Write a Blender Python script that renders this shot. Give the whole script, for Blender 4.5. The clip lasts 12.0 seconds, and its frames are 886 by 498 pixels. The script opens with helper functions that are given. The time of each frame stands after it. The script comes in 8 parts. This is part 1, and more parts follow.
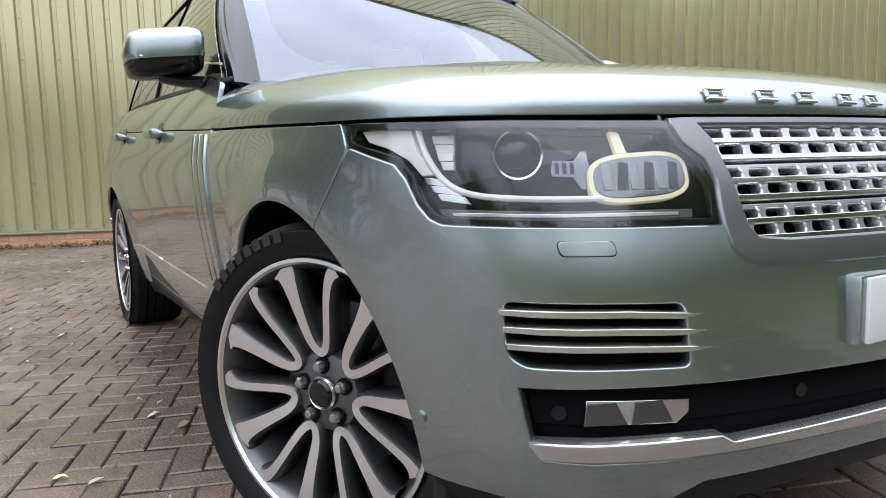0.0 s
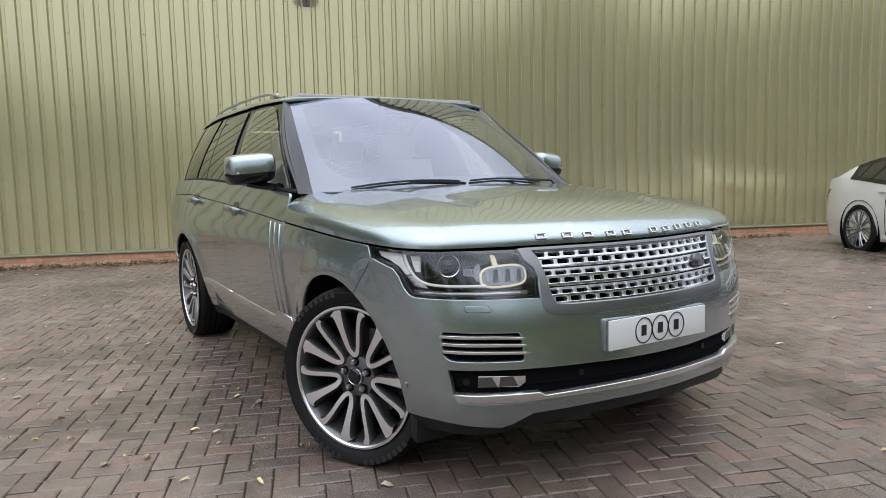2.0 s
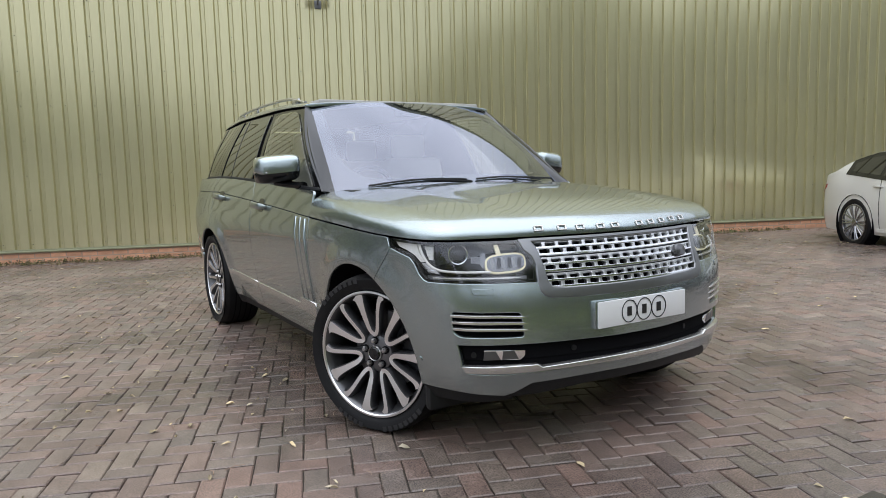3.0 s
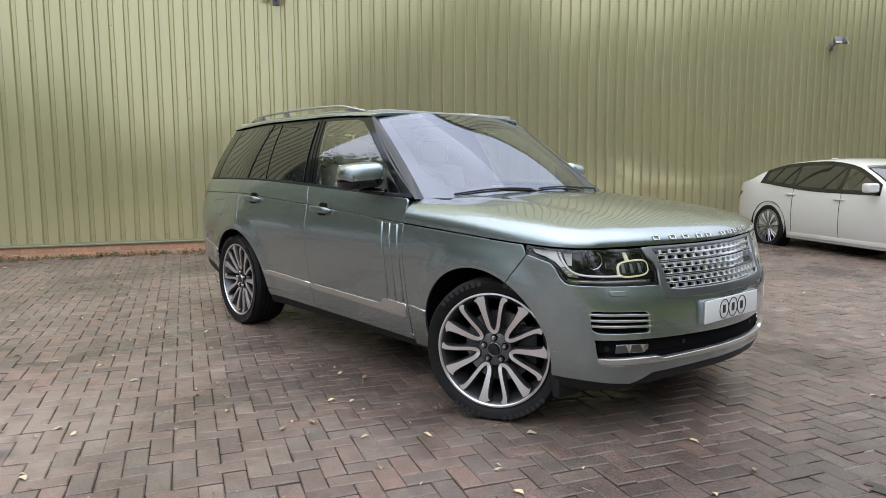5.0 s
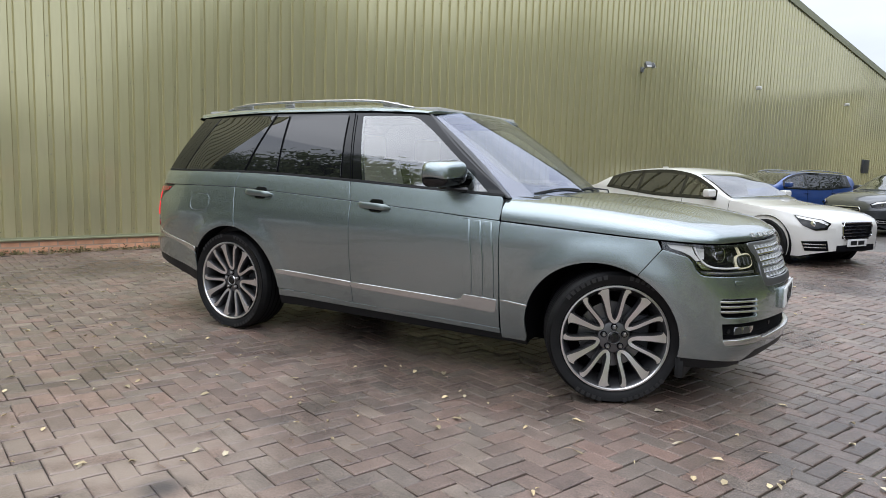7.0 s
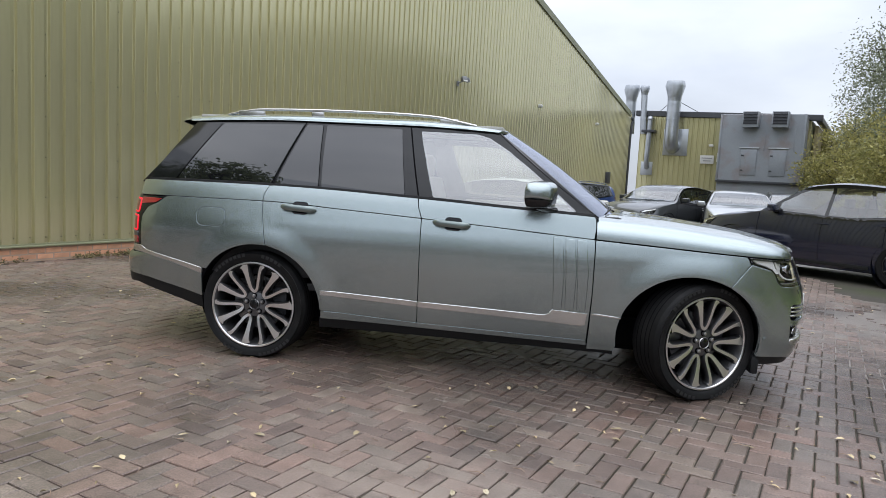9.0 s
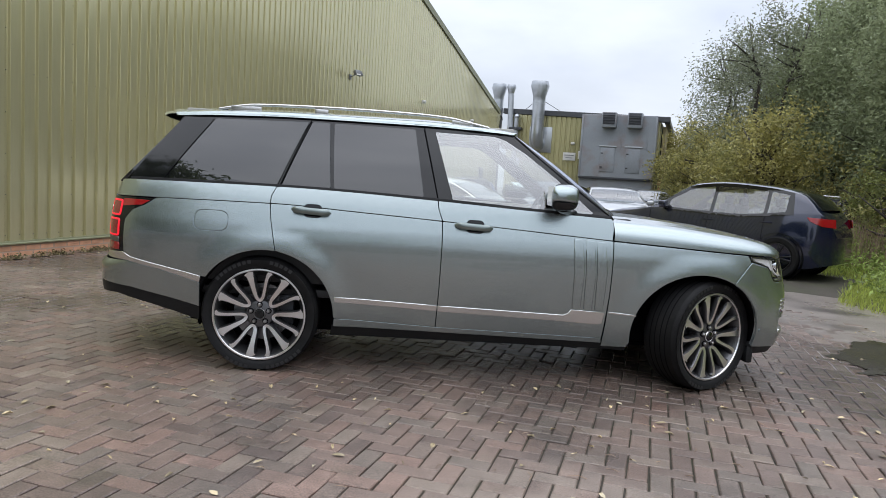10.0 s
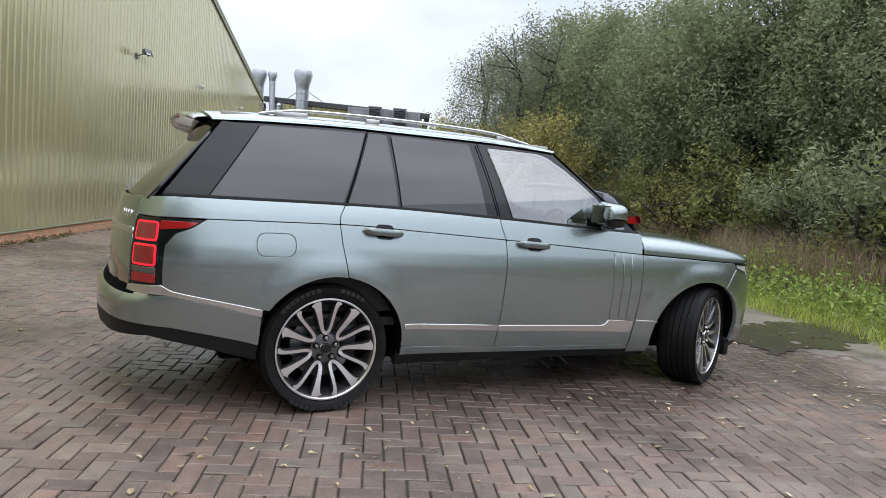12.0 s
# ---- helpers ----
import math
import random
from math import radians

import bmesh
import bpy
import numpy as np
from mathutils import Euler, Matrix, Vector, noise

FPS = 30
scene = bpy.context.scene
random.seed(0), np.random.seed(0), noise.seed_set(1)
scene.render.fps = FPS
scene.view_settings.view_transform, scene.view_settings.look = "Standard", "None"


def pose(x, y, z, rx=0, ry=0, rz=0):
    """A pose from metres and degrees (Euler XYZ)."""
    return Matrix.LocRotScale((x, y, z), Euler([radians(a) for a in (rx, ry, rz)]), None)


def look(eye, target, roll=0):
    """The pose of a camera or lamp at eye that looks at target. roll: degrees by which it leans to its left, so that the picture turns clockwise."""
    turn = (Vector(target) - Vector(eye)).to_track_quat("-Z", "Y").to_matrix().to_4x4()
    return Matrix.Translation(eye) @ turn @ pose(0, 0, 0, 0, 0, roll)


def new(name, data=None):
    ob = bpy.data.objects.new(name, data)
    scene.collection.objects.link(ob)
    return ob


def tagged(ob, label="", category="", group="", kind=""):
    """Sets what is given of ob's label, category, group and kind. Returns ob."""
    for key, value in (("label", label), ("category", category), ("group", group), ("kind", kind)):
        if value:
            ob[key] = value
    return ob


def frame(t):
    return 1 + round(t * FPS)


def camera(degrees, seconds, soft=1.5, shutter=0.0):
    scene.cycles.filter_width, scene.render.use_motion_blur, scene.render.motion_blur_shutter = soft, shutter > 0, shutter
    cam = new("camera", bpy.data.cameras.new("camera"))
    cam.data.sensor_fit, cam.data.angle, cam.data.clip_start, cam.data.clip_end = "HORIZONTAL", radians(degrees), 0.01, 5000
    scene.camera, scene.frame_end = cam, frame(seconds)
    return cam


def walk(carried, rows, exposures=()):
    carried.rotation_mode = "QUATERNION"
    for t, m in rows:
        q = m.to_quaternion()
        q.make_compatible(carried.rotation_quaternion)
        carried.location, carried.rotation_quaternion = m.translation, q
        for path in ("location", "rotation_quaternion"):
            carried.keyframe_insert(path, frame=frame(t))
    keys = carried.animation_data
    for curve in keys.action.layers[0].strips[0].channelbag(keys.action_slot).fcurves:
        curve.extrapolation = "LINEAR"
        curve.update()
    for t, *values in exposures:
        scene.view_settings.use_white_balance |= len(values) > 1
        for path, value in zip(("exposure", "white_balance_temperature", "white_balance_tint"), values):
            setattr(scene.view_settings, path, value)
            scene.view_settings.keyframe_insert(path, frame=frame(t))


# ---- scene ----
cam = camera(65.0, 12.0, soft=0.5)
PATH = [
    (0, (2.883, -1.433, 0.836), (1.184, -0.402, 0.609), -1.5),
    (0.5, (3.136, -1.521, 0.947), (1.446, -0.476, 0.721), -1.6),
    (1, (3.458, -1.706, 1.027), (1.768, -0.658, 0.814), -1.4),
    (1.5, (3.789, -1.856, 1.116), (2.095, -0.813, 0.91), -1.4),
    (2, (4.07, -2.041, 1.171), (2.373, -1.004, 0.964), -1.3),
    (2.5, (4.29, -2.197, 1.179), (2.589, -1.167, 0.969), -1.4),
    (3, (4.373, -2.242, 1.191), (2.666, -1.222, 0.971), -1.5),
    (3.5, (4.366, -2.4, 1.207), (2.661, -1.378, 0.986), -1.2),
    (3.7, (4.339, -2.505, 1.218), (2.639, -1.475, 0.996), -1.2),
    (5.3, (3.816, -3.58, 1.297), (2.365, -2.224, 1.064), 0.2),
    (5.5, (3.705, -3.744, 1.284), (2.29, -2.349, 1.055), 0.4),
    (6, (3.413, -4.117, 1.265), (2.098, -2.629, 1.029), 0.7),
    (6.5, (3.046, -4.415, 1.25), (1.866, -2.818, 1.016), 1.2),
    (7, (2.589, -4.63, 1.273), (1.581, -2.919, 1.039), 1.7),
    (7.2, (2.4, -4.754, 1.285), (1.468, -3.001, 1.047), 1.9),
    (8.8, (0.745, -5.385, 1.294), (0.368, -3.431, 1.093), 3.2),
    (9, (0.517, -5.39, 1.295), (0.215, -3.423, 1.095), 3.2),
    (9.5, (-0.004, -5.408, 1.307), (-0.12, -3.422, 1.103), 3.3),
    (10, (-0.583, -5.382, 1.288), (-0.461, -3.395, 1.094), 3.6),
    (10.5, (-1.108, -5.296, 1.298), (-0.78, -3.332, 1.112), 3.9),
    (11, (-1.625, -5.191, 1.337), (-1.099, -3.271, 1.146), 4.2),
    (11.5, (-2.128, -4.969, 1.321), (-1.422, -3.106, 1.14), 4.2),
    (12, (-2.621, -4.705, 1.326), (-1.743, -2.916, 1.153), 4.3),
]
walk(cam, [(t, look(eye, target, roll)) for t, eye, target, roll in PATH],
     [(0.0, 0.90), (0.5, 0.70), (1.5, 0.59), (3.0, 0.59), (5.0, 0.63), (6.5, 0.63), (9.0, 0.48), (10.5, 0.47), (12.0, 0.62)])

# ---------------------------------------------------------------- light
world = bpy.data.worlds.new("overcast_sky")
scene.world = world
world.use_nodes = True
wn, wl = world.node_tree.nodes, world.node_tree.links
wn.clear()
w_out = wn.new("ShaderNodeOutputWorld")
w_bg = wn.new("ShaderNodeBackground")
w_sky = wn.new("ShaderNodeTexSky")
w_sky.sky_type, w_sky.sun_disc = "NISHITA", False
SUN_EL, SUN_AZ = radians(80), radians(280)
w_sky.sun_elevation, w_sky.sun_rotation = SUN_EL, radians(90) - SUN_AZ
w_tc = wn.new("ShaderNodeTexCoord")
w_map = wn.new("ShaderNodeMapping")
w_map.inputs["Scale"].default_value = (1.0, 1.0, 2.6)
w_noise = wn.new("ShaderNodeTexNoise")
w_noise.inputs["Scale"].default_value, w_noise.inputs["Detail"].default_value = 2.2, 6.0
w_ramp = wn.new("ShaderNodeValToRGB")
w_ramp.color_ramp.elements[0].position, w_ramp.color_ramp.elements[1].position = 0.34, 0.68
w_ramp.color_ramp.elements[0].color = (5.3, 5.75, 6.7, 1)
w_ramp.color_ramp.elements[1].color = (8.2, 8.65, 9.6, 1)
w_mix = wn.new("ShaderNodeMix")
w_mix.data_type = "RGBA"
w_mix.inputs["Factor"].default_value = 0.86
wl.new(w_tc.outputs["Generated"], w_map.inputs["Vector"])
wl.new(w_map.outputs["Vector"], w_noise.inputs["Vector"])
wl.new(w_noise.outputs["Fac"], w_ramp.inputs["Fac"])
wl.new(w_sky.outputs["Color"], w_mix.inputs["A"])
wl.new(w_ramp.outputs["Color"], w_mix.inputs["B"])
# an overcast dome: the zenith is up to three times as bright as the horizon
w_sep = wn.new("ShaderNodeSeparateXYZ")
w_up = wn.new("ShaderNodeMath")
w_up.operation, w_up.use_clamp = "MULTIPLY", True
w_up.inputs[1].default_value = 1.0
w_gain = wn.new("ShaderNodeMath")
w_gain.operation = "MULTIPLY_ADD"
w_gain.inputs[1].default_value, w_gain.inputs[2].default_value = 0.138, 0.073
wl.new(w_tc.outputs["Generated"], w_sep.inputs["Vector"])
wl.new(w_sep.outputs["Z"], w_up.inputs[0])
wl.new(w_up.outputs[0], w_gain.inputs[0])
wl.new(w_gain.outputs[0], w_bg.inputs["Strength"])
wl.new(w_mix.outputs["Result"], w_bg.inputs["Color"])
wl.new(w_bg.outputs["Background"], w_out.inputs["Surface"])

sun_data = bpy.data.lights.new("sun", "SUN")
sun_data.energy, sun_data.angle, sun_data.color = 0.9, radians(105), (1.0, 0.985, 0.97)
sun = new("sun", sun_data)
sun.matrix_world = look((20 * math.cos(SUN_AZ) * math.cos(SUN_EL), 20 * math.sin(SUN_AZ) * math.cos(SUN_EL), 20 * math.sin(SUN_EL)), (0, 0, 0))


# ---------------------------------------------------------------- materials
def material(name, color, rough=0.5, metal=0.0, vary=0.12, scale=3.0, fine=40.0, bump=0.0, bump_scale=60.0,
             coat=0.0, island=0.0, rand=0.0, rough_vary=0.0, stretch=(1, 1, 1), second=None, second_scale=1.2, second_amount=0.0,
             emit=None, emit_strength=0.0, spec=0.5, flake=0.0, thin=0.0):
    """Principled material: colour varied at two scales, optional second stain colour, relief, lacquer and per-piece variation."""
    m = bpy.data.materials.new(name)
    m.use_nodes = True
    n, l = m.node_tree.nodes, m.node_tree.links
    b = n["Principled BSDF"]
    b.inputs["Base Color"].default_value = (*color, 1)
    b.inputs["Roughness"].default_value, b.inputs["Metallic"].default_value = rough, metal
    b.inputs["Specular IOR Level"].default_value = spec
    b.inputs["Coat Weight"].default_value, b.inputs["Coat Roughness"].default_value = coat, 0.03
    tc = n.new("ShaderNodeTexCoord")
    mp = n.new("ShaderNodeMapping")
    mp.inputs["Scale"].default_value = stretch
    l.new(tc.outputs["Object"], mp.inputs["Vector"])
    vec = mp.outputs["Vector"]

    def tex(sc, detail=4.0):
        t = n.new("ShaderNodeTexNoise")
        t.inputs["Scale"].default_value, t.inputs["Detail"].default_value = sc, detail
        l.new(vec, t.inputs["Vector"])
        return t.outputs["Fac"]

    def calc(op, a, c):
        x = n.new("ShaderNodeMath")
        x.operation = op
        for k, v in enumerate((a, c)):
            if isinstance(v, (int, float)):
                x.inputs[k].default_value = v
            else:
                l.new(v, x.inputs[k])
        return x.outputs[0]

    col = None
    if vary or island or rand:
        f = calc("MULTIPLY", calc("SUBTRACT", tex(scale), 0.5), 2.2 * vary)
        f = calc("ADD", f, calc("MULTIPLY", calc("SUBTRACT", tex(fine, 2.0), 0.5), 1.2 * vary))
        if island:
            g = n.new("ShaderNodeNewGeometry")
            f = calc("ADD", f, calc("MULTIPLY", calc("SUBTRACT", g.outputs["Random Per Island"], 0.5), 2 * island))
        if rand:
            g = n.new("ShaderNodeObjectInfo")
            f = calc("ADD", f, calc("MULTIPLY", calc("SUBTRACT", g.outputs["Random"], 0.5), 2 * rand))
        k = calc("ADD", f, 1.0)
        mul = n.new("ShaderNodeMix")
        mul.data_type, mul.blend_type = "RGBA", "MULTIPLY"
        mul.inputs["Factor"].default_value = 1.0
        mul.inputs["A"].default_value = (*color, 1)
        comb = n.new("ShaderNodeCombineColor")
        for i in range(3):
            l.new(k, comb.inputs[i])
        l.new(comb.outputs[0], mul.inputs["B"])
        col = mul.outputs["Result"]
    if second:
        r = n.new("ShaderNodeValToRGB")
        r.color_ramp.elements[0].position, r.color_ramp.elements[1].position = 0.5, 0.68
        l.new(tex(second_scale, 5.0), r.inputs["Fac"])
        mx = n.new("ShaderNodeMix")
        mx.data_type = "RGBA"
        l.new(calc("MULTIPLY", r.outputs["Color"], second_amount), mx.inputs["Factor"])
        if col:
            l.new(col, mx.inputs["A"])
        else:
            mx.inputs["A"].default_value = (*color, 1)
        mx.inputs["B"].default_value = (*second, 1)
        col = mx.outputs["Result"]
    if col:
        l.new(col, b.inputs["Base Color"])
    if rough_vary:
        l.new(calc("ADD", calc("MULTIPLY", calc("SUBTRACT", tex(1.1, 5.0), 0.5), 2 * rough_vary), rough), b.inputs["Roughness"])
    if bump:
        bp = n.new("ShaderNodeBump")
        bp.inputs["Strength"].default_value, bp.inputs["Distance"].default_value = min(1.0, bump), 0.01
        l.new(tex(bump_scale, 5.0), bp.inputs["Height"])
        l.new(bp.outputs["Normal"], b.inputs["Normal"])
    if flake:
        v = n.new("ShaderNodeTexNoise")
        v.inputs["Scale"].default_value, v.inputs["Detail"].default_value = 900.0, 1.0
        l.new(vec, v.inputs["Vector"])
        bp = n.new("ShaderNodeBump")
        bp.inputs["Strength"].default_value, bp.inputs["Distance"].default_value = flake, 0.001
        l.new(v.outputs["Fac"], bp.inputs["Height"])
        l.new(bp.outputs["Normal"], b.inputs["Normal"])
    if thin:
        tl = n.new("ShaderNodeBsdfTranslucent")
        ms = n.new("ShaderNodeMixShader")
        ms.inputs["Fac"].default_value = thin
        if col:
            l.new(col, tl.inputs["Color"])
        l.new(b.outputs[0], ms.inputs[1])
        l.new(tl.outputs[0], ms.inputs[2])
        l.new(ms.outputs[0], n["Material Output"].inputs["Surface"])
    if emit:
        b.inputs["Emission Color"].default_value, b.inputs["Emission Strength"].default_value = (*emit, 1), emit_strength
    return m


def glass_material(name, tint, opacity, rough=0.0, ior=1.6, mirror=(1, 1, 1)):
    """A glazing pane: mirror-like skin over a tinted clear body."""
    m = bpy.data.materials.new(name)
    m.use_nodes = True
    n, l = m.node_tree.nodes, m.node_tree.links
    n.clear()
    out = n.new("ShaderNodeOutputMaterial")
    tr = n.new("ShaderNodeBsdfTransparent")
    tr.inputs["Color"].default_value = (*tint, 1)
    body = n.new("ShaderNodeBsdfDiffuse")
    body.inputs["Color"].default_value = (0.01, 0.011, 0.012, 1)
    mix = n.new("ShaderNodeMixShader")
    mix.inputs["Fac"].default_value = opacity
    gl = n.new("ShaderNodeBsdfGlossy")
    gl.inputs["Roughness"].default_value, gl.inputs["Color"].default_value = rough, (*mirror, 1)
    fr = n.new("ShaderNodeLayerWeight")
    fr.inputs["Blend"].default_value = 0.5
    steep = n.new("ShaderNodeMath")
    steep.operation, steep.inputs[1].default_value = "POWER", 4.5
    face_on = ((ior - 1) / (ior + 1)) ** 2
    gloss = n.new("ShaderNodeMath")
    gloss.operation = "MULTIPLY_ADD"
    gloss.inputs[1].default_value, gloss.inputs[2].default_value = 1 - face_on, face_on
    l.new(fr.outputs["Facing"], steep.inputs[0])
    l.new(steep.outputs[0], gloss.inputs[0])
    top = n.new("ShaderNodeMixShader")
    l.new(tr.outputs[0], mix.inputs[1])
    l.new(body.outputs[0], mix.inputs[2])
    l.new(gloss.outputs[0], top.inputs["Fac"])
    l.new(mix.outputs[0], top.inputs[1])
    l.new(gl.outputs[0], top.inputs[2])
    l.new(top.outputs[0], out.inputs["Surface"])
    return m


PAINT = material("green_grey_metallic_paint", (0.335, 0.388, 0.388), 0.27, 0.92, 0.03, 2.0, 30.0, coat=1.0, flake=0.25)
BLACK_TRIM = material("black_plastic", (0.011, 0.0115, 0.012), 0.5, 0, 0.15, 6, 80, bump=0.05, bump_scale=500, spec=0.28)
GLOSS_BLACK = material("gloss_black", (0.006, 0.0065, 0.007), 0.07, 0, 0, spec=0.45)
# near-black whose colour stands in for shade in gaps, wells and underneath
GAP = material("shadow_gap_black", (0.005, 0.005, 0.006), 0.9, 0, 0, spec=0.08)
SATIN = material("satin_silver_trim", (0.66, 0.65, 0.625), 0.26, 0.9, 0.04, 8, 90)
TEETH = material("grille_silver", (0.58, 0.585, 0.59), 0.30, 0.9, 0.03)
NUT = material("wheel_nut_steel", (0.42, 0.41, 0.40), 0.28, 0.95, 0.04)
BRIGHT = material("bright_chrome", (0.78, 0.79, 0.80), 0.09, 1.0, 0.02)
GRILLE_GREY = material("grille_frame_grey", (0.24, 0.243, 0.247), 0.3, 0.85, 0.05)
TYRE = material("tyre_rubber", (0.008, 0.008, 0.0085), 0.6, 0, 0.25, 9, 60, bump=0.15, bump_scale=120, spec=0.22, second=(0.030, 0.028, 0.025), second_scale=7, second_amount=0.25)
LAMP_BOWL = material("dark_lamp_tub", (0.055, 0.055, 0.060), 0.26, 0.7, 0.04)
DRL_WHITE = material("lit_white_light_guide", (0.66, 0.655, 0.63), 0.2, 0, 0.02, coat=0.6, emit=(1.0, 0.97, 0.90), emit_strength=0.05)
LAMP_WHITE = material("frosted_white_lamp_plastic", (0.80, 0.79, 0.76), 0.22, 0, 0.03, coat=0.5)
LAMP_CHROME = material("lamp_chrome", (0.20, 0.20, 0.205), 0.12, 1.0, 0.03)
RIM_FACE = material("machined_alloy", (0.80, 0.79, 0.78), 0.30, 1.0, 0.05, 14, 120)
RIM_DARK = material("dark_grey_alloy", (0.145, 0.145, 0.15), 0.34, 0.85, 0.06, 12, 100)
DISC = material("brake_disc_steel", (0.28, 0.28, 0.29), 0.35, 0.9, 0.1)
TINT = glass_material("privacy_glass", (0.06, 0.06, 0.065), 0.6, 0.0, 1.80)
CLEAR = glass_material("clear_car_glass", (0.86, 0.90, 0.87), 0.0, 0.0, 2.9)
SCREEN = glass_material("windscreen_glass", (0.62, 0.67, 0.69), 0.08, 0.0, 2.45, (0.84, 0.87, 1.0))
LENS = glass_material("lamp_lens", (0.95, 0.96, 0.97), 0.0, 0.0, 1.72)
RED_LENS = material("red_lamp_lens", (0.32, 0.008, 0.010), 0.08, 0, 0.08, 20, coat=1.0)
RED_GLOW = material("lit_red_lamp", (0.25, 0.003, 0.008), 0.25, 0, 0, emit=(1.0, 0.02, 0.045), emit_strength=0.6)
LAMP_CORE = material("lit_red_lamp_core", (0.14, 0.005, 0.007), 0.12, 0, 0.1, 20, coat=0.8, emit=(1.0, 0.05, 0.06), emit_strength=0.05)
DRL = material("lit_daytime_ring", (0.58, 0.53, 0.37), 0.18, 0, 0, coat=0.5, emit=(1.0, 0.92, 0.62), emit_strength=0.14)
PLATE_WHITE = material("plate_white", (0.74, 0.74, 0.73), 0.3, 0, 0.03)
INK = material("black_ink", (0.012, 0.012, 0.013), 0.4, 0, 0)
LEATHER = material("ivory_leather", (0.46, 0.42, 0.36), 0.45, 0, 0.08, 5, 60, bump=0.1, bump_scale=300)
CABIN_DARK = material("dark_cabin_trim", (0.03, 0.029, 0.029), 0.55, 0, 0.15, 5, 60)
HEADLINER = material("pale_headlining", (0.42, 0.41, 0.38), 0.9, 0, 0.05)

CLAD = material("olive_green_cladding", (0.570, 0.532, 0.316), 0.17, 0.55, 0.10, 0.9, 22.0, stretch=(1, 1, 0.12), rand=0.03, second=(0.235, 0.235, 0.130), second_scale=0.45, second_amount=0.6)
CLAD_TRIM = material("olive_flashing", (0.20, 0.205, 0.11), 0.45, 0, 0.08, 2, 30)
BRICK = material("red_orange_brick", (0.70, 0.36, 0.215), 0.85, 0, 0.18, 5, 40, bump=0.4, bump_scale=70, rand=0.14, second=(0.30, 0.19, 0.11), second_scale=5, second_amount=0.4)
MORTAR = material("mortar", (0.46, 0.32, 0.23), 0.95, 0, 0.15, 6, 60, bump=0.3)
SCREW = material("screw_cap", (0.10, 0.10, 0.06), 0.4, 0.3, 0)
GALV = material("galvanised_steel", (0.50, 0.52, 0.54), 0.32, 0.9, 0.10, 3, 30, second=(0.33, 0.35, 0.37), second_scale=4, second_amount=0.5)
GREY_STEEL = material("weathered_grey_steel", (0.27, 0.29, 0.31), 0.5, 0.3, 0.14, 1.5, 20, second=(0.22, 0.10, 0.05), second_scale=1.6, second_amount=0.35)
DARK_STEEL = material("dark_louvre_steel", (0.06, 0.063, 0.07), 0.5, 0.4, 0.1)
ROOF_EDGE = material("dark_roof_edge", (0.055, 0.058, 0.062), 0.5, 0, 0.12)
SIGN = material("pale_sign", (0.62, 0.61, 0.58), 0.5, 0, 0.05)
PLASTIC_GREY = material("grey_lamp_housing", (0.16, 0.165, 0.17), 0.4, 0.2, 0.1)


# ---------------------------------------------------------------- mesh helpers
def mesh_of(name, verts, faces, mat, smooth=False, normals=None):
    me = bpy.data.meshes.new(name)
    me.from_pydata([tuple(map(float, v)) for v in verts], [], [tuple(int(i) for i in f) for f in faces])
    for k in (mat if isinstance(mat, (list, tuple)) else [mat]):
        me.materials.append(k)
    if smooth or normals is not None:
        me.shade_smooth()
    me.update()
    if normals is not None:
        me.normals_split_custom_set_from_vertices([tuple(map(float, n)) for n in normals])
    return me


def thing(name, label, category, kind="", group=""):
    return tagged(new(name), label, category, group, kind)


def add(name, me, parent=None, label="", m=None):
    ob = new(name, me)
    if m is not None:
        ob.matrix_basis = m
    if parent is not None:
        ob.parent = parent
    return tagged(ob, label)


def part(name, bm, mat, parent=None, label="", m=None, smooth=True, angle=35):
    """Links a bmesh as one mesh object under its thing."""
    bmesh.ops.recalc_face_normals(bm, faces=bm.faces)
    me = bpy.data.meshes.new(name)
    bm.to_mesh(me)
    bm.free()
    for k in (mat if isinstance(mat, (list, tuple)) else [mat]):
        me.materials.append(k)
    if smooth:
        me.shade_smooth()
        me.set_sharp_from_angle(angle=radians(angle))
    return add(name, me, parent, label, m)


def box_bm(size, centre=(0, 0, 0), bevel=0.0, seg=2, bm=None, rot=None):
    own = bm if bm is not None else bmesh.new()
    m = Matrix.Translation(centre)
    if rot is not None:
        m = m @ rot
    r = bmesh.ops.create_cube(own, size=1.0, matrix=m @ Matrix.Diagonal((*size, 1)))
    if bevel:
        es = list({e for v in r["verts"] for e in v.link_edges})
        bmesh.ops.bevel(own, geom=es, offset=bevel, segments=seg, affect="EDGES", profile=0.6)
    return own


def cyl_bm(r1, r2, depth, m=None, seg=24, bm=None, caps=True):
    own = bm if bm is not None else bmesh.new()
    bmesh.ops.create_cone(own, cap_ends=caps, segments=seg, radius1=r1, radius2=r2, depth=depth, matrix=m or Matrix())
    return own


def lathe_bm(profile, seg=48, axis="Y", bm=None, close=False):
    """Turns (radius, along) pairs round an axis."""
    own = bm if bm is not None else bmesh.new()
    rings = []
    for r, a in profile:
        ring = []
        for k in range(seg):
            t = 2 * math.pi * k / seg
            c, s = r * math.cos(t), r * math.sin(t)
            ring.append(own.verts.new({"Y": (c, a, s), "Z": (c, s, a), "X": (a, c, s)}[axis]))
        rings.append(ring)
    pairs = list(zip(rings, rings[1:])) + ([(rings[-1], rings[0])] if close else [])
    for p, q in pairs:
        for k in range(seg):
            own.faces.new((p[k], p[(k + 1) % seg], q[(k + 1) % seg], q[k]))
    return own


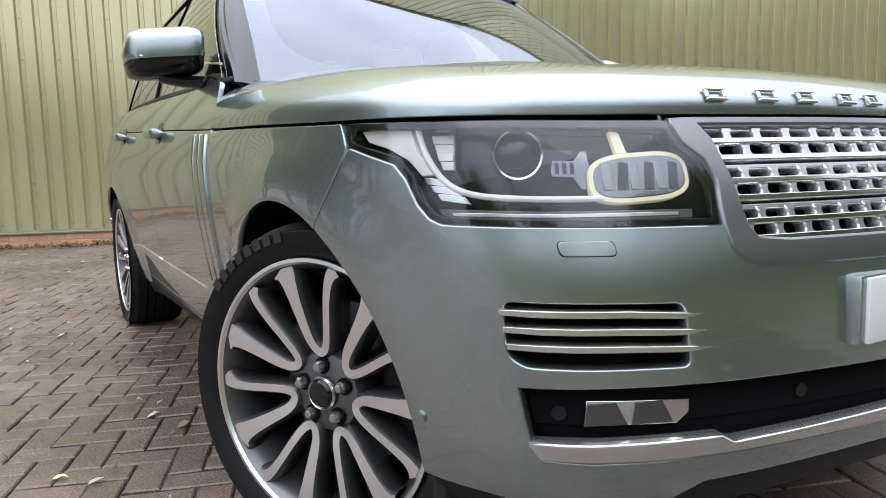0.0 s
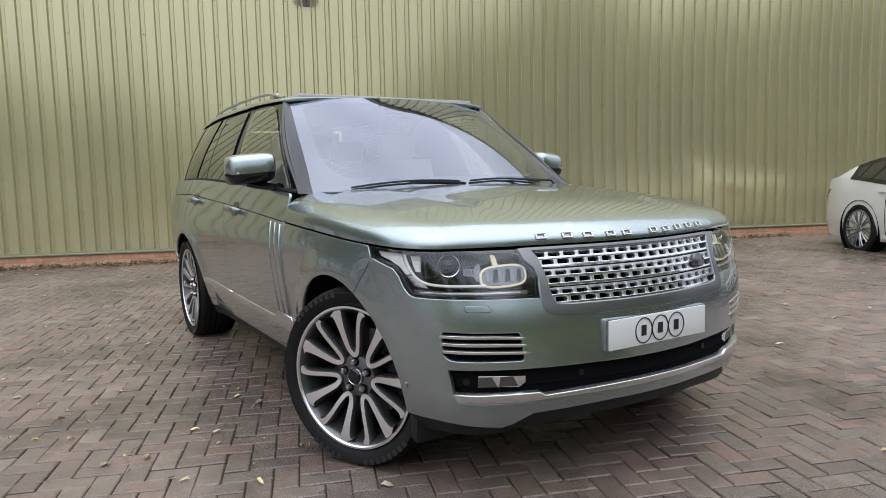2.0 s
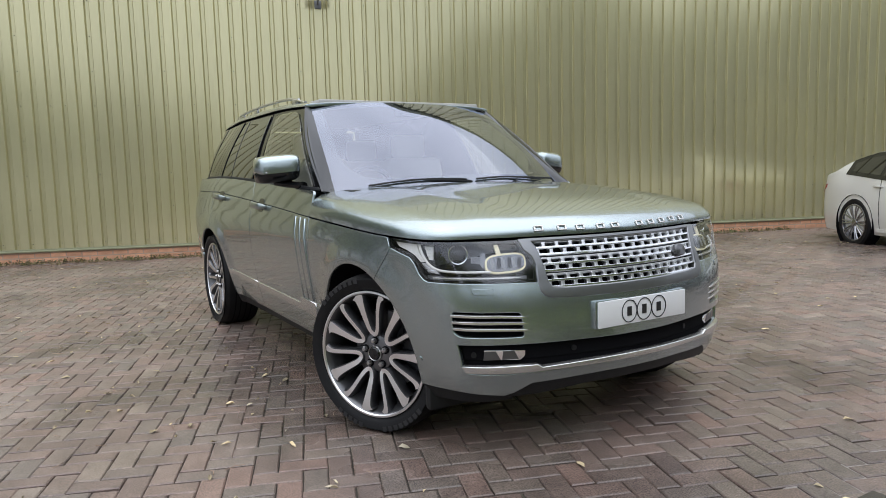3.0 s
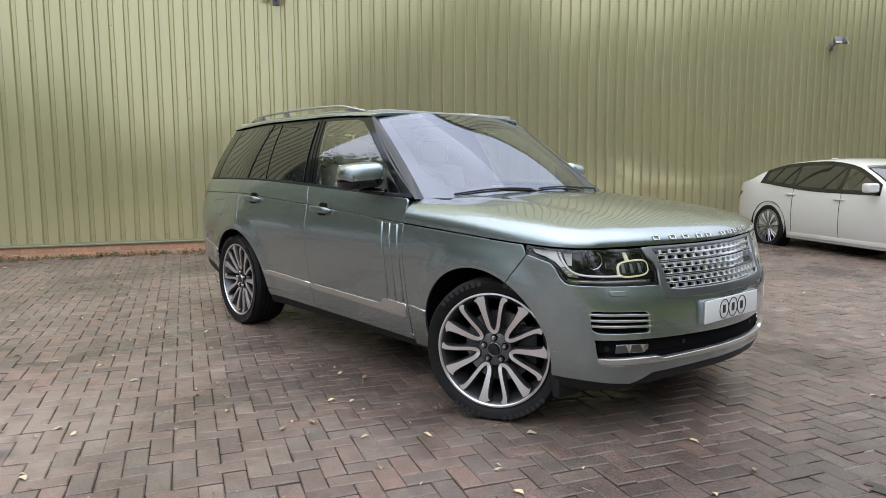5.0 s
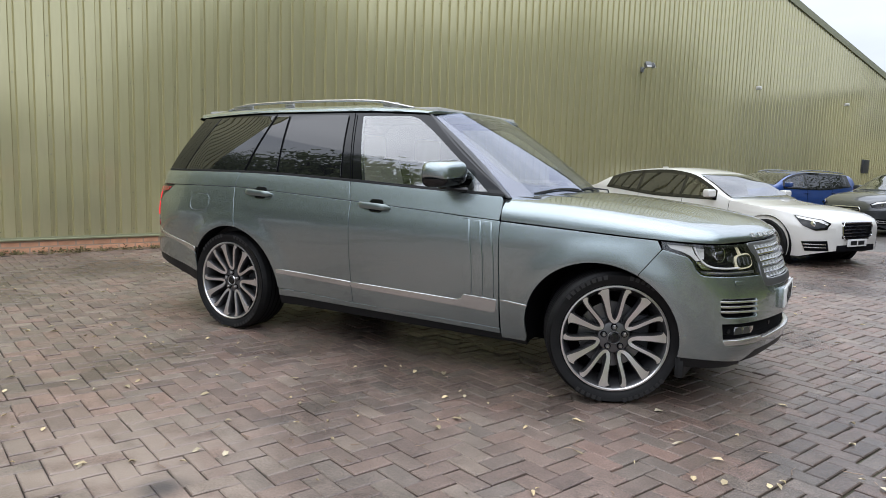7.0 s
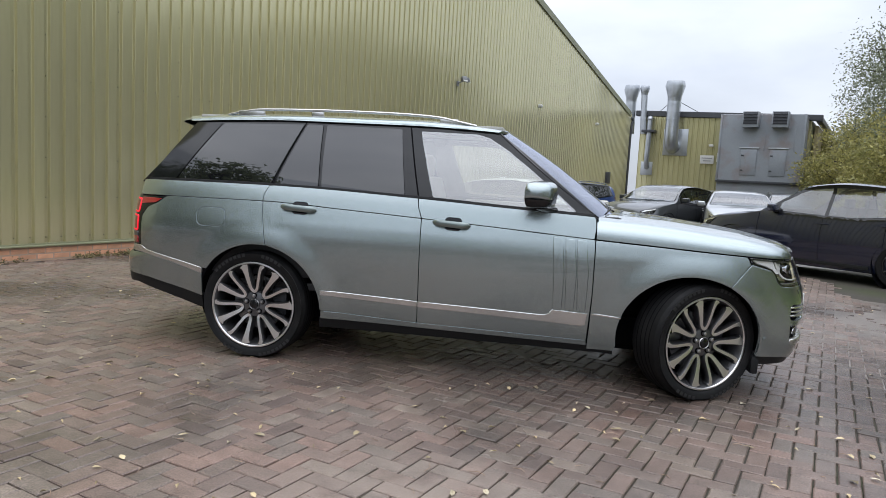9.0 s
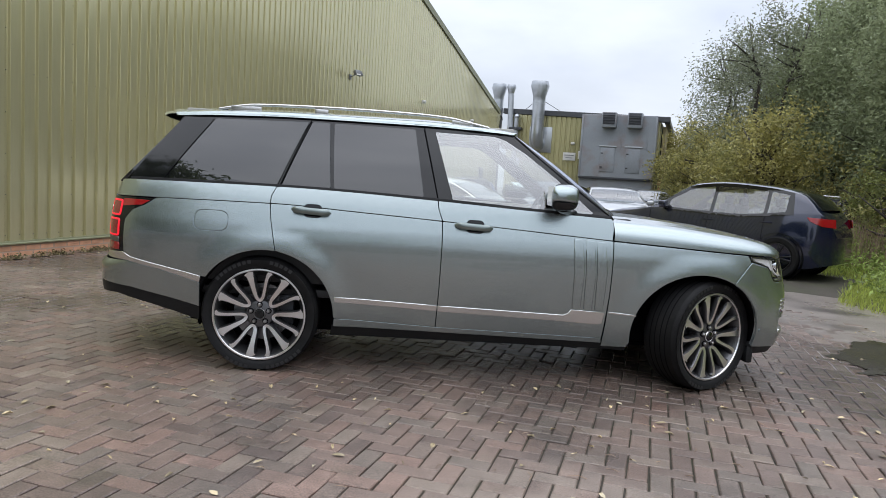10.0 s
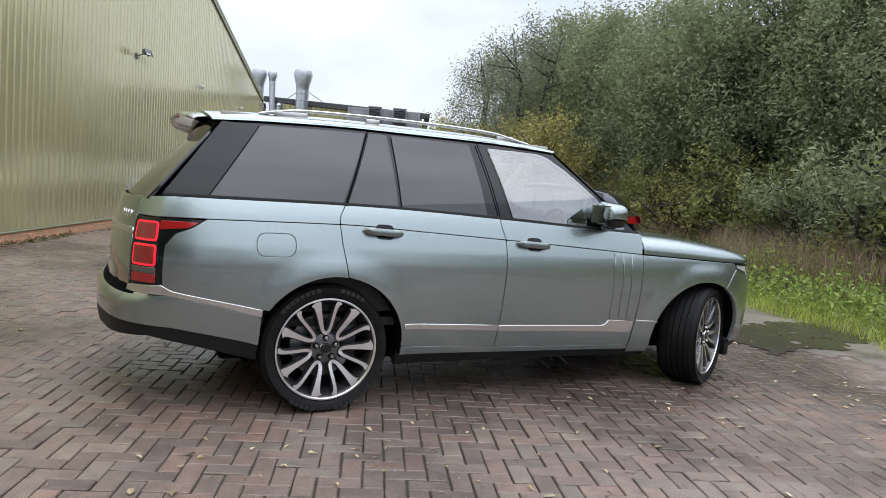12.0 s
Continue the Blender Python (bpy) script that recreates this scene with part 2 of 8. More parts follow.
def tube_bm(points, radius, seg=8, bm=None, closed=False, flat=1.0, radii=None):
    """A tube along a polyline."""
    own = bm if bm is not None else bmesh.new()
    pts = [Vector(p) for p in points]
    rings = []
    up = Vector((0.13, 0.21, 0.97)).normalized()
    for i, p in enumerate(pts):
        if closed:
            d = pts[(i + 1) % len(pts)] - pts[i - 1]
        else:
            d = pts[min(i + 1, len(pts) - 1)] - pts[max(i - 1, 0)]
        d.normalize()
        a = d.cross(up)
        if a.length < 1e-3:
            a = d.cross(Vector((1, 0, 0)))
        a.normalize()
        b = a.cross(d)
        r = radii[i] if radii else radius
        rings.append([own.verts.new(p + a * (r * math.cos(2 * math.pi * k / seg)) + b * (r * flat * math.sin(2 * math.pi * k / seg))) for k in range(seg)])
    pairs = list(zip(rings, rings[1:])) + ([(rings[-1], rings[0])] if closed else [])
    for p, q in pairs:
        for k in range(seg):
            own.faces.new((p[k], p[(k + 1) % seg], q[(k + 1) % seg], q[k]))
    if not closed:
        own.faces.new(rings[0][::-1])
        own.faces.new(rings[-1])
    return own


def smooth_line(points, n=8):
    """Catmull-Rom through the points."""
    p = [Vector(q) for q in points]
    out = []
    for i in range(len(p) - 1):
        a, b, c, d = p[max(i - 1, 0)], p[i], p[i + 1], p[min(i + 2, len(p) - 1)]
        for k in range(n):
            t = k / n
            out.append(0.5 * ((2 * b) + (c - a) * t + (2 * a - 5 * b + 4 * c - d) * t * t + (3 * b - 3 * c + d - a) * t ** 3))
    out.append(p[-1])
    return out


# ---------------------------------------------------------------- yard layout
WALL_U = Vector((0.34591, 0.93827, 0.0))      # along the cladding wall, away from the camera
WALL_N = Vector((0.93827, -0.34591, 0.0))     # out of the wall, into the yard
WALL_P = Vector((-7.485, -2.199, 0.0))
WALL_M = Matrix(((WALL_U.x, -WALL_N.x, 0, WALL_P.x), (WALL_U.y, -WALL_N.y, 0, WALL_P.y), (0, 0, 1, 0), (0, 0, 0, 1)))
# local wall frame: x along, -y out of the wall, z up
RIB = 0.2
U0, U1 = -10.2 * RIB, 32.6
APEX_U, EAVE_Z, SLOPE = 2.0, 4.83, 0.187


def gable(u):
    return EAVE_Z + SLOPE * min(U1 - u, U1 - APEX_U + 0 if u > APEX_U else U1 - 2 * APEX_U + u)


def build_wall():
    wall = thing("wall_west", "olive green corrugated steel cladding wall of an industrial shed", "wall", "structure")
    wall.matrix_world = WALL_M
    # profile of one sheet of five ribs: narrow troughs set back between broad faces
    prof = []
    for k in range(5):
        x = k * RIB
        prof += [(x, 0.0), (x + 0.003, 0.004), (x + 0.015, 0.036), (x + 0.018, 0.038), (x + 0.062, 0.038), (x + 0.065, 0.036), (x + 0.077, 0.004), (x + 0.080, 0.0)]
    prof.append((5 * RIB, 0.0))
    n_sheet = int((U1 - U0) / (5 * RIB)) + 1
    for i in range(n_sheet):
        base = U0 + i * 5 * RIB
        verts, faces = [], []
        for x, y in prof:
            verts.append((x, y, 0.205))
            verts.append((x, y, gable(min(base + x, U1))))
        for k in range(len(prof) - 1):
            faces.append((2 * k, 2 * k + 2, 2 * k + 3, 2 * k + 1))
        me = mesh_of("cladding_sheet", verts, faces, CLAD)
        add("cladding_sheet", me, wall, m=Matrix.Translation((base, 0.0015 * (i % 2), 0)))
    # backing, so that the wall has thickness
    bm = bmesh.new()
    outline = [(U0, 0.0), (U1, 0.0), (U1, gable(U1)), (APEX_U, gable(APEX_U)), (U0, gable(U0))]
    front = [bm.verts.new((x, 0.05, z)) for x, z in outline]
    back = [bm.verts.new((x, 0.26, z)) for x, z in outline]
    bm.faces.new(front)
    bm.faces.new(back[::-1])
    for k in range(len(outline)):
        bm.faces.new((front[k], back[k], back[(k + 1) % 5], front[(k + 1) % 5]))
    part("wall_core", bm, CLAD_TRIM, wall, smooth=False)
    # drip flashing along the foot
    bm = bmesh.new()
    sec = [(0.03, 0.216), (-0.005, 0.216), (-0.009, 0.196), (-0.018, 0.186), (-0.019, 0.172), (0.03, 0.172)]
    for u in (U0, U1):
        for y, z in sec:
            bm.verts.new((u, y, z))
    bm.verts.ensure_lookup_table()
    for k in range(6):
        bm.faces.new((bm.verts[k], bm.verts[(k + 1) % 6], bm.verts[6 + (k + 1) % 6], bm.verts[6 + k]))
    bm.faces.new([bm.verts[k] for k in range(6)])
    bm.faces.new([bm.verts[6 + k] for k in range(6)][::-1])
    part("foot_flashing", bm, CLAD_TRIM, wall, "folded green drip flashing", smooth=False)
    # verge trim up the gable
    bm = bmesh.new()
    for a, b in ((APEX_U, U1), (U0, APEX_U)):
        za, zb = gable(a), gable(b)
        v = [bm.verts.new(p) for p in ((a, -0.05, za - 0.16), (b, -0.05, zb - 0.16), (b, -0.05, zb + 0.05), (a, -0.05, za + 0.05), (a, 0.3, za + 0.05), (b, 0.3, zb + 0.05), (a, 0.3, za - 0.16), (b, 0.3, zb - 0.16))]
        for q in ((0, 1, 2, 3), (3, 2, 5, 4), (0, 6, 7, 1), (4, 5, 7, 6)):
            bm.faces.new([v[k] for k in q])
    part("verge_trim", bm, CLAD_TRIM, wall, smooth=False)
    # screws: one row at each rail and a stitched seam on every fifth rib
    verts, faces = [], []

    def screw(u, z):
        k = len(verts)
        for j in range(6):
            t = j * math.pi / 3
            verts.append((u + 0.0085 * math.cos(t), 0.0375, z + 0.0085 * math.sin(t)))
        for j in range(6):
            t = j * math.pi / 3
            verts.append((u + 0.006 * math.cos(t), 0.029, z + 0.006 * math.sin(t)))
        for j in range(6):
            faces.append((k + j, k + (j + 1) % 6, k + 6 + (j + 1) % 6, k + 6 + j))
        faces.append(tuple(k + 6 + j for j in range(6)))
    n = int((U1 - U0) / RIB)
    for k in range(n):
        u = U0 + k * RIB + 0.04
        screw(u, 0.285)
        if k % 5 in (0, 2, 3):
            screw(u, 2.295)
            screw(u, 4.25)
        if k % 5 == 0:
            z = 0.79
            while z < min(gable(u), 7.4):
                screw(u, z)
                z += 0.50
    tagged(add("screws", mesh_of("screws", verts, faces, SCREW), wall), kind="stuff")
    # downpipe at the far corner
    part("downpipe", tube_bm(smooth_line([(U1 - 0.1, -0.1, 4.6), (U1 + 0.1, -0.12, 4.4), (U1 - 0.05, -0.1, 4.0), (U1 - 0.05, -0.1, 0.05)], 5), 0.05), ROOF_EDGE, wall)
    # small dark hatch far along the wall
    part("hatch", box_bm((0.55, 0.08, 0.5), (29.6, -0.02, 1.75), 0.01), DARK_STEEL, wall, "small dark louvred hatch")

    plinth = thing("plinth_wall", "low course of orange-red bricks under the cladding", "brick plinth", "structure")
    plinth.matrix_world = WALL_M
    part("mortar_bed", box_bm((U1 - U0, 0.16, 0.26), ((U0 + U1) / 2, 0.099, 0.045)), MORTAR, plinth, smooth=False)
    bm = box_bm((0.205, 0.10, 0.064), (0, 0, 0), 0.006, 1)
    brick_me = bpy.data.meshes.new("brick")
    bm.to_mesh(brick_me)
    bm.free()
    brick_me.materials.append(BRICK)
    for row, z in ((0, 0.044), (1, 0.119)):
        for k in range(int((21.0 - U0) / 0.216)):
            add("brick", brick_me, plinth, m=Matrix.Translation((U0 + 0.11 + 0.216 * k + 0.108 * row, 0.066 + random.uniform(-0.002, 0.003), z + random.uniform(-0.003, 0.002))))
    return wall


def flood_lamp(u, z):
    ob = thing("flood_lamp", "small twin floodlight on a bracket fixed to the cladding", "lamp", group="wall floodlights")
    ob.matrix_world = WALL_M @ Matrix.Translation((u, 0, z))
    part("bracket", box_bm((0.10, 0.03, 0.12), (0, -0.015, 0), 0.006), PLASTIC_GREY, ob)
    part("arm", tube_bm([(0, -0.02, 0), (0, -0.14, 0.05), (0.0, -0.22, 0.09)], 0.014), PLASTIC_GREY, ob)
    for sx in (-1, 1):
        head = part("head", box_bm((0.15, 0.10, 0.11), (0.10 * sx, -0.24, 0.09), 0.015, 2, rot=pose(0, 0, 0, -25, 0, 28 * sx)), PLASTIC_GREY, ob)
        part("glass", box_bm((0.125, 0.006, 0.09), (0.10 * sx + 0.024 * sx, -0.292, 0.066), 0.002, 1, rot=pose(0, 0, 0, -25, 0, 28 * sx)), SIGN, head, "pale glass front")
    return ob


build_wall()
for lamp_u, lamp_z in ((15.60, 3.73), (4.30, 3.78)):
    flood_lamp(lamp_u, lamp_z)
for box_u, box_z in ((21.20, 3.82), (27.40, 3.83)):
    eye = thing("wall_light", "little white bulkhead light on the cladding", "lamp", group="bulkhead lights")
    eye.matrix_world = WALL_M @ Matrix.Translation((box_u, 0, box_z))
    part("base", box_bm((0.10, 0.05, 0.10), (0, -0.025, 0), 0.01), SIGN, eye)
    part("cover", lathe_bm([(0.0, -0.14), (0.04, -0.13), (0.055, -0.10), (0.055, -0.05)], 16), SIGN, eye)

# ---------------------------------------------------------------- ground and planting materials
GROUND = material("damp_tarmac", (0.135, 0.124, 0.112), 0.42, 0, 0.25, 1.2, 30, bump=0.35, bump_scale=90, rough_vary=0.30, second=(0.036, 0.033, 0.030), second_scale=0.6, second_amount=0.7)


def paver_material(name, joined):
    """Clay-brown blocks: each its own shade, gritty, with damp patches and pale dust over the whole yard."""
    m = material(name, (0.18, 0.14, 0.12), 0.5, 0, 0)
    n, l = m.node_tree.nodes, m.node_tree.links
    b = n["Principled BSDF"]
    pos = n.new("ShaderNodeNewGeometry")
    info = n.new("ShaderNodeObjectInfo")
    ramp = n.new("ShaderNodeValToRGB")
    stops = [(0.0, (0.136, 0.101, 0.086)), (0.25, (0.212, 0.151, 0.123)), (0.45, (0.176, 0.140, 0.116)), (0.65, (0.240, 0.158, 0.127)), (0.82, (0.162, 0.131, 0.110)), (1.0, (0.256, 0.199, 0.159))]
    while len(ramp.color_ramp.elements) < len(stops):
        ramp.color_ramp.elements.new(0.5)
    for e, (p, c) in zip(ramp.color_ramp.elements, stops):
        e.position, e.color = p, (*c, 1)
    l.new(pos.outputs["Random Per Island"] if joined else info.outputs["Random"], ramp.inputs["Fac"])

    def noise_at(scale, detail, lo, hi, a, c):
        t = n.new("ShaderNodeTexNoise")
        t.inputs["Scale"].default_value, t.inputs["Detail"].default_value = scale, detail
        l.new(pos.outputs["Position"], t.inputs["Vector"])
        r = n.new("ShaderNodeMapRange")
        for k, v in zip(("From Min", "From Max", "To Min", "To Max"), (lo, hi, a, c)):
            r.inputs[k].default_value = v
        l.new(t.outputs["Fac"], r.inputs["Value"])
        return r.outputs["Result"], t.outputs["Fac"]

    def times(col, fac):
        x = n.new("ShaderNodeMix")
        x.data_type, x.blend_type = "RGBA", "MULTIPLY"
        x.inputs["Factor"].default_value = 1.0
        l.new(col, x.inputs[6])
        l.new(fac, x.inputs[7])
        return x.outputs[2]

    def blend(col, tint, fac):
        x = n.new("ShaderNodeMix")
        x.data_type = "RGBA"
        l.new(fac, x.inputs["Factor"])
        l.new(col, x.inputs[6])
        x.inputs[7].default_value = (*tint, 1)
        return x.outputs[2]
    grain, gfac = noise_at(150.0, 4.0, 0.3, 0.7, 0.50, 1.52)
    blot, _ = noise_at(9.0, 5.0, 0.3, 0.7, 0.80, 1.20)
    damp, _ = noise_at(0.50, 5.0, 0.46, 0.62, 0.0, 0.62)
    # one larger ragged wet patch off the car's nose, also painting in shade there
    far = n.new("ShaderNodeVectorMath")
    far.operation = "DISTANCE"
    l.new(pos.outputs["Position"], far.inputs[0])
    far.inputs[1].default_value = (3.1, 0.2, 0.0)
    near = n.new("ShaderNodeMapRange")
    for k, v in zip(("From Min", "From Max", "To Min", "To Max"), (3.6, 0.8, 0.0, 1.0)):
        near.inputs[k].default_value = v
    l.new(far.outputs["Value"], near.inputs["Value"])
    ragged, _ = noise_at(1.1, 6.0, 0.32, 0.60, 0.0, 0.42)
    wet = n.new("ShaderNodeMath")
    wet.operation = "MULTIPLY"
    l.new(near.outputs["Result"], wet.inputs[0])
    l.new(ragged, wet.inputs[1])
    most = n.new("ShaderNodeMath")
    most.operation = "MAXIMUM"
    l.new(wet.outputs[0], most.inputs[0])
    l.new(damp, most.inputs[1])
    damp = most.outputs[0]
    # a pale spill near the lower yard, and a dark drip beside it
    def spot(at, reach, lo, hi):
        d = n.new("ShaderNodeVectorMath")
        d.operation = "DISTANCE"
        l.new(pos.outputs["Position"], d.inputs[0])
        d.inputs[1].default_value = at
        r = n.new("ShaderNodeMapRange")
        for k, v in zip(("From Min", "From Max", "To Min", "To Max"), (reach, reach * 0.2, 0.0, 1.0)):
            r.inputs[k].default_value = v
        l.new(d.outputs["Value"], r.inputs["Value"])
        rag, _ = noise_at(5.0, 6.0, lo, hi, 0.0, 1.0)
        x = n.new("ShaderNodeMath")
        x.operation = "MULTIPLY"
        l.new(r.outputs["Result"], x.inputs[0])
        l.new(rag, x.inputs[1])
        return x.outputs[0]
    spill, drip = spot((0.02, -2.98, 0.0), 0.85, 0.36, 0.52), spot((0.36, -2.95, 0.0), 0.13, 0.34, 0.48)
    dust, _ = noise_at(1.7, 8.0, 0.55, 0.75, 0.0, 0.45)
    moss, _ = noise_at(2.6, 8.0, 0.60, 0.78, 0.0, 0.55)
    col = blend(ramp.outputs["Color"], (0.250, 0.218, 0.186), dust)
    col = blend(col, (0.070, 0.070, 0.042), moss)
    col = times(times(col, grain), blot)
    col = blend(col, (0.285, 0.225, 0.185), spill)
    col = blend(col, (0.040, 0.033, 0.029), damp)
    col = blend(col, (0.075, 0.065, 0.064), drip)
    l.new(col, b.inputs["Base Color"])
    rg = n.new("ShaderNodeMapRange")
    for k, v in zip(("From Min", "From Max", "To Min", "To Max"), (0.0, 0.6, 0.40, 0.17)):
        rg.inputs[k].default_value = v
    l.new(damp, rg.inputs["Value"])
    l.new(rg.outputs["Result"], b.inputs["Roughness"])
    bp = n.new("ShaderNodeBump")
    bp.inputs["Strength"].default_value, bp.inputs["Distance"].default_value = 0.6, 0.004
    l.new(gfac, bp.inputs["Height"])
    l.new(bp.outputs["Normal"], b.inputs["Normal"])
    return m


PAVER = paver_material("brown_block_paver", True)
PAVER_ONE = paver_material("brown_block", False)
JOINT = material("dark_joint_sand", (0.052, 0.045, 0.034), 0.9, 0, 0.3, 3, 60, bump=0.3, second=(0.045, 0.055, 0.018), second_scale=0.8, second_amount=0.7)
LITTER = material("leaf_litter", (0.17, 0.135, 0.055), 0.7, 0, 0.3, 4, 40, island=0.5, second=(0.13, 0.16, 0.05), second_scale=2.5, second_amount=0.8)
LEAF_FALLEN = material("fallen_leaf", (0.46, 0.37, 0.22), 0.6, 0, 0.3, 9, 60, island=0.6, second=(0.68, 0.62, 0.48), second_scale=3, second_amount=0.7)
BARK = material("dark_bark", (0.050, 0.042, 0.034), 0.9, 0, 0.3, 5, 40, bump=0.5, bump_scale=30)
LEAF = material("tree_leaf", (0.240, 0.275, 0.152), 0.62, 0, 0.35, 0.5, 5, thin=0.4, island=0.38, spec=0.28, second=(0.27, 0.29, 0.15), second_scale=0.35, second_amount=0.6)
LEAF_PALE = material("willow_leaf", (0.19, 0.21, 0.13), 0.5, 0, 0.3, 0.5, 5, thin=0.4, island=0.45)
LEAF_YELLOW = material("autumn_leaf", (0.33, 0.30, 0.10), 0.55, 0, 0.35, 0.8, 5, thin=0.4, island=0.5, second=(0.19, 0.20, 0.065), second_scale=0.7, second_amount=0.7)
BRAMBLE = material("bramble_leaf", (0.235, 0.26, 0.085), 0.5, 0, 0.35, 0.9, 7, thin=0.4, island=0.5, second=(0.25, 0.21, 0.075), second_scale=0.8, second_amount=0.5)
GRASS = material("grass_blade", (0.40, 0.46, 0.10), 0.5, 0, 0.3, 1.2, 9, thin=0.4, island=0.4)
DEAD_STEM = material("dead_stem", (0.27, 0.19, 0.135), 0.8, 0, 0.3, 2, 20, island=0.4)
SOIL = material("verge_soil", (0.085, 0.082, 0.036), 0.95, 0, 0.35, 1.5, 25, bump=0.5, bump_scale=40)

def step(t):
    t = min(1.0, max(0.0, t))
    return t * t * (3 - 2 * t)


def fall(x, y):
    """The yard drops away towards its far open corner."""
    return -0.05 * step((x - 3.0) / 3.2) * step((y - 2.5) / 4.5)


bm = bmesh.new()
xs_g = sorted([-400, -150, -60, -30, -15] + [-8 + 0.8 * k for k in range(32)] + [25, 40, 80, 160, 400])
grid_v = [[bm.verts.new((gx, gy, fall(gx, gy))) for gy in xs_g] for gx in xs_g]
for gi in range(len(xs_g) - 1):
    for gj in range(len(xs_g) - 1):
        bm.faces.new((grid_v[gi][gj], grid_v[gi + 1][gj], grid_v[gi + 1][gj + 1], grid_v[gi][gj + 1]))
ground = part("ground", bm, GROUND)
tagged(ground, "wide sheet of damp dark tarmac and soil", "ground", kind="structure")
ground.location.z = -0.030


def verge_x(y):
    return 4.95 + 0.17 * max(y, -2) + 0.006 * max(y, 0) ** 2 + 1.1 * math.exp(-((y - 6.3) / 1.7) ** 2) + 0.22 * math.sin(1.3 * y) + 0.1 * math.sin(3.1 * y + 1)


def build_verge():
    ys = np.linspace(-16, 34, 150)
    verts, faces = [], []
    for y in ys:
        x0 = verge_x(y)
        for d, z in ((0.0, -0.028), (0.12, 0.015), (0.6, 0.05), (1.6, 0.12), (3.5, 0.35), (7.0, 0.7), (14.0, 0.9), (40.0, 1.0)):
            verts.append((x0 + d, y, fall(x0, y) + z + (0.03 * noise.noise((x0 + d, y, 0)) if d else 0)))
    for i in range(len(ys) - 1):
        for k in range(7):
            faces.append((8 * i + k, 8 * i + k + 1, 8 * i + 9 + k, 8 * i + 8 + k))
    v = add("verge", mesh_of("verge", verts, faces, SOIL, True))
    tagged(v, "grassy soil bank rising beside the yard", "verge", kind="structure")


def blades(name, label, n, sampler, hmin, hmax, width, mat, lean=0.35):
    rng = np.random.default_rng(len(name) + n)
    verts, faces = [], []
    for _ in range(n):
        x, y, z = sampler(rng)
        h = rng.uniform(hmin, hmax)
        a = rng.uniform(0, 2 * math.pi)
        dx, dy = math.cos(a) * width, math.sin(a) * width
        lx, ly = rng.normal(0, lean) * h, rng.normal(0, lean) * h
        k = len(verts)
        verts += [(x - dx, y - dy, z), (x + dx, y + dy, z), (x + dx * 0.7 + lx * 0.45, y + dy * 0.7 + ly * 0.45, z + h * 0.6), (x - dx * 0.7 + lx * 0.45, y - dy * 0.7 + ly * 0.45, z + h * 0.6), (x + lx, y + ly, z + h)]
        faces += [(k, k + 1, k + 2, k + 3), (k + 3, k + 2, k + 4)]
    return tagged(add(name, mesh_of(name, verts, faces, mat)), label, name.replace("_", " "), kind="stuff")


def leaf_cloud(rng, centres, per, spread, size, flat=0.0):
    """Many small folded leaves round the clump centres, as arrays."""
    c = np.repeat(np.asarray(centres), per, axis=0)
    n = len(c)
    pos = c + rng.normal(0, 1, (n, 3)) * spread
    d = rng.normal(0, 1, (n, 3))
    d[:, 2] *= (1 - flat)
    d /= np.linalg.norm(d, axis=1, keepdims=True)
    u = np.cross(d, rng.normal(0, 1, (n, 3)))
    u /= np.linalg.norm(u, axis=1, keepdims=True)
    s = rng.uniform(0.6, 1.3, (n, 1)) * size
    w = np.cross(d, u)
    a, b, e, g = pos - d * s, pos + u * s * 0.42 + w * s * 0.1, pos + d * s, pos - u * s * 0.42 + w * s * 0.1
    verts = np.stack([a, b, e, g], 1).reshape(-1, 3)
    faces = np.arange(4 * n).reshape(-1, 4)
    return verts, faces


def fast_mesh(name, verts, faces, mat):
    me = bpy.data.meshes.new(name)
    me.vertices.add(len(verts))
    me.vertices.foreach_set("co", np.asarray(verts, np.float32).ravel())
    me.loops.add(faces.size)
    me.loops.foreach_set("vertex_index", faces.astype(np.int32).ravel())
    me.polygons.add(len(faces))
    me.polygons.foreach_set("loop_start", np.arange(0, faces.size, faces.shape[1], dtype=np.int32))
    me.materials.append(mat)
    me.update(calc_edges=True)
    me.shade_flat()
    return me


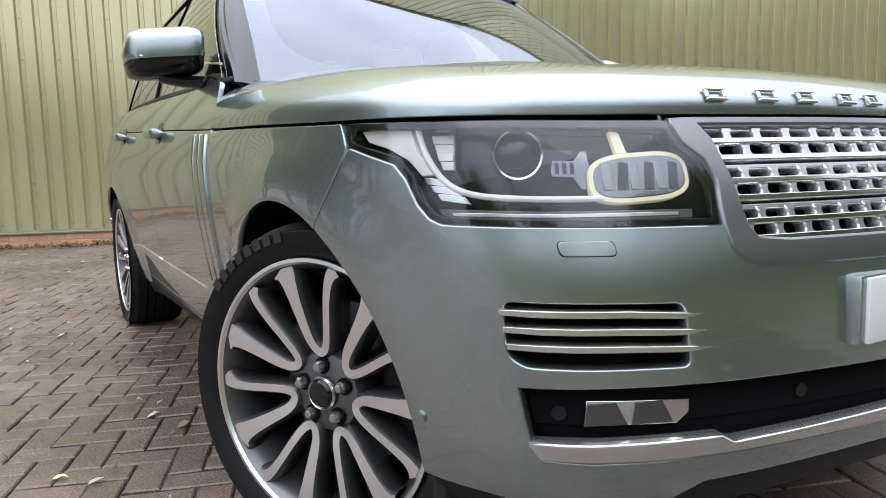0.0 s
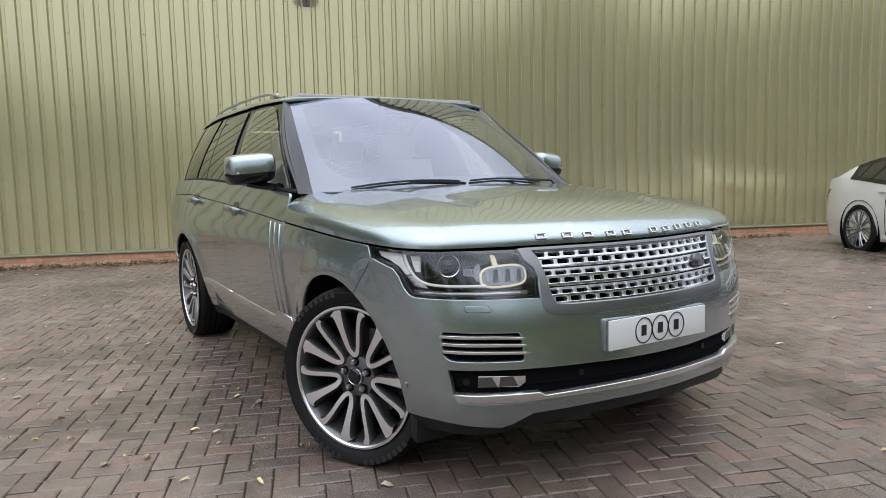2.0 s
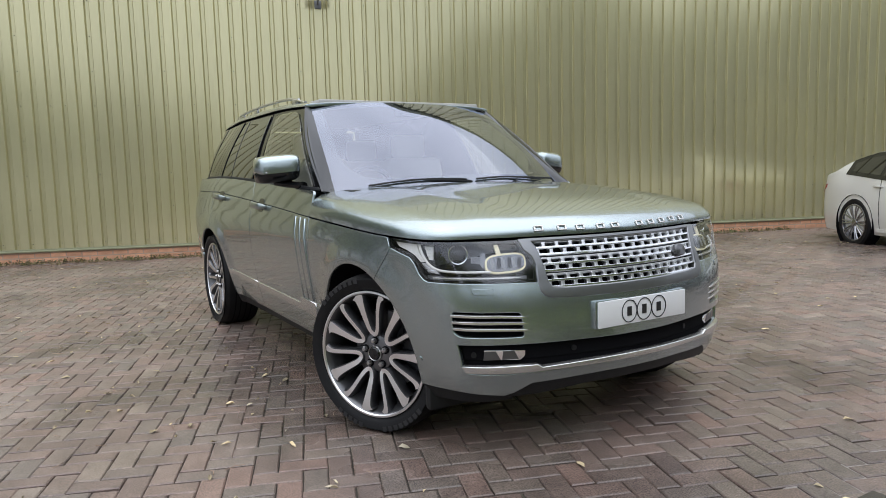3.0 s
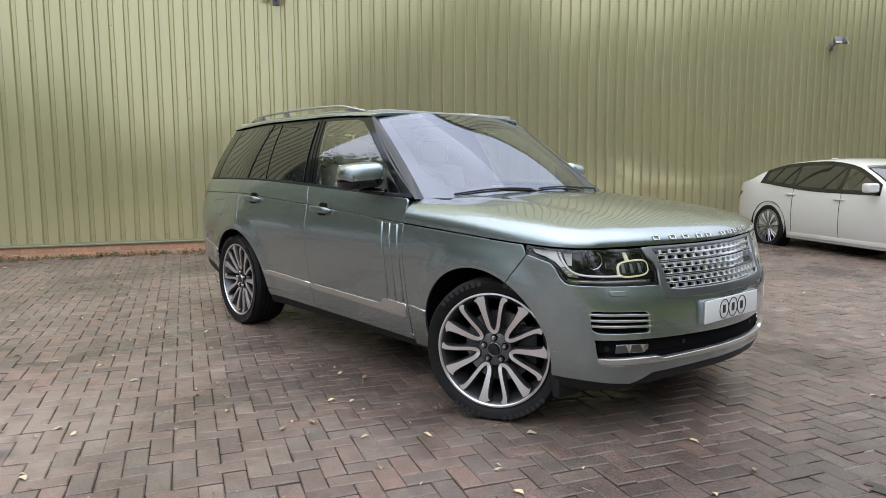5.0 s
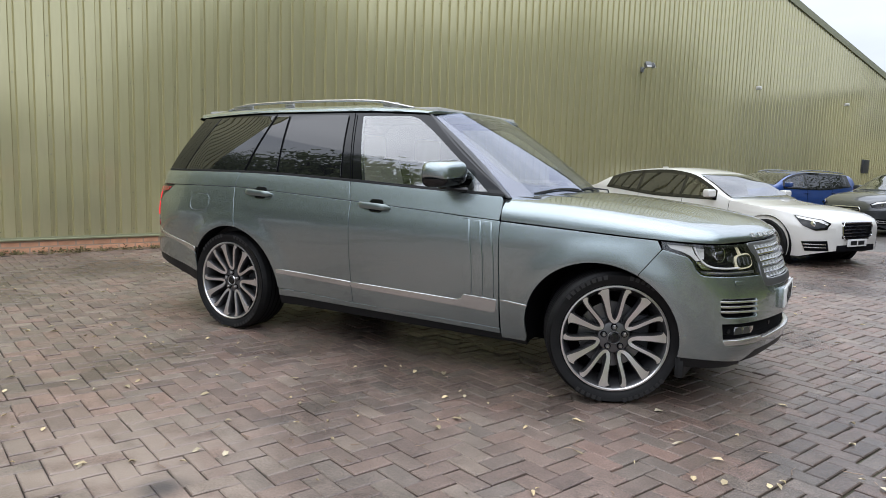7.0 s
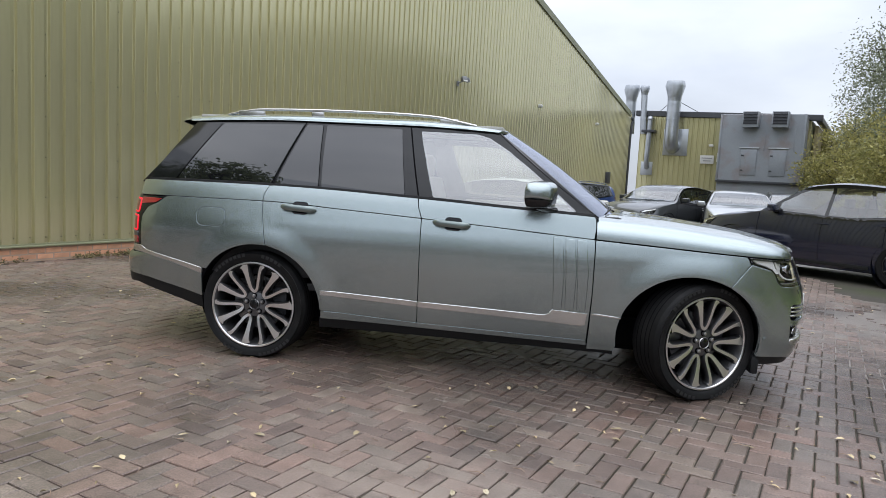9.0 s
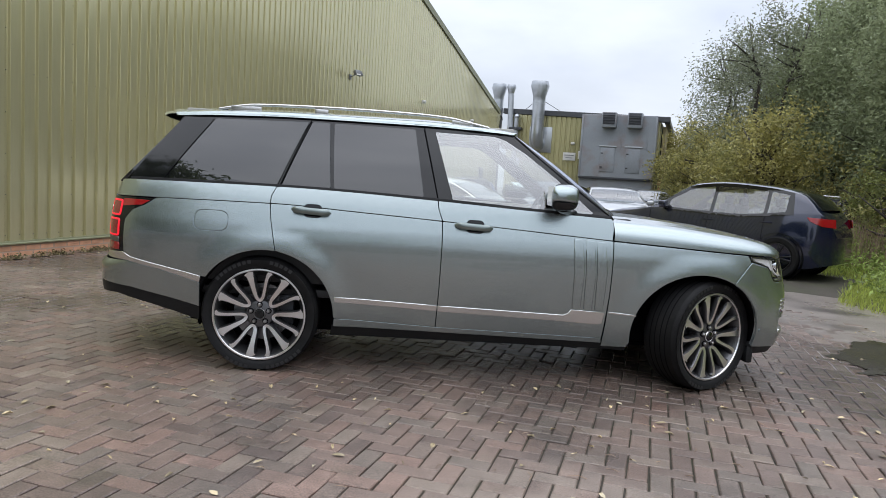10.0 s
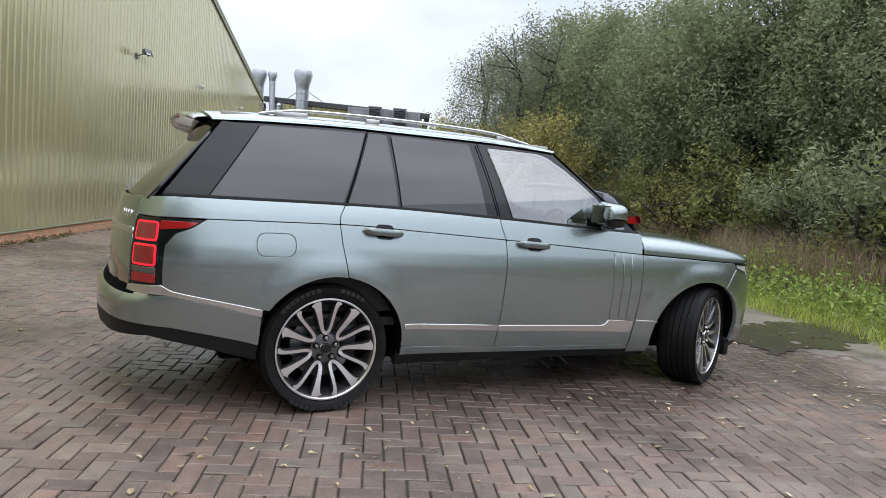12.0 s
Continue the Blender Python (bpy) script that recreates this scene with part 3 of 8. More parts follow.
def tree_meshes(seed, height, radius, mat, clumps, per, leaf, low=0.22, stems=3):
    rng = np.random.default_rng(seed)
    bm = bmesh.new()
    centres = []
    for st in range(stems):
        a = rng.uniform(0, 6.28)
        top = np.array([math.cos(a) * radius * 0.35, math.sin(a) * radius * 0.35, height * rng.uniform(0.75, 0.92)])
        pts, rad = [], []
        for k in range(8):
            t = k / 7
            pts.append(tuple(np.array([math.cos(a) * 0.18, math.sin(a) * 0.18, 0]) * (1 - t) + top * t + rng.normal(0, 0.10, 3) * (t > 0) * (1 + t)))
            rad.append((0.15 if stems > 1 else 0.2) * (1 - 0.85 * t) * height / 9)
        tube_bm(pts, 0.1, 7, bm, radii=rad)
        for j in range(9):
            t = rng.uniform(0.22, 0.95)
            b = np.array(pts[int(t * 7)])
            an, le = rng.uniform(0, 6.28), radius * rng.uniform(0.55, 1.05) * (1.15 - 0.6 * t)
            tip = b + np.array([math.cos(an) * le, math.sin(an) * le, le * rng.uniform(0.1, 0.75)])
            mid = (b + tip) / 2 + rng.normal(0, 0.15, 3)
            tube_bm([tuple(b), tuple(mid), tuple(tip)], 0.03, 5, bm, radii=[0.05 * height / 9, 0.032, 0.01])
            for q in range(4):
                centres.append(b + (tip - b) * rng.uniform(0.45, 1.05) + rng.normal(0, 0.3, 3))
    while len(centres) < clumps:
        v = rng.normal(0, 1, 3)
        v /= np.linalg.norm(v)
        r = rng.uniform(0.35, 1.0) ** 0.45
        z = height * (low + (1 - low) * 0.5) + v[2] * r * height * (1 - low) * 0.5
        squeeze = 1.0 - 0.45 * max(0, (z / height - 0.6) / 0.4)
        wob = 1 + 0.35 * noise.noise((v[0] * 2.2 + seed, v[1] * 2.2, v[2] * 2.2))
        centres.append(np.array([v[0] * r * radius * squeeze * wob, v[1] * r * radius * squeeze * wob, z]))
    verts, faces = leaf_cloud(rng, centres[:clumps], per, 0.26 * radius / 2.6, leaf, 0.2)
    bmesh.ops.recalc_face_normals(bm, faces=bm.faces)
    trunk = bpy.data.meshes.new("trunk")
    bm.to_mesh(trunk)
    bm.free()
    trunk.materials.append(BARK)
    trunk.shade_smooth()
    return trunk, fast_mesh("crown", verts, faces, mat)


TREES = [tree_meshes(3, 10.0, 3.1, LEAF, 330, 104, 0.085), tree_meshes(8, 8.6, 2.9, LEAF, 310, 100, 0.083, stems=4), tree_meshes(15, 9.2, 2.6, LEAF_PALE, 270, 56, 0.062),
         tree_meshes(21, 4.2, 2.1, LEAF_YELLOW, 200, 60, 0.07, 0.05, 4), tree_meshes(52, 9.0, 3.2, LEAF, 170, 30, 0.17, 0.1)]
WEED = material("weed_leaf", (0.27, 0.35, 0.085), 0.5, 0, 0.35, 0.9, 7, thin=0.4, island=0.45, second=(0.33, 0.36, 0.10), second_scale=0.8, second_amount=0.5)
BUSHES = [tree_meshes(31, 2.1, 1.35, BRAMBLE, 120, 46, 0.055, 0.0, 5), tree_meshes(37, 1.7, 1.2, LEAF_YELLOW, 90, 46, 0.05, 0.0, 5), tree_meshes(41, 2.6, 1.5, LEAF, 120, 48, 0.06, 0.0, 5)]


def plant(kind, pool, which, x, y, z, size, turn, label, category, group):
    ob = thing(kind, label, category, group=group)
    ob.matrix_world = Matrix.Translation((x, y, z)) @ Matrix.Rotation(turn, 4, "Z") @ Matrix.Diagonal((size, size, size, 1))
    add("trunk", pool[which][0], ob)
    add("crown", pool[which][1], ob)
    return ob


def build_planting():
    rng = random.Random(5)
    tall = "broadleaf tree with dark green late-summer leaves"
    spots = []
    for k in range(17):
        y = 2.2 + 1.75 * k
        spots.append((verge_x(y) + 5.0 + rng.uniform(-0.7, 0.9), y + rng.uniform(-0.5, 0.5), rng.choice((0, 0, 1)), rng.uniform(0.58, 0.70) + (0.15 if y > 4.5 else 0.0) + 0.008 * max(0, y - 12)))
    for k in range(14):
        y = 0.6 + 2.4 * k
        spots.append((verge_x(y) + 8.2 + rng.uniform(-1, 1), y + rng.uniform(-0.8, 0.8), rng.choice((0, 1, 1)), rng.uniform(0.66, 0.78) + (0.20 if y > 4.5 else 0.0)))
    for x, y, w, s in spots:
        plant("tree", TREES, w, x, y, 0.2, s, rng.uniform(0, 6.28), tall, "tree", "trees along the verge")
    for x, y, s in ((11.4, 17.5, 0.84), (12.6, 22.5, 0.86), (15.5, 27.0, 0.92)):
        plant("willow_tree", TREES, 2, x, y, 0.2, s, rng.uniform(0, 6.28), "pale grey-green willow with thin leaves", "tree", "willows")
    for x, y, s in ((9.4, 12.8, 0.85), (10.6, 16.2, 0.9), (11.3, 20.5, 0.9), (12.6, 25.0, 0.95), (14.0, 31.0, 1.1), (16.5, 35.0, 1.3)):
        plant("autumn_tree", TREES, 3, x, y, 0.1, s, rng.uniform(0, 6.28), "small tree with yellowing autumn leaves", "tree", "autumn trees")
    for k in range(24):
        y = -9 + 1.05 * k
        w = rng.choice((0, 0, 1, 2))
        plant("bush", BUSHES, w, verge_x(y) + 2.75 + rng.uniform(-0.3, 0.9), y, 0.15, rng.uniform(0.75, 1.1), rng.uniform(0, 6.28), "tangled bramble bush with yellow and green leaves" if w < 2 else "dense dark green bush", "bush", "bushes along the verge")
    for k in range(18):
        y = 0.5 + 1.5 * k
        plant("bush", BUSHES, 2, verge_x(y) + 6.4 + rng.uniform(-0.8, 0.8), y, 0.5, rng.uniform(1.0, 1.4), rng.uniform(0, 6.28), "dense dark green bush", "bush", "bushes along the verge")
    # trees across the yard, behind the camera, that the glass and lamps mirror
    for deg, r, size in ((194, 17, 0.8), (201, 15, 0.95), (208, 14, 1.05), (214, 13.5, 1.1), (220, 14, 1.15), (226, 15, 1.1), (232, 18, 0.9), (239, 26, 0.7), (256, 21, 0.80), (263, 23, 0.62),
                         (300, 26, 0.85), (306, 27, 1.0), (312, 30, 0.95), (318, 34, 0.9), (324, 34, 1.0), (330, 35, 0.85)):
        a = radians(deg + rng.uniform(-1, 1))
        plant("tree", TREES, 4, r * math.cos(a) + 1, r * math.sin(a) - 3, -0.1, size, rng.uniform(0, 6.28), tall, "tree", "trees across the yard")

    def on_verge(lo, hi, z0):
        def f(r):
            y = r.uniform(-8, 16)
            d = r.uniform(lo, hi)
            return verge_x(y) + d, y, z0 + 0.07 * max(d, 0) + fall(verge_x(y), y)
        return f
    blades("verge_grass", "bright green rough grass along the yard's edge", 36000, on_verge(-0.12, 2.3, 0.0), 0.05, 0.22, 0.005, GRASS, 0.4)
    blades("tall_weeds", "tall green weeds and nettles on the bank", 7000, on_verge(1.3, 3.6, 0.05), 0.25, 0.75, 0.009, BRAMBLE, 0.25)
    blades("dead_stems", "thicket of brown dead stems on the bank", 15000, on_verge(1.2, 2.9, 0.05), 0.35, 1.05, 0.0045, DEAD_STEM, 0.16)
    # weeds as leafy tufts
    r2 = np.random.default_rng(77)
    cs = []
    for _ in range(1700):
        y = r2.uniform(-7, 14)
        d = r2.uniform(0.25, 2.7)
        cs.append((verge_x(y) + d, y, 0.06 + 0.07 * d + r2.uniform(0, 0.10 + 0.17 * d)))
    v, q = leaf_cloud(r2, np.array(cs), 26, 0.13, 0.045, 0.1)
    tagged(add("leafy_weeds", fast_mesh("leafy_weeds", v, q, WEED)), "leafy green and yellow weeds on the bank", "weeds", kind="stuff")


# ---------------------------------------------------------------- far buildings
FAR_O = Vector((4.53, 30.50, 0))
FAR_U = Vector((0.921, -0.390, 0))
FAR_N = Vector((-0.390, -0.921, 0))
FAR_M = Matrix(((FAR_U.x, -FAR_N.x, 0, FAR_O.x), (FAR_U.y, -FAR_N.y, 0, FAR_O.y), (0, 0, 1, -0.25), (0, 0, 0, 1))) @ Matrix.Diagonal((1.24, 1.24, 1.30, 1))


def ribbed(name, u0, u1, z0, z1a, z1b, parent, y=0.0, mat=None):
    verts, faces = [], []
    u = u0
    while u < u1:
        for du, dy in ((0, 0), (0.02, 0.028), (0.06, 0.028), (0.08, 0)):
            uu = min(u + du, u1)
            verts += [(uu, y + dy, z0), (uu, y + dy, z1a + (z1b - z1a) * (uu - u0) / (u1 - u0))]
        u += 0.2
    for k in range(len(verts) // 2 - 1):
        faces.append((2 * k, 2 * k + 2, 2 * k + 3, 2 * k + 1))
    return add(name, mesh_of(name, verts, faces, mat or CLAD), parent)


def duct(parent, name, pts, r, mat=GALV):
    return part(name, tube_bm(smooth_line(pts, 6), r, 18), mat, parent)


def build_far():
    b = thing("far_shed", "lower green-clad shed with silver extract ducts", "building")
    b.matrix_world = FAR_M
    ribbed("front_wall", 0.0, 6.1, 0.0, 4.02, 3.86, b)
    part("shed_core", box_bm((6.1, 6.0, 3.8), (3.05, 3.06, 1.9)), CLAD_TRIM, b, smooth=False)
    part("roof_edge", box_bm((6.6, 0.30, 0.20), (3.1, 0.05, 4.0), 0.02, rot=pose(0, 0, 0, 0, 1.5, 0)), ROOF_EDGE, b, smooth=False)
    part("roof_side_edge", box_bm((0.2, 6.3, 0.18), (6.3, 3.1, 3.86), 0.02), ROOF_EDGE, b, smooth=False)
    part("side_wall", box_bm((0.12, 5.6, 2.1), (6.2, 3.2, 2.65), 0.01), SIGN_BUFF, b, "buff side panel", smooth=False)
    part("side_brick", box_bm((0.16, 1.0, 1.8), (6.2, 0.55, 0.9), 0.01), BRICK, b, smooth=False)
    # great duct with its cowl
    part("duct_plate", box_bm((0.92, 0.03, 0.98), (1.42, -0.03, 3.02), 0.005), GALV, b)
    duct(b, "duct", [(1.35, 0.0, 2.86), (1.35, -0.22, 2.84), (1.35, -0.38, 2.93), (1.35, -0.45, 3.14), (1.35, -0.45, 3.6), (1.35, -0.45, 4.1), (1.35, -0.45, 4.55)], 0.25)
    part("duct_cowl", lathe_bm([(0.25, 4.45), (0.26, 4.62), (0.37, 5.0), (0.33, 5.18), (0.0, 5.18)], 24, "Z"), GALV, b, m=Matrix.Translation((1.35, -0.45, 0)))
    for k in range(4):
        part("duct_band", lathe_bm([(0.26, -0.015), (0.262, 0), (0.26, 0.015)], 24, "Z"), GALV, b, m=Matrix.Translation((1.35, -0.45, 3.55 + 0.26 * k)))
    for sx in (-1, 1):
        part("stay_wire", tube_bm([(1.35, -0.45, 4.55), (1.35 + 0.85 * sx, 0.4, 4.1)], 0.012, 5), DARK_STEEL, b)
    duct(b, "stack", [(-0.42, -0.1, 3.3), (-0.42, -0.1, 4.6)], 0.20)
    part("stack_cowl", lathe_bm([(0.20, 4.5), (0.21, 4.62), (0.31, 4.95), (0.27, 5.12), (0.0, 5.12)], 24, "Z"), GALV, b, m=Matrix.Translation((-0.42, -0.1, 0)))
    duct(b, "slim_stack", [(0.20, -0.2, 3.3), (0.16, -0.2, 3.8), (0.12, -0.2, 4.8)], 0.12)
    part("slim_cowl", lathe_bm([(0.12, 4.72), (0.13, 4.80), (0.19, 4.98), (0.16, 5.08), (0.0, 5.08)], 20, "Z"), GALV, b, m=Matrix.Translation((0.12, -0.2, 0)))
    part("fan_box", box_bm((0.5, 0.34, 0.10), (0.40, -0.18, 3.40), 0.01), DARK_STEEL, b)
    duct(b, "small_duct", [(0.42, -0.2, 3.9), (0.42, -0.2, 3.2), (0.40, -0.18, 2.3), (0.38, 0.0, 2.05)], 0.10)
    part("small_cap", lathe_bm([(0.0, 3.98), (0.09, 3.94), (0.12, 3.86), (0.10, 3.8)], 18, "Z"), GALV, b, m=Matrix.Translation((0.42, -0.2, 0)))
    part("small_plate", box_bm((0.46, 0.03, 0.5), (0.38, -0.03, 2.02), 0.005), GALV, b)
    part("loading_ramp", box_bm((1.2, 0.7, 0.95), (2.75, -0.35, 0.47), 0.02), GREY_STEEL, b, smooth=False)
    for u, z in ((2.65, 2.42), (3.25, 2.50)):
        s = thing("wall_sign", "pale rectangular sign with illegible print", "sign", group="wall signs")
        s.matrix_world = FAR_M
        part("board", box_bm((0.50, 0.02, 0.30), (u, -0.06, z), 0.004), SIGN, s)
        for k in range(2):
            part("print_bar", box_bm((0.38 - 0.1 * k, 0.004, 0.03), (u, -0.072, z + 0.05 - 0.1 * k)), GRILLE_GREY, s)
    cam_ob = thing("wall_light", "little white bulkhead light on the cladding", "lamp", group="bulkhead lights")
    cam_ob.matrix_world = FAR_M @ Matrix.Translation((2.75, 0, 2.92))
    part("base", box_bm((0.10, 0.05, 0.10), (0, -0.025, 0), 0.01), SIGN, cam_ob)
    part("cover", box_bm((0.16, 0.12, 0.08), (0.02, -0.10, 0.0), 0.02), SIGN, cam_ob)
    # the steel plant container on its stand
    c = thing("plant_container", "weathered grey steel plant container with louvred vents and rust", "container")
    c.matrix_world = FAR_M
    part("shell", box_bm((2.72, 1.3, 2.25), (4.62, -0.55, 2.80), 0.02), GREY_STEEL, c, smooth=False)
    part("stand", box_bm((2.72, 1.2, 1.5), (4.62, -0.50, 0.90), 0.02), GREY_STEEL, c, smooth=False)
    part("base_rail", box_bm((2.76, 1.34, 0.08), (4.62, -0.55, 1.66), 0.01), DARK_STEEL, c)
    for u in (3.27, 5.97):
        part("corner_post", box_bm((0.07, 0.07, 2.25), (u, -1.2, 2.80), 0.01), GREY_STEEL, c)
    for u in (4.28, 5.22):
        v = part("vent_box", box_bm((0.52, 0.45, 0.52), (u, -1.35, 3.72), 0.02), GREY_STEEL, c, "box vent with dark mouth")
        part("vent_mouth", box_bm((0.44, 0.02, 0.40), (u, -1.585, 3.76), 0.005), DARK_STEEL, v)
        for k in range(4):
            part("louvre", box_bm((0.44, 0.05, 0.012), (u, -1.60, 3.62 + 0.09 * k), 0.003, rot=pose(0, 0, 0, 35)), DARK_STEEL, v)
        d = part("hatch_door", box_bm((0.52, 0.03, 0.86), (u, -1.215, 2.32), 0.006), GREY_STEEL, c)
        part("door_rail", box_bm((0.64, 0.05, 0.04), (u, -1.225, 2.80), 0.006), GALV, d)
        for z in (2.05, 2.55):
            part("hinge", box_bm((0.09, 0.03, 0.035), (u - 0.2, -1.24, z), 0.005), DARK_STEEL, d)
        part("seam", box_bm((0.03, 0.02, 0.75), (u + 0.47, -1.21, 3.1), 0.004), GREY_STEEL, c)


SIGN_BUFF = material("buff_sheet", (0.36, 0.30, 0.16), 0.6, 0, 0.12)
build_verge()
build_far()
build_planting()


# ---------------------------------------------------------------- the car's surfaces
def pchip(xs, ys):
    """A smooth curve through a table that never overshoots it, as a dense lookup."""
    xs, ys = np.array(xs, float), np.array(ys, float)
    h, d = np.diff(xs), np.diff(ys) / np.diff(xs)
    m = np.zeros_like(ys)
    m[1:-1] = np.where(d[:-1] * d[1:] > 0, 2 * d[:-1] * d[1:] / np.where(np.abs(d[:-1] + d[1:]) < 1e-12, 1, d[:-1] + d[1:]), 0)
    m[0], m[-1] = d[0], d[-1]
    g = np.linspace(xs[0], xs[-1], 1500)
    i = np.clip(np.searchsorted(xs, g) - 1, 0, len(h) - 1)
    t = (g - xs[i]) / h[i]
    v = (2 * t ** 3 - 3 * t ** 2 + 1) * ys[i] + (t ** 3 - 2 * t ** 2 + t) * h[i] * m[i] + (-2 * t ** 3 + 3 * t ** 2) * ys[i + 1] + (t ** 3 - t ** 2) * h[i] * m[i + 1]
    return lambda x: np.interp(x, g, v)


def cubic_path(points, n=4000):
    """A natural cubic spline through plan points, sampled by arc length: s, x, y, nx, ny."""
    p = np.array(points, float)
    t = np.concatenate(([0], np.cumsum(np.hypot(*np.diff(p, axis=0).T))))
    h = np.diff(t)
    k = len(p)
    a, out = np.zeros((k, k)), []
    a[0, 0] = a[-1, -1] = 1
    for i in range(1, k - 1):
        a[i, i - 1:i + 2] = h[i - 1], 2 * (h[i - 1] + h[i]), h[i]
    g = np.linspace(0, t[-1], n)
    j = np.clip(np.searchsorted(t, g) - 1, 0, k - 2)
    for c in range(2):
        r = np.zeros(k)
        r[1:-1] = 6 * ((p[2:, c] - p[1:-1, c]) / h[1:] - (p[1:-1, c] - p[:-2, c]) / h[:-1])
        m = np.linalg.solve(a, r)
        u, w = t[j + 1] - g, g - t[j]
        out.append(m[j] * u ** 3 / (6 * h[j]) + m[j + 1] * w ** 3 / (6 * h[j]) + (p[j, c] / h[j] - m[j] * h[j] / 6) * u + (p[j + 1, c] / h[j] - m[j + 1] * h[j] / 6) * w)
    x, y = out
    s = np.concatenate(([0], np.cumsum(np.hypot(np.diff(x), np.diff(y)))))
    dx, dy = np.gradient(x, s), np.gradient(y, s)
    ln = np.hypot(dx, dy)
    return s, x, y, -dy / ln, dx / ln


# plan of the body from the middle of the nose round its right side to the middle of the tail
PLAN = [(2.290, 0.0), (2.282, -0.15), (2.256, -0.30), (2.208, -0.50), (2.145, -0.67), (2.060, -0.805), (1.930, -0.892), (1.75, -0.935),
        (1.5, -0.955), (1.2, -0.961), (0.8, -0.957), (0.3, -0.955), (-0.3, -0.957), (-0.9, -0.962), (-1.3, -0.968), (-1.7, -0.968),
        (-2.05, -0.950), (-2.30, -0.902), (-2.465, -0.815), (-2.56, -0.68), (-2.612, -0.50), (-2.643, -0.28), (-2.653, 0.0)]
PS, PX, PY, PNX, PNY = cubic_path(PLAN)
if PNY[len(PNY) // 2] > 0:
    PNX, PNY = -PNX, -PNY
PNY = PNY * np.clip(PS / 0.08, 0, 1) * np.clip((PS[-1] - PS) / 0.08, 0, 1)
IN_SIDE = pchip([0.10, 0.25, 0.33, 0.45, 0.60, 0.75, 0.85, 0.92, 0.98, 1.06, 1.12, 1.16, 1.20, 1.30], [0.20, 0.108, 0.076, 0.047, 0.022, 0.004, 0.0, 0.007, 0.020, 0.040, 0.056, 0.068, 0.082, 0.13])
IN_FRONT = pchip([0.10, 0.20, 0.26, 0.33, 0.40, 0.50, 0.62, 0.68, 0.74, 0.80, 0.90, 0.95, 1.05], [0.16, 0.085, 0.045, 0.012, 0.0, 0.0, 0.004, 0.014, 0.034, 0.056, 0.102, 0.130, 0.20])
IN_REAR = pchip([0.10, 0.30, 0.42, 0.50, 0.60, 0.640, 0.665, 0.70, 0.85, 1.00, 1.15, 1.30], [0.14, 0.05, 0.012, 0.0, 0.0, 0.012, 0.050, 0.062, 0.068, 0.085, 0.125, 0.19])
F_AX, R_AX, HUB_Z = 1.470, -1.461, 0.367
ARCH_F, ARCH_R = (1.415, 0.365, 0.448, 0.416), (-1.432, 0.365, 0.440, 0.425)


def SX(x):
    return float(np.interp(-x, -PX, PS))


def SY(y):
    """Distance round the nose for a point on the front."""
    k = np.argmin(PY)
    return float(np.interp(-abs(y), PY[:k][::-1], PS[:k][::-1]))


def SR(y):
    """Distance round for a point on the tail."""
    k = len(PY) - 1200
    return float(np.interp(-abs(y), PY[k:], PS[k:]))


def body(s, z):
    """The outer skin at s round the plan (positive on the right) and height z."""
    s, z = np.asarray(s, float), np.asarray(z, float)
    a = np.abs(s)
    x, y, nx, ny = (np.interp(a, PS, c) for c in (PX, PY, PNX, PNY))
    inset = np.where(nx > 0, nx ** 2 * IN_FRONT(z), nx ** 2 * IN_REAR(z)) + ny ** 2 * IN_SIDE(z)
    for cx, cz, rx, rz in (ARCH_F, ARCH_R):
        r = np.sqrt(((x - cx) / rx) ** 2 + ((z - cz) / rz) ** 2)
        f = np.clip((1.36 - r) / 0.36, 0, 1)
        inset = inset - 0.018 * f * f * (3 - 2 * f) * ny ** 2
    return np.stack([x - nx * inset, np.where(s < 0, -1, 1) * (y - ny * inset), z], -1)


Y_BELT = pchip([-2.5, -2.3, -1.9, -1.3, -0.4, 0.3, 0.8, 1.0], [0.735, 0.785, 0.845, 0.884, 0.892, 0.884, 0.856, 0.83])


def cabin(x, z, side=1):
    """The glasshouse side at station x and height z."""
    x, z = np.asarray(x, float), np.asarray(z, float)
    t = (z - 1.15) / 0.47
    y = Y_BELT(x) - 0.192 * t + 0.020 * np.sin(np.pi * np.clip(t, 0, 1))
    return np.stack([x, -side * y, z], -1)


WIN_TOP = pchip([-2.3, -2.1, -1.85, -1.23, -0.49, 0.06, 0.25], [1.60, 1.612, 1.628, 1.645, 1.645, 1.628, 1.612])


ROOF_RISE = pchip([-2.3, -0.5, 0.0, 0.12, 0.25], [0.072, 0.072, 0.050, 0.040, 0.030])


def roof(x, q):
    """The roof skin: q runs from -1 on the left gutter to 1 on the right one."""
    x, q = np.asarray(x, float), np.asarray(q, float)
    zw = WIN_TOP(x)
    yw = np.abs(cabin(x, zw)[..., 1]) + 0.004
    th = np.abs(q) * np.pi / 2
    h = ROOF_RISE(x)
    y = yw * np.abs(np.sin(th)) ** (2 / 2.7)
    z = zw + h * np.abs(np.cos(th)) ** (2 / 2.7)
    return np.stack([x, -np.sign(q) * y, z], -1)


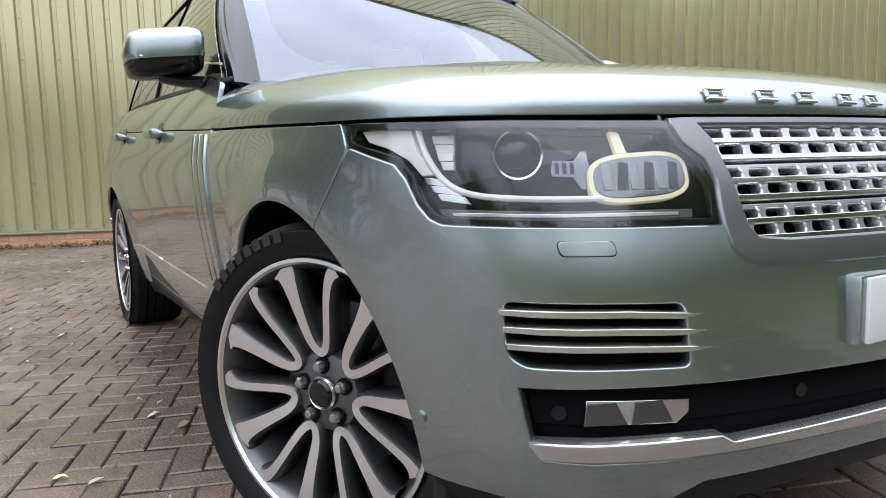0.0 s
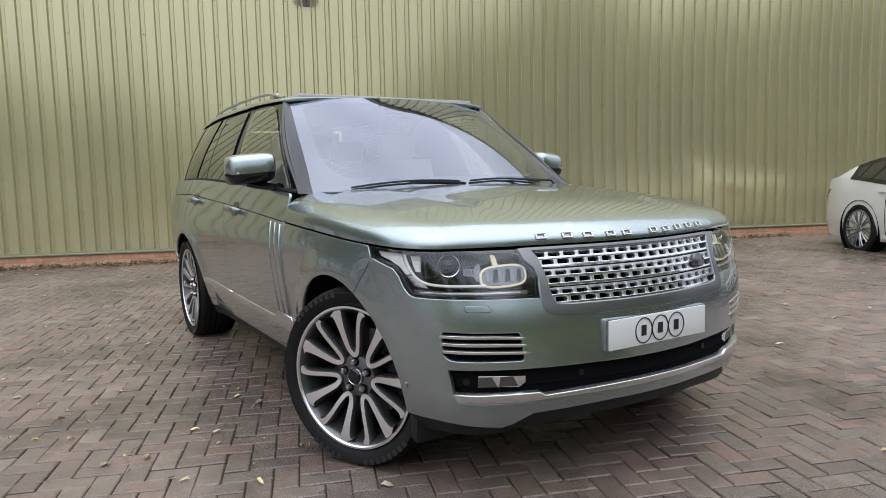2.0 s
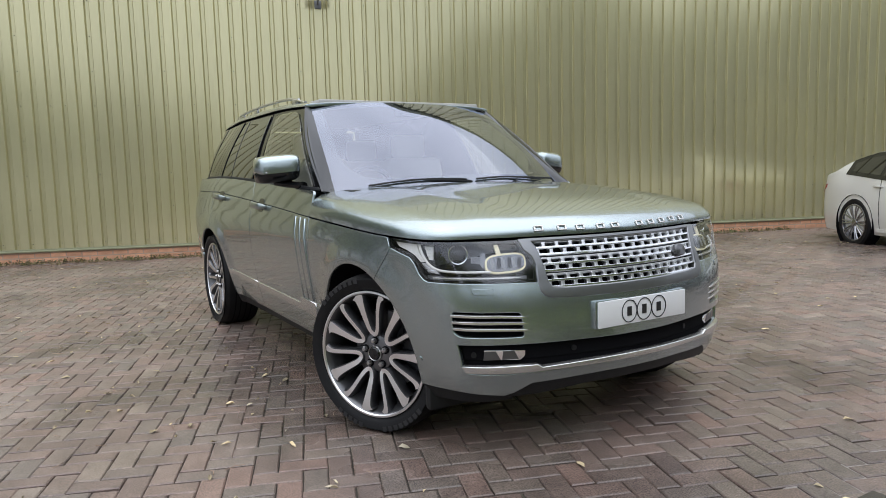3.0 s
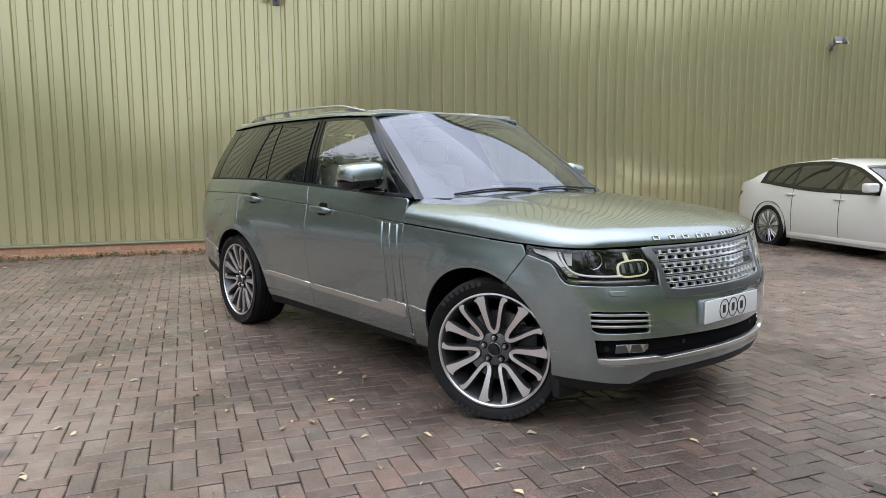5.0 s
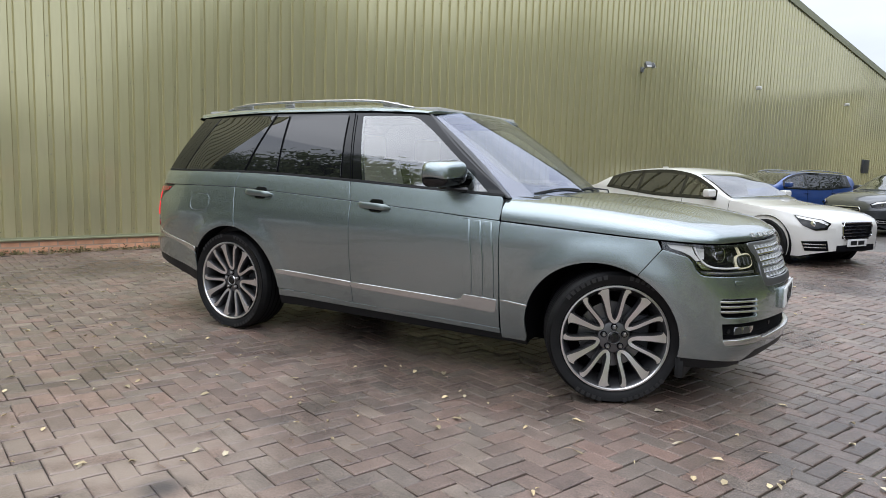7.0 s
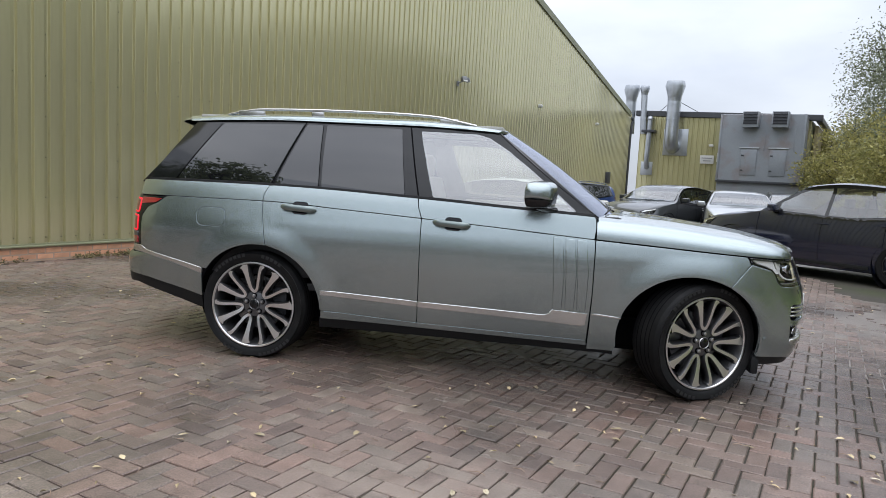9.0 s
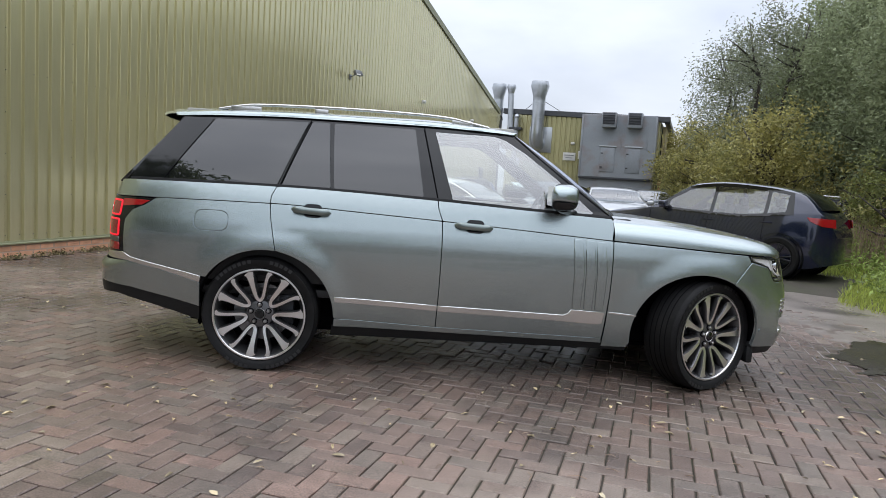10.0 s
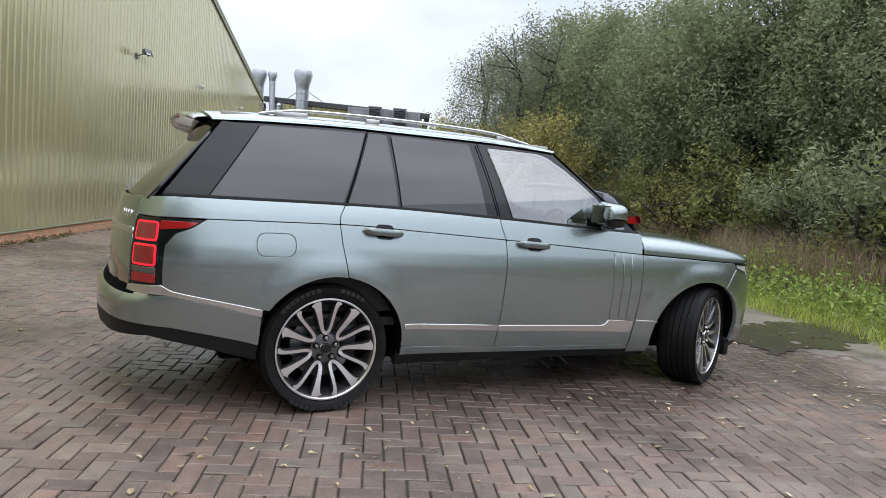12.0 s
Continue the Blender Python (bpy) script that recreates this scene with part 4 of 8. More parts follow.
def screen(q, v):
    """The windscreen: q across from -1 (left) to 1 (right), v from the cowl 0 to the roof 1."""
    q, v = np.asarray(q, float), np.asarray(v, float)
    xb, yb, zb = 0.955 - 0.150 * np.abs(q) ** 3.0, 0.800, 1.126 - 0.034 * q ** 2
    xt, yt, zt = 0.190 - 0.055 * np.abs(q) ** 3.0, 0.660, 1.657 - 0.038 * q ** 2 * np.abs(q) ** 0.5
    bulge = 0.020 * np.sin(np.pi * v)
    return np.stack([xb + (xt - xb) * v + bulge * 0.6, -q * (yb + (yt - yb) * v), zb + (zt - zb) * v + bulge * 0.8], -1)


def normals_of(f, u, v, e=2e-3):
    du = f(u + e, v) - f(u - e, v)
    dv = f(u, v + e) - f(u, v - e)
    n = np.cross(du, dv)
    return n / np.maximum(np.linalg.norm(n, axis=-1, keepdims=True), 1e-12)


def lift(f, d):
    """The surface f moved out along its normal."""
    def g(u, v):
        u, v = np.asarray(u, float), np.asarray(v, float)
        p, n = f(u, v), normals_of(f, u, v)
        c = p - np.array([0.0, 0.0, 0.8])
        sign = np.where((n * c).sum(-1, keepdims=True) < 0, -1, 1)
        return p + n * sign * d
    return g


def panel(name, outer, f, mat, parent, holes=(), du=0.05, dv=0.04, depth=0.014, chamfer=0.0022, label="", flat=False):
    """A skin panel cut to an outline in the surface's own two coordinates, with rolled edges and a return."""
    bm = bmesh.new()
    for loop in (outer, *holes):
        vs = [bm.verts.new((a, b, 0)) for a, b in loop]
        for k in range(len(vs)):
            bm.edges.new((vs[k], vs[(k + 1) % len(vs)]))
    bmesh.ops.triangle_fill(bm, use_beauty=True, use_dissolve=False, edges=bm.edges[:])
    arr = np.array(outer)
    for axis, step in ((0, du), (1, dv)):
        lo, hi = arr[:, axis].min(), arr[:, axis].max()
        n = max(1, int(round((hi - lo) / step)))
        for k in range(1, n):
            c = lo + (hi - lo) * k / n
            co, no = ((c, 0, 0), (1, 0, 0)) if axis == 0 else ((0, c, 0), (0, 1, 0))
            bmesh.ops.bisect_plane(bm, geom=bm.verts[:] + bm.edges[:] + bm.faces[:], plane_co=co, plane_no=no, dist=1e-6)
    bmesh.ops.remove_doubles(bm, verts=bm.verts[:], dist=1e-5)
    bm.verts.index_update()
    uv = np.array([v.co[:2] for v in bm.verts])
    faces = [[v.index for v in q.verts] for q in bm.faces]
    edges = [(e.verts[0].index, e.verts[1].index, e.link_faces[0]) for e in bm.edges if len(e.link_faces) == 1]
    rim = []
    for a, b, q in edges:
        order = [v.index for v in q.verts]
        i = order.index(a)
        rim.append((a, b) if order[(i + 1) % len(order)] == b else (b, a))
    bm.free()
    p, n = f(uv[:, 0], uv[:, 1]), normals_of(f, uv[:, 0], uv[:, 1])
    out2 = np.zeros_like(p)
    for a, b in rim:
        d = p[b] - p[a]
        o = np.cross(d, n[a])
        ln = np.linalg.norm(o)
        if ln > 1e-9:
            o /= ln
            out2[a] += o
            out2[b] += o
    # winding of the flat faces is anticlockwise in (u, v) or not: make the normals agree with the outside
    mid = p.mean(0)
    outward = np.sign(((p - np.array([mid[0] * 0.6, 0, 0.75])) * n).sum(-1).mean())
    q0 = faces[0]
    fn = np.cross(p[q0[1]] - p[q0[0]], p[q0[2]] - p[q0[0]])
    if np.dot(fn, n[q0[0]] * outward) < 0:
        faces = [q[::-1] for q in faces]
        rim = [(b, a) for a, b in rim]
    n = n * outward
    ln = np.linalg.norm(out2, axis=1, keepdims=True)
    out2 = np.where(ln > 1e-9, out2 / np.maximum(ln, 1e-9), 0)
    # the outward way in the surface must point away from the panel
    a, b = rim[0]
    ids = sorted({k for e in rim for k in e})
    cen = {}
    for q in faces:
        c = p[q].mean(0)
        for k in q:
            cen.setdefault(k, []).append(c)
    sgn = np.sign(sum(np.dot(out2[k], p[k] - np.mean(cen[k], 0)) for k in ids))
    out2 *= sgn if sgn else 1
    ring1 = {k: len(p) + i for i, k in enumerate(ids)}
    ring2 = {k: len(p) + len(ids) + i for i, k in enumerate(ids)}
    verts = np.vstack([p, p[ids] + out2[ids] * chamfer - n[ids] * chamfer, p[ids] + out2[ids] * chamfer - n[ids] * depth])
    norms = np.vstack([n, out2[ids] * 0.9 + n[ids] * 0.3, out2[ids]])
    norms /= np.maximum(np.linalg.norm(norms, axis=1, keepdims=True), 1e-9)
    for a, b in rim:
        faces.append([b, a, ring1[a], ring1[b]])
        faces.append([ring1[b], ring1[a], ring2[a], ring2[b]])
    return add(name, mesh_of(name, verts, faces, mat, True, None if flat else norms), parent, label)


def arc(c, a0, a1, n=22):
    """Points along a wheel-arch lip, angles in degrees from the front."""
    cx, cz, rx, rz = c
    return [(cx + rx * math.cos(radians(a)), cz + rz * math.sin(radians(a))) for a in np.linspace(a0, a1, n)]


def rounded(points, r=0.02, n=5):
    """Rounds the corners of an outline."""
    out = []
    k = len(points)
    for i in range(k):
        a, b, c = (Vector((*points[j % k], 0)) for j in (i - 1, i, i + 1))
        la, lc = (a - b).length, (c - b).length
        d = min(r, 0.45 * la, 0.45 * lc)
        p, q = b + (a - b) * (d / la), b + (c - b) * (d / lc)
        for j in range(n + 1):
            t = j / n
            v = p * (1 - t) ** 2 + b * 2 * t * (1 - t) + q * t * t
            out.append((v.x, v.y))
    return out


BELT = pchip([-2.5, -2.38, -1.38, -0.36, 0.22, 0.80], [1.178, 1.182, 1.190, 1.163, 1.136, 1.112])
CREASE = pchip([-2.45, -2.37, -1.4, -0.87, -0.35, 0.21, 0.77, 1.22, 1.70, 2.1, 2.3], [1.068, 1.071, 1.080, 1.057, 1.032, 1.002, 0.970, 0.949, 0.926, 0.914, 0.914])


def along(curve, x0, x1, d=0.0, n=10):
    return [(x, float(curve(x)) + d) for x in np.linspace(x0, x1, n)]


def on_side(pts):
    """(x, z) points to the body's own coordinates."""
    return [(SX(x), z) for x, z in pts]


def flip(ob_fn):
    """Calls a builder for the right (1) and the left (-1) side."""
    for side in (1, -1):
        ob_fn(side)


def mirror_s(pts, side):
    return [(side * a, b) for a, b in pts]


def body_core(car):
    """Dark inner shell behind the gaps, with wheel housings left open."""
    g = lift(body, -0.02)
    z_lo = 0.27
    for side in (1, -1):
        pts = ([(1.88, 0.30)] + arc(ARCH_F, -8, 188, 26) + [(0.93, z_lo), (-0.96, z_lo)] + arc(ARCH_R, -8, 186, 26) + [(-1.90, 0.33)])
        top = [(-2.30, 0.50), (-2.30, 1.13)] + along(BELT, -2.2, 0.76, -0.005, 14) + along(CREASE, 0.80, 1.65, -0.01, 8) + [(1.88, 0.80)]
        panel("inner_side", mirror_s(on_side(pts + top), side), g, GAP, car, du=0.12, dv=0.12, depth=0.01)
    w = SX(1.92)
    panel("inner_front", [(-w, 0.27), (w, 0.27), (w, 0.80), (SY(0.62), 0.88), (-SY(0.62), 0.88), (-w, 0.80)], lift(body, -0.035), GAP, car, du=0.12, dv=0.12, depth=0.01)
    # floor pan, firewalls and wheel housings
    for size, at in (((3.9, 1.20, 0.20), (-0.05, 0, 0.34)), ((1.86, 1.56, 0.12), (0.0, 0, 0.280)), ((3.7, 1.08, 0.10), (0.0, 0, 0.245)), ((0.45, 1.40, 0.22), (-2.12, 0, 0.56)),
                     ((0.35, 1.10, 0.40), (1.90, 0, 0.55)), ((0.06, 1.70, 0.62), (0.86, 0, 0.65))):
        part("underbody", box_bm(size, at, 0.025), GAP, car)
    for ax, c in ((F_AX, ARCH_F), (R_AX, ARCH_R)):
        for side in (1, -1):
            bm = bmesh.new()
            rows = []
            for y in (0.0, 0.55):
                rows.append([bm.verts.new((x, -side * (y or -float(body(SX(x), z)[1]) - 0.022), z)) for x, z in arc(c, -14, 194, 24)])
            for k in range(23):
                bm.faces.new((rows[0][k], rows[0][k + 1], rows[1][k + 1], rows[1][k]))
            bm.faces.new(rows[1])
            part("wheel_housing", bm, GAP, car)


def build_side(car, side):
    f = body
    M = lambda pts: mirror_s(on_side(pts), side)
    # wing
    wing = [(0.805, float(CREASE(0.805)) - 0.006)] + along(CREASE, 0.9, 1.712, -0.006, 10) + [(1.722, 0.905), (1.736, 0.878), (1.628, 0.737)]
    wing += arc(ARCH_F, 61.5, 190, 30) + [(0.960, 0.256), (0.798, 0.250), (0.800, 0.311), (0.803, 0.40), (0.808, 0.62)]
    panel("front_wing", M(wing), f, PAINT, car)
    # doors, each with the crease as a joint line
    doorf = [(-0.322, 0.331), (-0.3165, 0.56), (-0.3145, 0.86), (-0.318, 1.00)]
    low = along(CREASE, -0.318, 0.795, -0.004, 12)
    front_low = [(-0.322, 0.331)] + doorf[1:3] + low + [(0.797, 0.88), (0.799, 0.62), (0.790, 0.40), (0.786, 0.311)]
    d1 = panel("front_door", M(front_low), f, PAINT, car)
    up = along(CREASE, -0.3185, 0.79, 0.004, 12) + [(0.797, 1.04), (0.792, 1.096)] + along(BELT, 0.78, -0.352, -0.006, 12) + [(-0.345, 1.10)]
    panel("door_shoulder", M(up), f, PAINT, d1)
    rear_low = [(-0.985, 0.362), (-0.330, 0.332), (-0.3245, 0.56), (-0.3225, 0.86)] + along(CREASE, -0.3265, -1.415, -0.004, 12) + [(-1.405, 0.98), (-1.366, 0.79)]
    rear_low += arc(ARCH_R, 78, 1, 22)
    d2 = panel("rear_door", M(rear_low), f, PAINT, car)
    up = along(CREASE, -0.3265, -1.416, 0.004, 12) + [(-1.412, 1.13), (-1.385, 1.183)] + along(BELT, -1.36, -0.362, -0.004, 12) + [(-0.353, 1.10)]
    panel("door_shoulder", M(up), f, PAINT, d2)
    # sill
    sill = [(-0.99, 0.306), (0.79, 0.276), (0.785, 0.306), (-0.325, 0.326), (-0.986, 0.356)]
    panel("sill", M(sill), f, PAINT, car, depth=0.03)
    panel("sill_edge", M([(-1.01, 0.232), (0.96, 0.222), (0.96, 0.258), (0.80, 0.272), (-1.0, 0.302)]), lift(body, -0.010), BLACK_TRIM, car, depth=0.04)
    # rear quarter
    tl = [(SX(-2.16), 1.066), (SX(-2.215), 1.028), (SX(-2.30), 0.992), (SX(-2.345), 0.93), (SX(-2.352), 0.80), (SX(-2.350), 0.722)]
    q_low = on_side([(-1.838, 0.602)] + arc(ARCH_R, 147, 82, 16) + [(-1.374, 0.79), (-1.412, 0.98)] + along(CREASE, -1.423, -2.14, -0.004, 10)) + \
        [(s - 0.006, z - 0.004) for s, z in tl] + on_side([(-2.30, 0.690), (-2.10, 0.653)])
    hole = rounded(on_side([(-1.887, 0.888), (-1.670, 0.888), (-1.670, 1.020), (-1.887, 1.020)]), 0.06, 6)
    panel("rear_quarter", mirror_s(q_low, side), f, PAINT, car, holes=[mirror_s(hole, side)] if side == 1 else ())
    if side == 1:
        flap = rounded(on_side([(-1.881, 0.894), (-1.676, 0.894), (-1.676, 1.014), (-1.881, 1.014)]), 0.057, 6)
        panel("fuel_flap", flap, f, PAINT, car)
    g_end = SR(0.725)
    q_up = on_side(along(CREASE, -1.423, -2.40, 0.004, 10)) + [(g_end, 1.075), (g_end, 1.165)] + on_side([(-2.40, 1.176)] + along(BELT, -2.33, -1.392, -0.004, 10) + [(-1.42, 1.13)])
    panel("quarter_shoulder", mirror_s(q_up, side), f, PAINT, car)
    # rear lamp
    lamp_out = tl + [(SR(0.735), 0.705), (SR(0.725), 0.85), (SR(0.722), 1.066)]
    lamp = panel("tail_lamp", mirror_s(lamp_out, side), lift(f, -0.002), GLOSS_BLACK, car, label="dark tail lamp with lit red blocks")
    a0 = SX(-2.385)
    a1 = SR(0.755)
    for z0, z1 in ((0.945, 1.045), (0.815, 0.925)):
        ring = rounded([(a0, z0), (a1, z0), (a1, z1), (a0, z1)], 0.018, 4)
        inner = rounded([(a0 + 0.009, z0 + 0.008), (a1 - 0.008, z0 + 0.008), (a1 - 0.008, z1 - 0.008), (a0 + 0.009, z1 - 0.008)], 0.012, 4)
        panel("light_block", mirror_s(ring, side), lift(f, 0.003), RED_GLOW, lamp, holes=[mirror_s(inner, side)], depth=0.008, label="glowing red light block")
        panel("light_core", mirror_s(inner, side), lift(f, 0.0015), LAMP_CORE, lamp, depth=0.004)
    panel("brake_bar", mirror_s([(SX(-2.185), 1.052), (SX(-2.235), 1.024), (SX(-2.375), 1.008), (SX(-2.375), 1.052)], side), lift(f, 0.003), RED_LENS, lamp, depth=0.006)
    panel("lower_lens", mirror_s([(a0, 0.728), (a1, 0.728), (a1, 0.772), (a0, 0.772)], side), lift(f, 0.003), RED_LENS, lamp, depth=0.006)
    panel("clear_lens", mirror_s([(a0, 0.778), (a1, 0.778), (a1, 0.806), (a0, 0.806)], side), lift(f, 0.003), GRILLE_GREY, lamp, depth=0.006)
    # bright strip along the doors
    g = lift(body, 0.007)
    def strip(x0, x1, z0a, z0b, z1a, z1b, name="door_strip"):
        panel(name, M([(x0, z0a), (x1, z0b), (x1, z1b), (x0, z1a)]), g, SATIN, car, du=0.1, depth=0.012, chamfer=0.004, label="satin silver door strip")
    strip(-0.985, -0.328, 0.474, 0.446, 0.502, 0.478)
    front_strip = [(-0.318, 0.444), (0.50, 0.420), (0.745, 0.410), (0.772, 0.418), (0.780, 0.490), (0.560, 0.498), (0.543, 0.472), (0.51, 0.458), (-0.318, 0.477)]
    panel("door_strip", M(front_strip), g, SATIN, car, du=0.1, depth=0.012, chamfer=0.004, label="satin silver door strip")
    panel("wing_strip", M([(0.812, 0.488), (0.990, 0.481), (0.990, 0.487), (0.812, 0.496)]), g, SATIN, car, depth=0.010)
    # three upright gills ahead of the door
    for x in (0.555, 0.632, 0.706):
        gill = [(x + 0.012, 0.508), (x + 0.058, 0.506), (x + 0.060, 0.75), (x + 0.036, float(CREASE(x)) - 0.020), (x - 0.014, float(CREASE(x)) - 0.018), (x + 0.004, 0.75)]
        gl = lambda u, v: lift(body, 0.008)(u, v)
        panel("side_gill", M(gill), gl, PAINT, car, du=0.015, dv=0.08, depth=0.014, chamfer=0.006, label="painted upright gill on the door")
    # handles
    for x0, x1, zz in ((-1.285, -1.035, 1.048), (-0.245, 0.005, 1.008)):
        cup = rounded([(x0 + 0.08, zz - 0.040), (x1 - 0.06, zz - 0.042), (x1 - 0.06, zz + 0.040), (x0 + 0.08, zz + 0.042)], 0.03, 5)
        hob = part("door_handle", bmesh_handle(x0, x1, zz, side), SATIN_PAINT, car, "body-coloured pull handle")
        panel("handle_cup", M(cup), lift(body, 0.002), GLOSS_BLACK, hob, depth=0.004)


SATIN_PAINT = material("handle_paint", (0.20, 0.24, 0.23), 0.3, 0.8, 0.03, coat=1.0)


def bmesh_handle(x0, x1, z, side):
    bm = bmesh.new()
    n = 14
    rings = []
    for i in range(n + 1):
        t = i / n
        x = x0 + (x1 - x0) * t
        base = body(np.array([SX(x)]), np.array([z]))[0]
        out = 0.036 * (1 - abs(2 * t - 1) ** 6) + 0.004
        h = 0.017 * (1 - abs(2 * t - 1) ** 8) ** 0.5 + 0.004
        c = Vector((base[0], base[1] - out, z - 0.012 * (t - 0.5)))
        rings.append([bm.verts.new((c.x, side * (c.y + 0.011 * math.cos(a)), c.z + h * math.sin(a))) for a in np.linspace(0, 2 * math.pi, 13)[:-1]])
    for p, q in zip(rings, rings[1:]):
        for k in range(12):
            bm.faces.new((p[k], p[(k + 1) % 12], q[(k + 1) % 12], q[k]))
    bm.faces.new(rings[0])
    bm.faces.new(rings[-1])
    return bm


def build_glasshouse(car):
    for side in (1, -1):
        cab = lambda u, v, s=side: cabin(u, v, s)
        top = lambda x: float(WIN_TOP(x))
        # gloss black skin behind the panes, then the panes a little proud of it
        black = along(BELT, -2.36, 0.66, 0.0, 22) + [(0.775, 1.106), (0.812, 1.108)] + [(0.64, 1.243), (0.48, 1.368), (0.31, 1.497), (0.150, 1.612)] + [(x, top(x) + 0.004) for x in np.linspace(0.09, -2.02, 20)] + [(-2.06, 1.60)]
        wins = {
            "front_side_window": [(-0.262, BELT(-0.262) + 0.012), (0.20, BELT(0.2) + 0.012), (0.600, BELT(0.6) + 0.012), (0.672, 1.135), (0.41, 1.352), (0.212, 1.50), (0.075, 1.583), (0.0, 1.604), (-0.394, 1.608)],
            "rear_side_window": [(-1.030, BELT(-1.03) + 0.012), (-0.452, BELT(-0.452) + 0.012), (-0.528, 1.618), (-1.062, 1.622)],
            "door_quarterlight": [(-1.362, BELT(-1.362) + 0.010), (-1.052, BELT(-1.052) + 0.012), (-1.092, 1.622), (-1.205, 1.622)],
            "rear_quarterlight": [(-2.115, BELT(-2.115) + 0.010), (-1.392, BELT(-1.392) + 0.010), (-1.230, 1.620), (-1.84, 1.606)],
        }
        holes = [list(map(tuple, w)) for k, w in wins.items() if k == "front_side_window"]
        holes = [[(float(a), float(b)) for a, b in h] for h in holes]
        panel("pillar_skin", black, lift(cab, -0.012), GLOSS_BLACK, car, holes=holes, du=0.06, dv=0.05, depth=0.02, label="gloss black window surround")
        for name, w in wins.items():
            w = [(float(a), float(b)) for a, b in w]
            panel(name, rounded(w, 0.012, 3), lift(cab, -0.002), CLEAR if name.startswith("front") else TINT, car, du=0.06, dv=0.05, depth=0.004, chamfer=0.001)
        dpil = [(-2.355, 1.184), (-2.125, 1.196), (-1.85, 1.606), (-2.05, 1.606)]
        panel("rear_pillar", dpil, lift(cab, 0.001), GLOSS_BLACK, car, du=0.08, dv=0.08, depth=0.006)
        # slender waist trim
        waist = along(BELT, -2.34, 0.79, -0.002, 16) + along(BELT, 0.78, -2.34, 0.010, 16)
        panel("waist_trim", waist, lift(cab, 0.004), BLACK_TRIM, car, du=0.15, depth=0.012, chamfer=0.003)
        # joints between the doors' window frames
        for a, b in (((-0.358, 1.170), (-0.468, 1.628)), ((-1.374, 1.196), (-1.214, 1.630))):
            n = 10
            pts = [cabin(np.array([a[0] + (b[0] - a[0]) * t / n]), np.array([a[1] + (b[1] - a[1]) * t / n]), side)[0] for t in range(n + 1)]
            part("frame_joint", tube_bm(pts, 0.0035, 6), GAP, car)
        # windscreen pillar: a rounded strip from the glasshouse side round to the screen
        n, verts, faces = 16, [], []
        for k in range(n + 1):
            t = k / n
            pb = cabin(np.array([0.818 + (0.145 - 0.818) * t - 0.020 * math.sin(math.pi * t)]), np.array([1.106 + (1.616 - 1.106) * t]), side)[0]
            pa = screen(np.array([side * 0.985]), np.array([0.0 + 1.0 * t]))[0]
            away = Vector((0.5, -side * 0.7, 0.5)).normalized()
            for w in np.linspace(0, 1, 6):
                q = Vector(pb) * (1 - w) + Vector(pa) * w + away * (0.008 * math.sin(math.pi * w) - 0.003)
                verts.append(q)
        for k in range(n):
            for w in range(5):
                faces.append((6 * k + w, 6 * k + w + 1, 6 * k + 7 + w, 6 * k + 6 + w))
        add("screen_pillar", mesh_of("screen_pillar", verts, faces, GLOSS_BLACK, True), car)
        # roof rail
        rail = []
        for x, dz in ((-1.84, 0.002), (-1.70, 0.024), (-1.55, 0.034), (-1.1, 0.038), (-0.6, 0.036), (-0.32, 0.029), (-0.18, 0.016), (-0.03, 0.000)):
            b = roof(np.array([x]), np.array([side * 0.66]))[0]
            rail.append((b[0], b[1], b[2] + dz))
        ro = part("roof_rail", tube_bm(smooth_line(rail, 6), 0.0125, 10, flat=0.8), SATIN, car, "raised satin silver roof rail")
        for x, ln in ((-1.66, 0.20), (-1.16, 0.09), (-0.22, 0.13)):
            b = roof(np.array([x]), np.array([side * 0.66]))[0]
            part("rail_foot", box_bm((ln, 0.019, 0.034), (b[0], b[1], b[2] + 0.010), 0.008, 2), SATIN, ro)
    # roof
    outline = [(x, -1.0) for x in np.linspace(-2.10, 0.130, 24)] + [(x0, q) for q, x0 in ((-0.8, 0.150), (-0.5, 0.176), (0, 0.190), (0.5, 0.176), (0.8, 0.150))] + \
        [(x, 1.0) for x in np.linspace(0.130, -2.10, 24)] + [(-2.13, 0.7), (-2.15, 0.3), (-2.155, 0), (-2.15, -0.3), (-2.13, -0.7)]
    panel("roof", outline, roof, PAINT, car, du=0.09, dv=0.04, depth=0.02)
    # tail spoiler under the roof's end
    bm = bmesh.new()
    rows = []
    for q in np.linspace(-0.9, 0.9, 21):
        xe = -2.180 - 0.075 * (1 - q * q)
        b = roof(np.array([-2.14]), np.array([q * 0.9]))[0]
        rows.append([bm.verts.new(p) for p in ((-2.02, b[1] * 0.98, b[2] + 0.004), (xe + 0.02, b[1] * 0.96, b[2] - 0.018), (xe, b[1] * 0.96, b[2] - 0.030), (xe + 0.03, b[1] * 0.94, b[2] - 0.044), (-2.06, b[1] * 0.9, b[2] - 0.075))])
    for p, q in zip(rows, rows[1:]):
        for k in range(4):
            bm.faces.new((p[k], p[k + 1], q[k + 1], q[k]))
    part("tail_spoiler", bm, PAINT, car, angle=60)
    # windscreen with its black border
    full = [(q, 0.0) for q in np.linspace(-1, 1, 15)] + [(q, 1.0) for q in np.linspace(1, -1, 15)]
    inner = rounded([(-0.60, 0.085), (0.60, 0.085), (0.76, 0.115), (0.855, 0.21), (0.900, 0.36), (0.905, 0.945), (-0.905, 0.945), (-0.900, 0.36), (-0.855, 0.21), (-0.76, 0.115)], 0.05, 4)
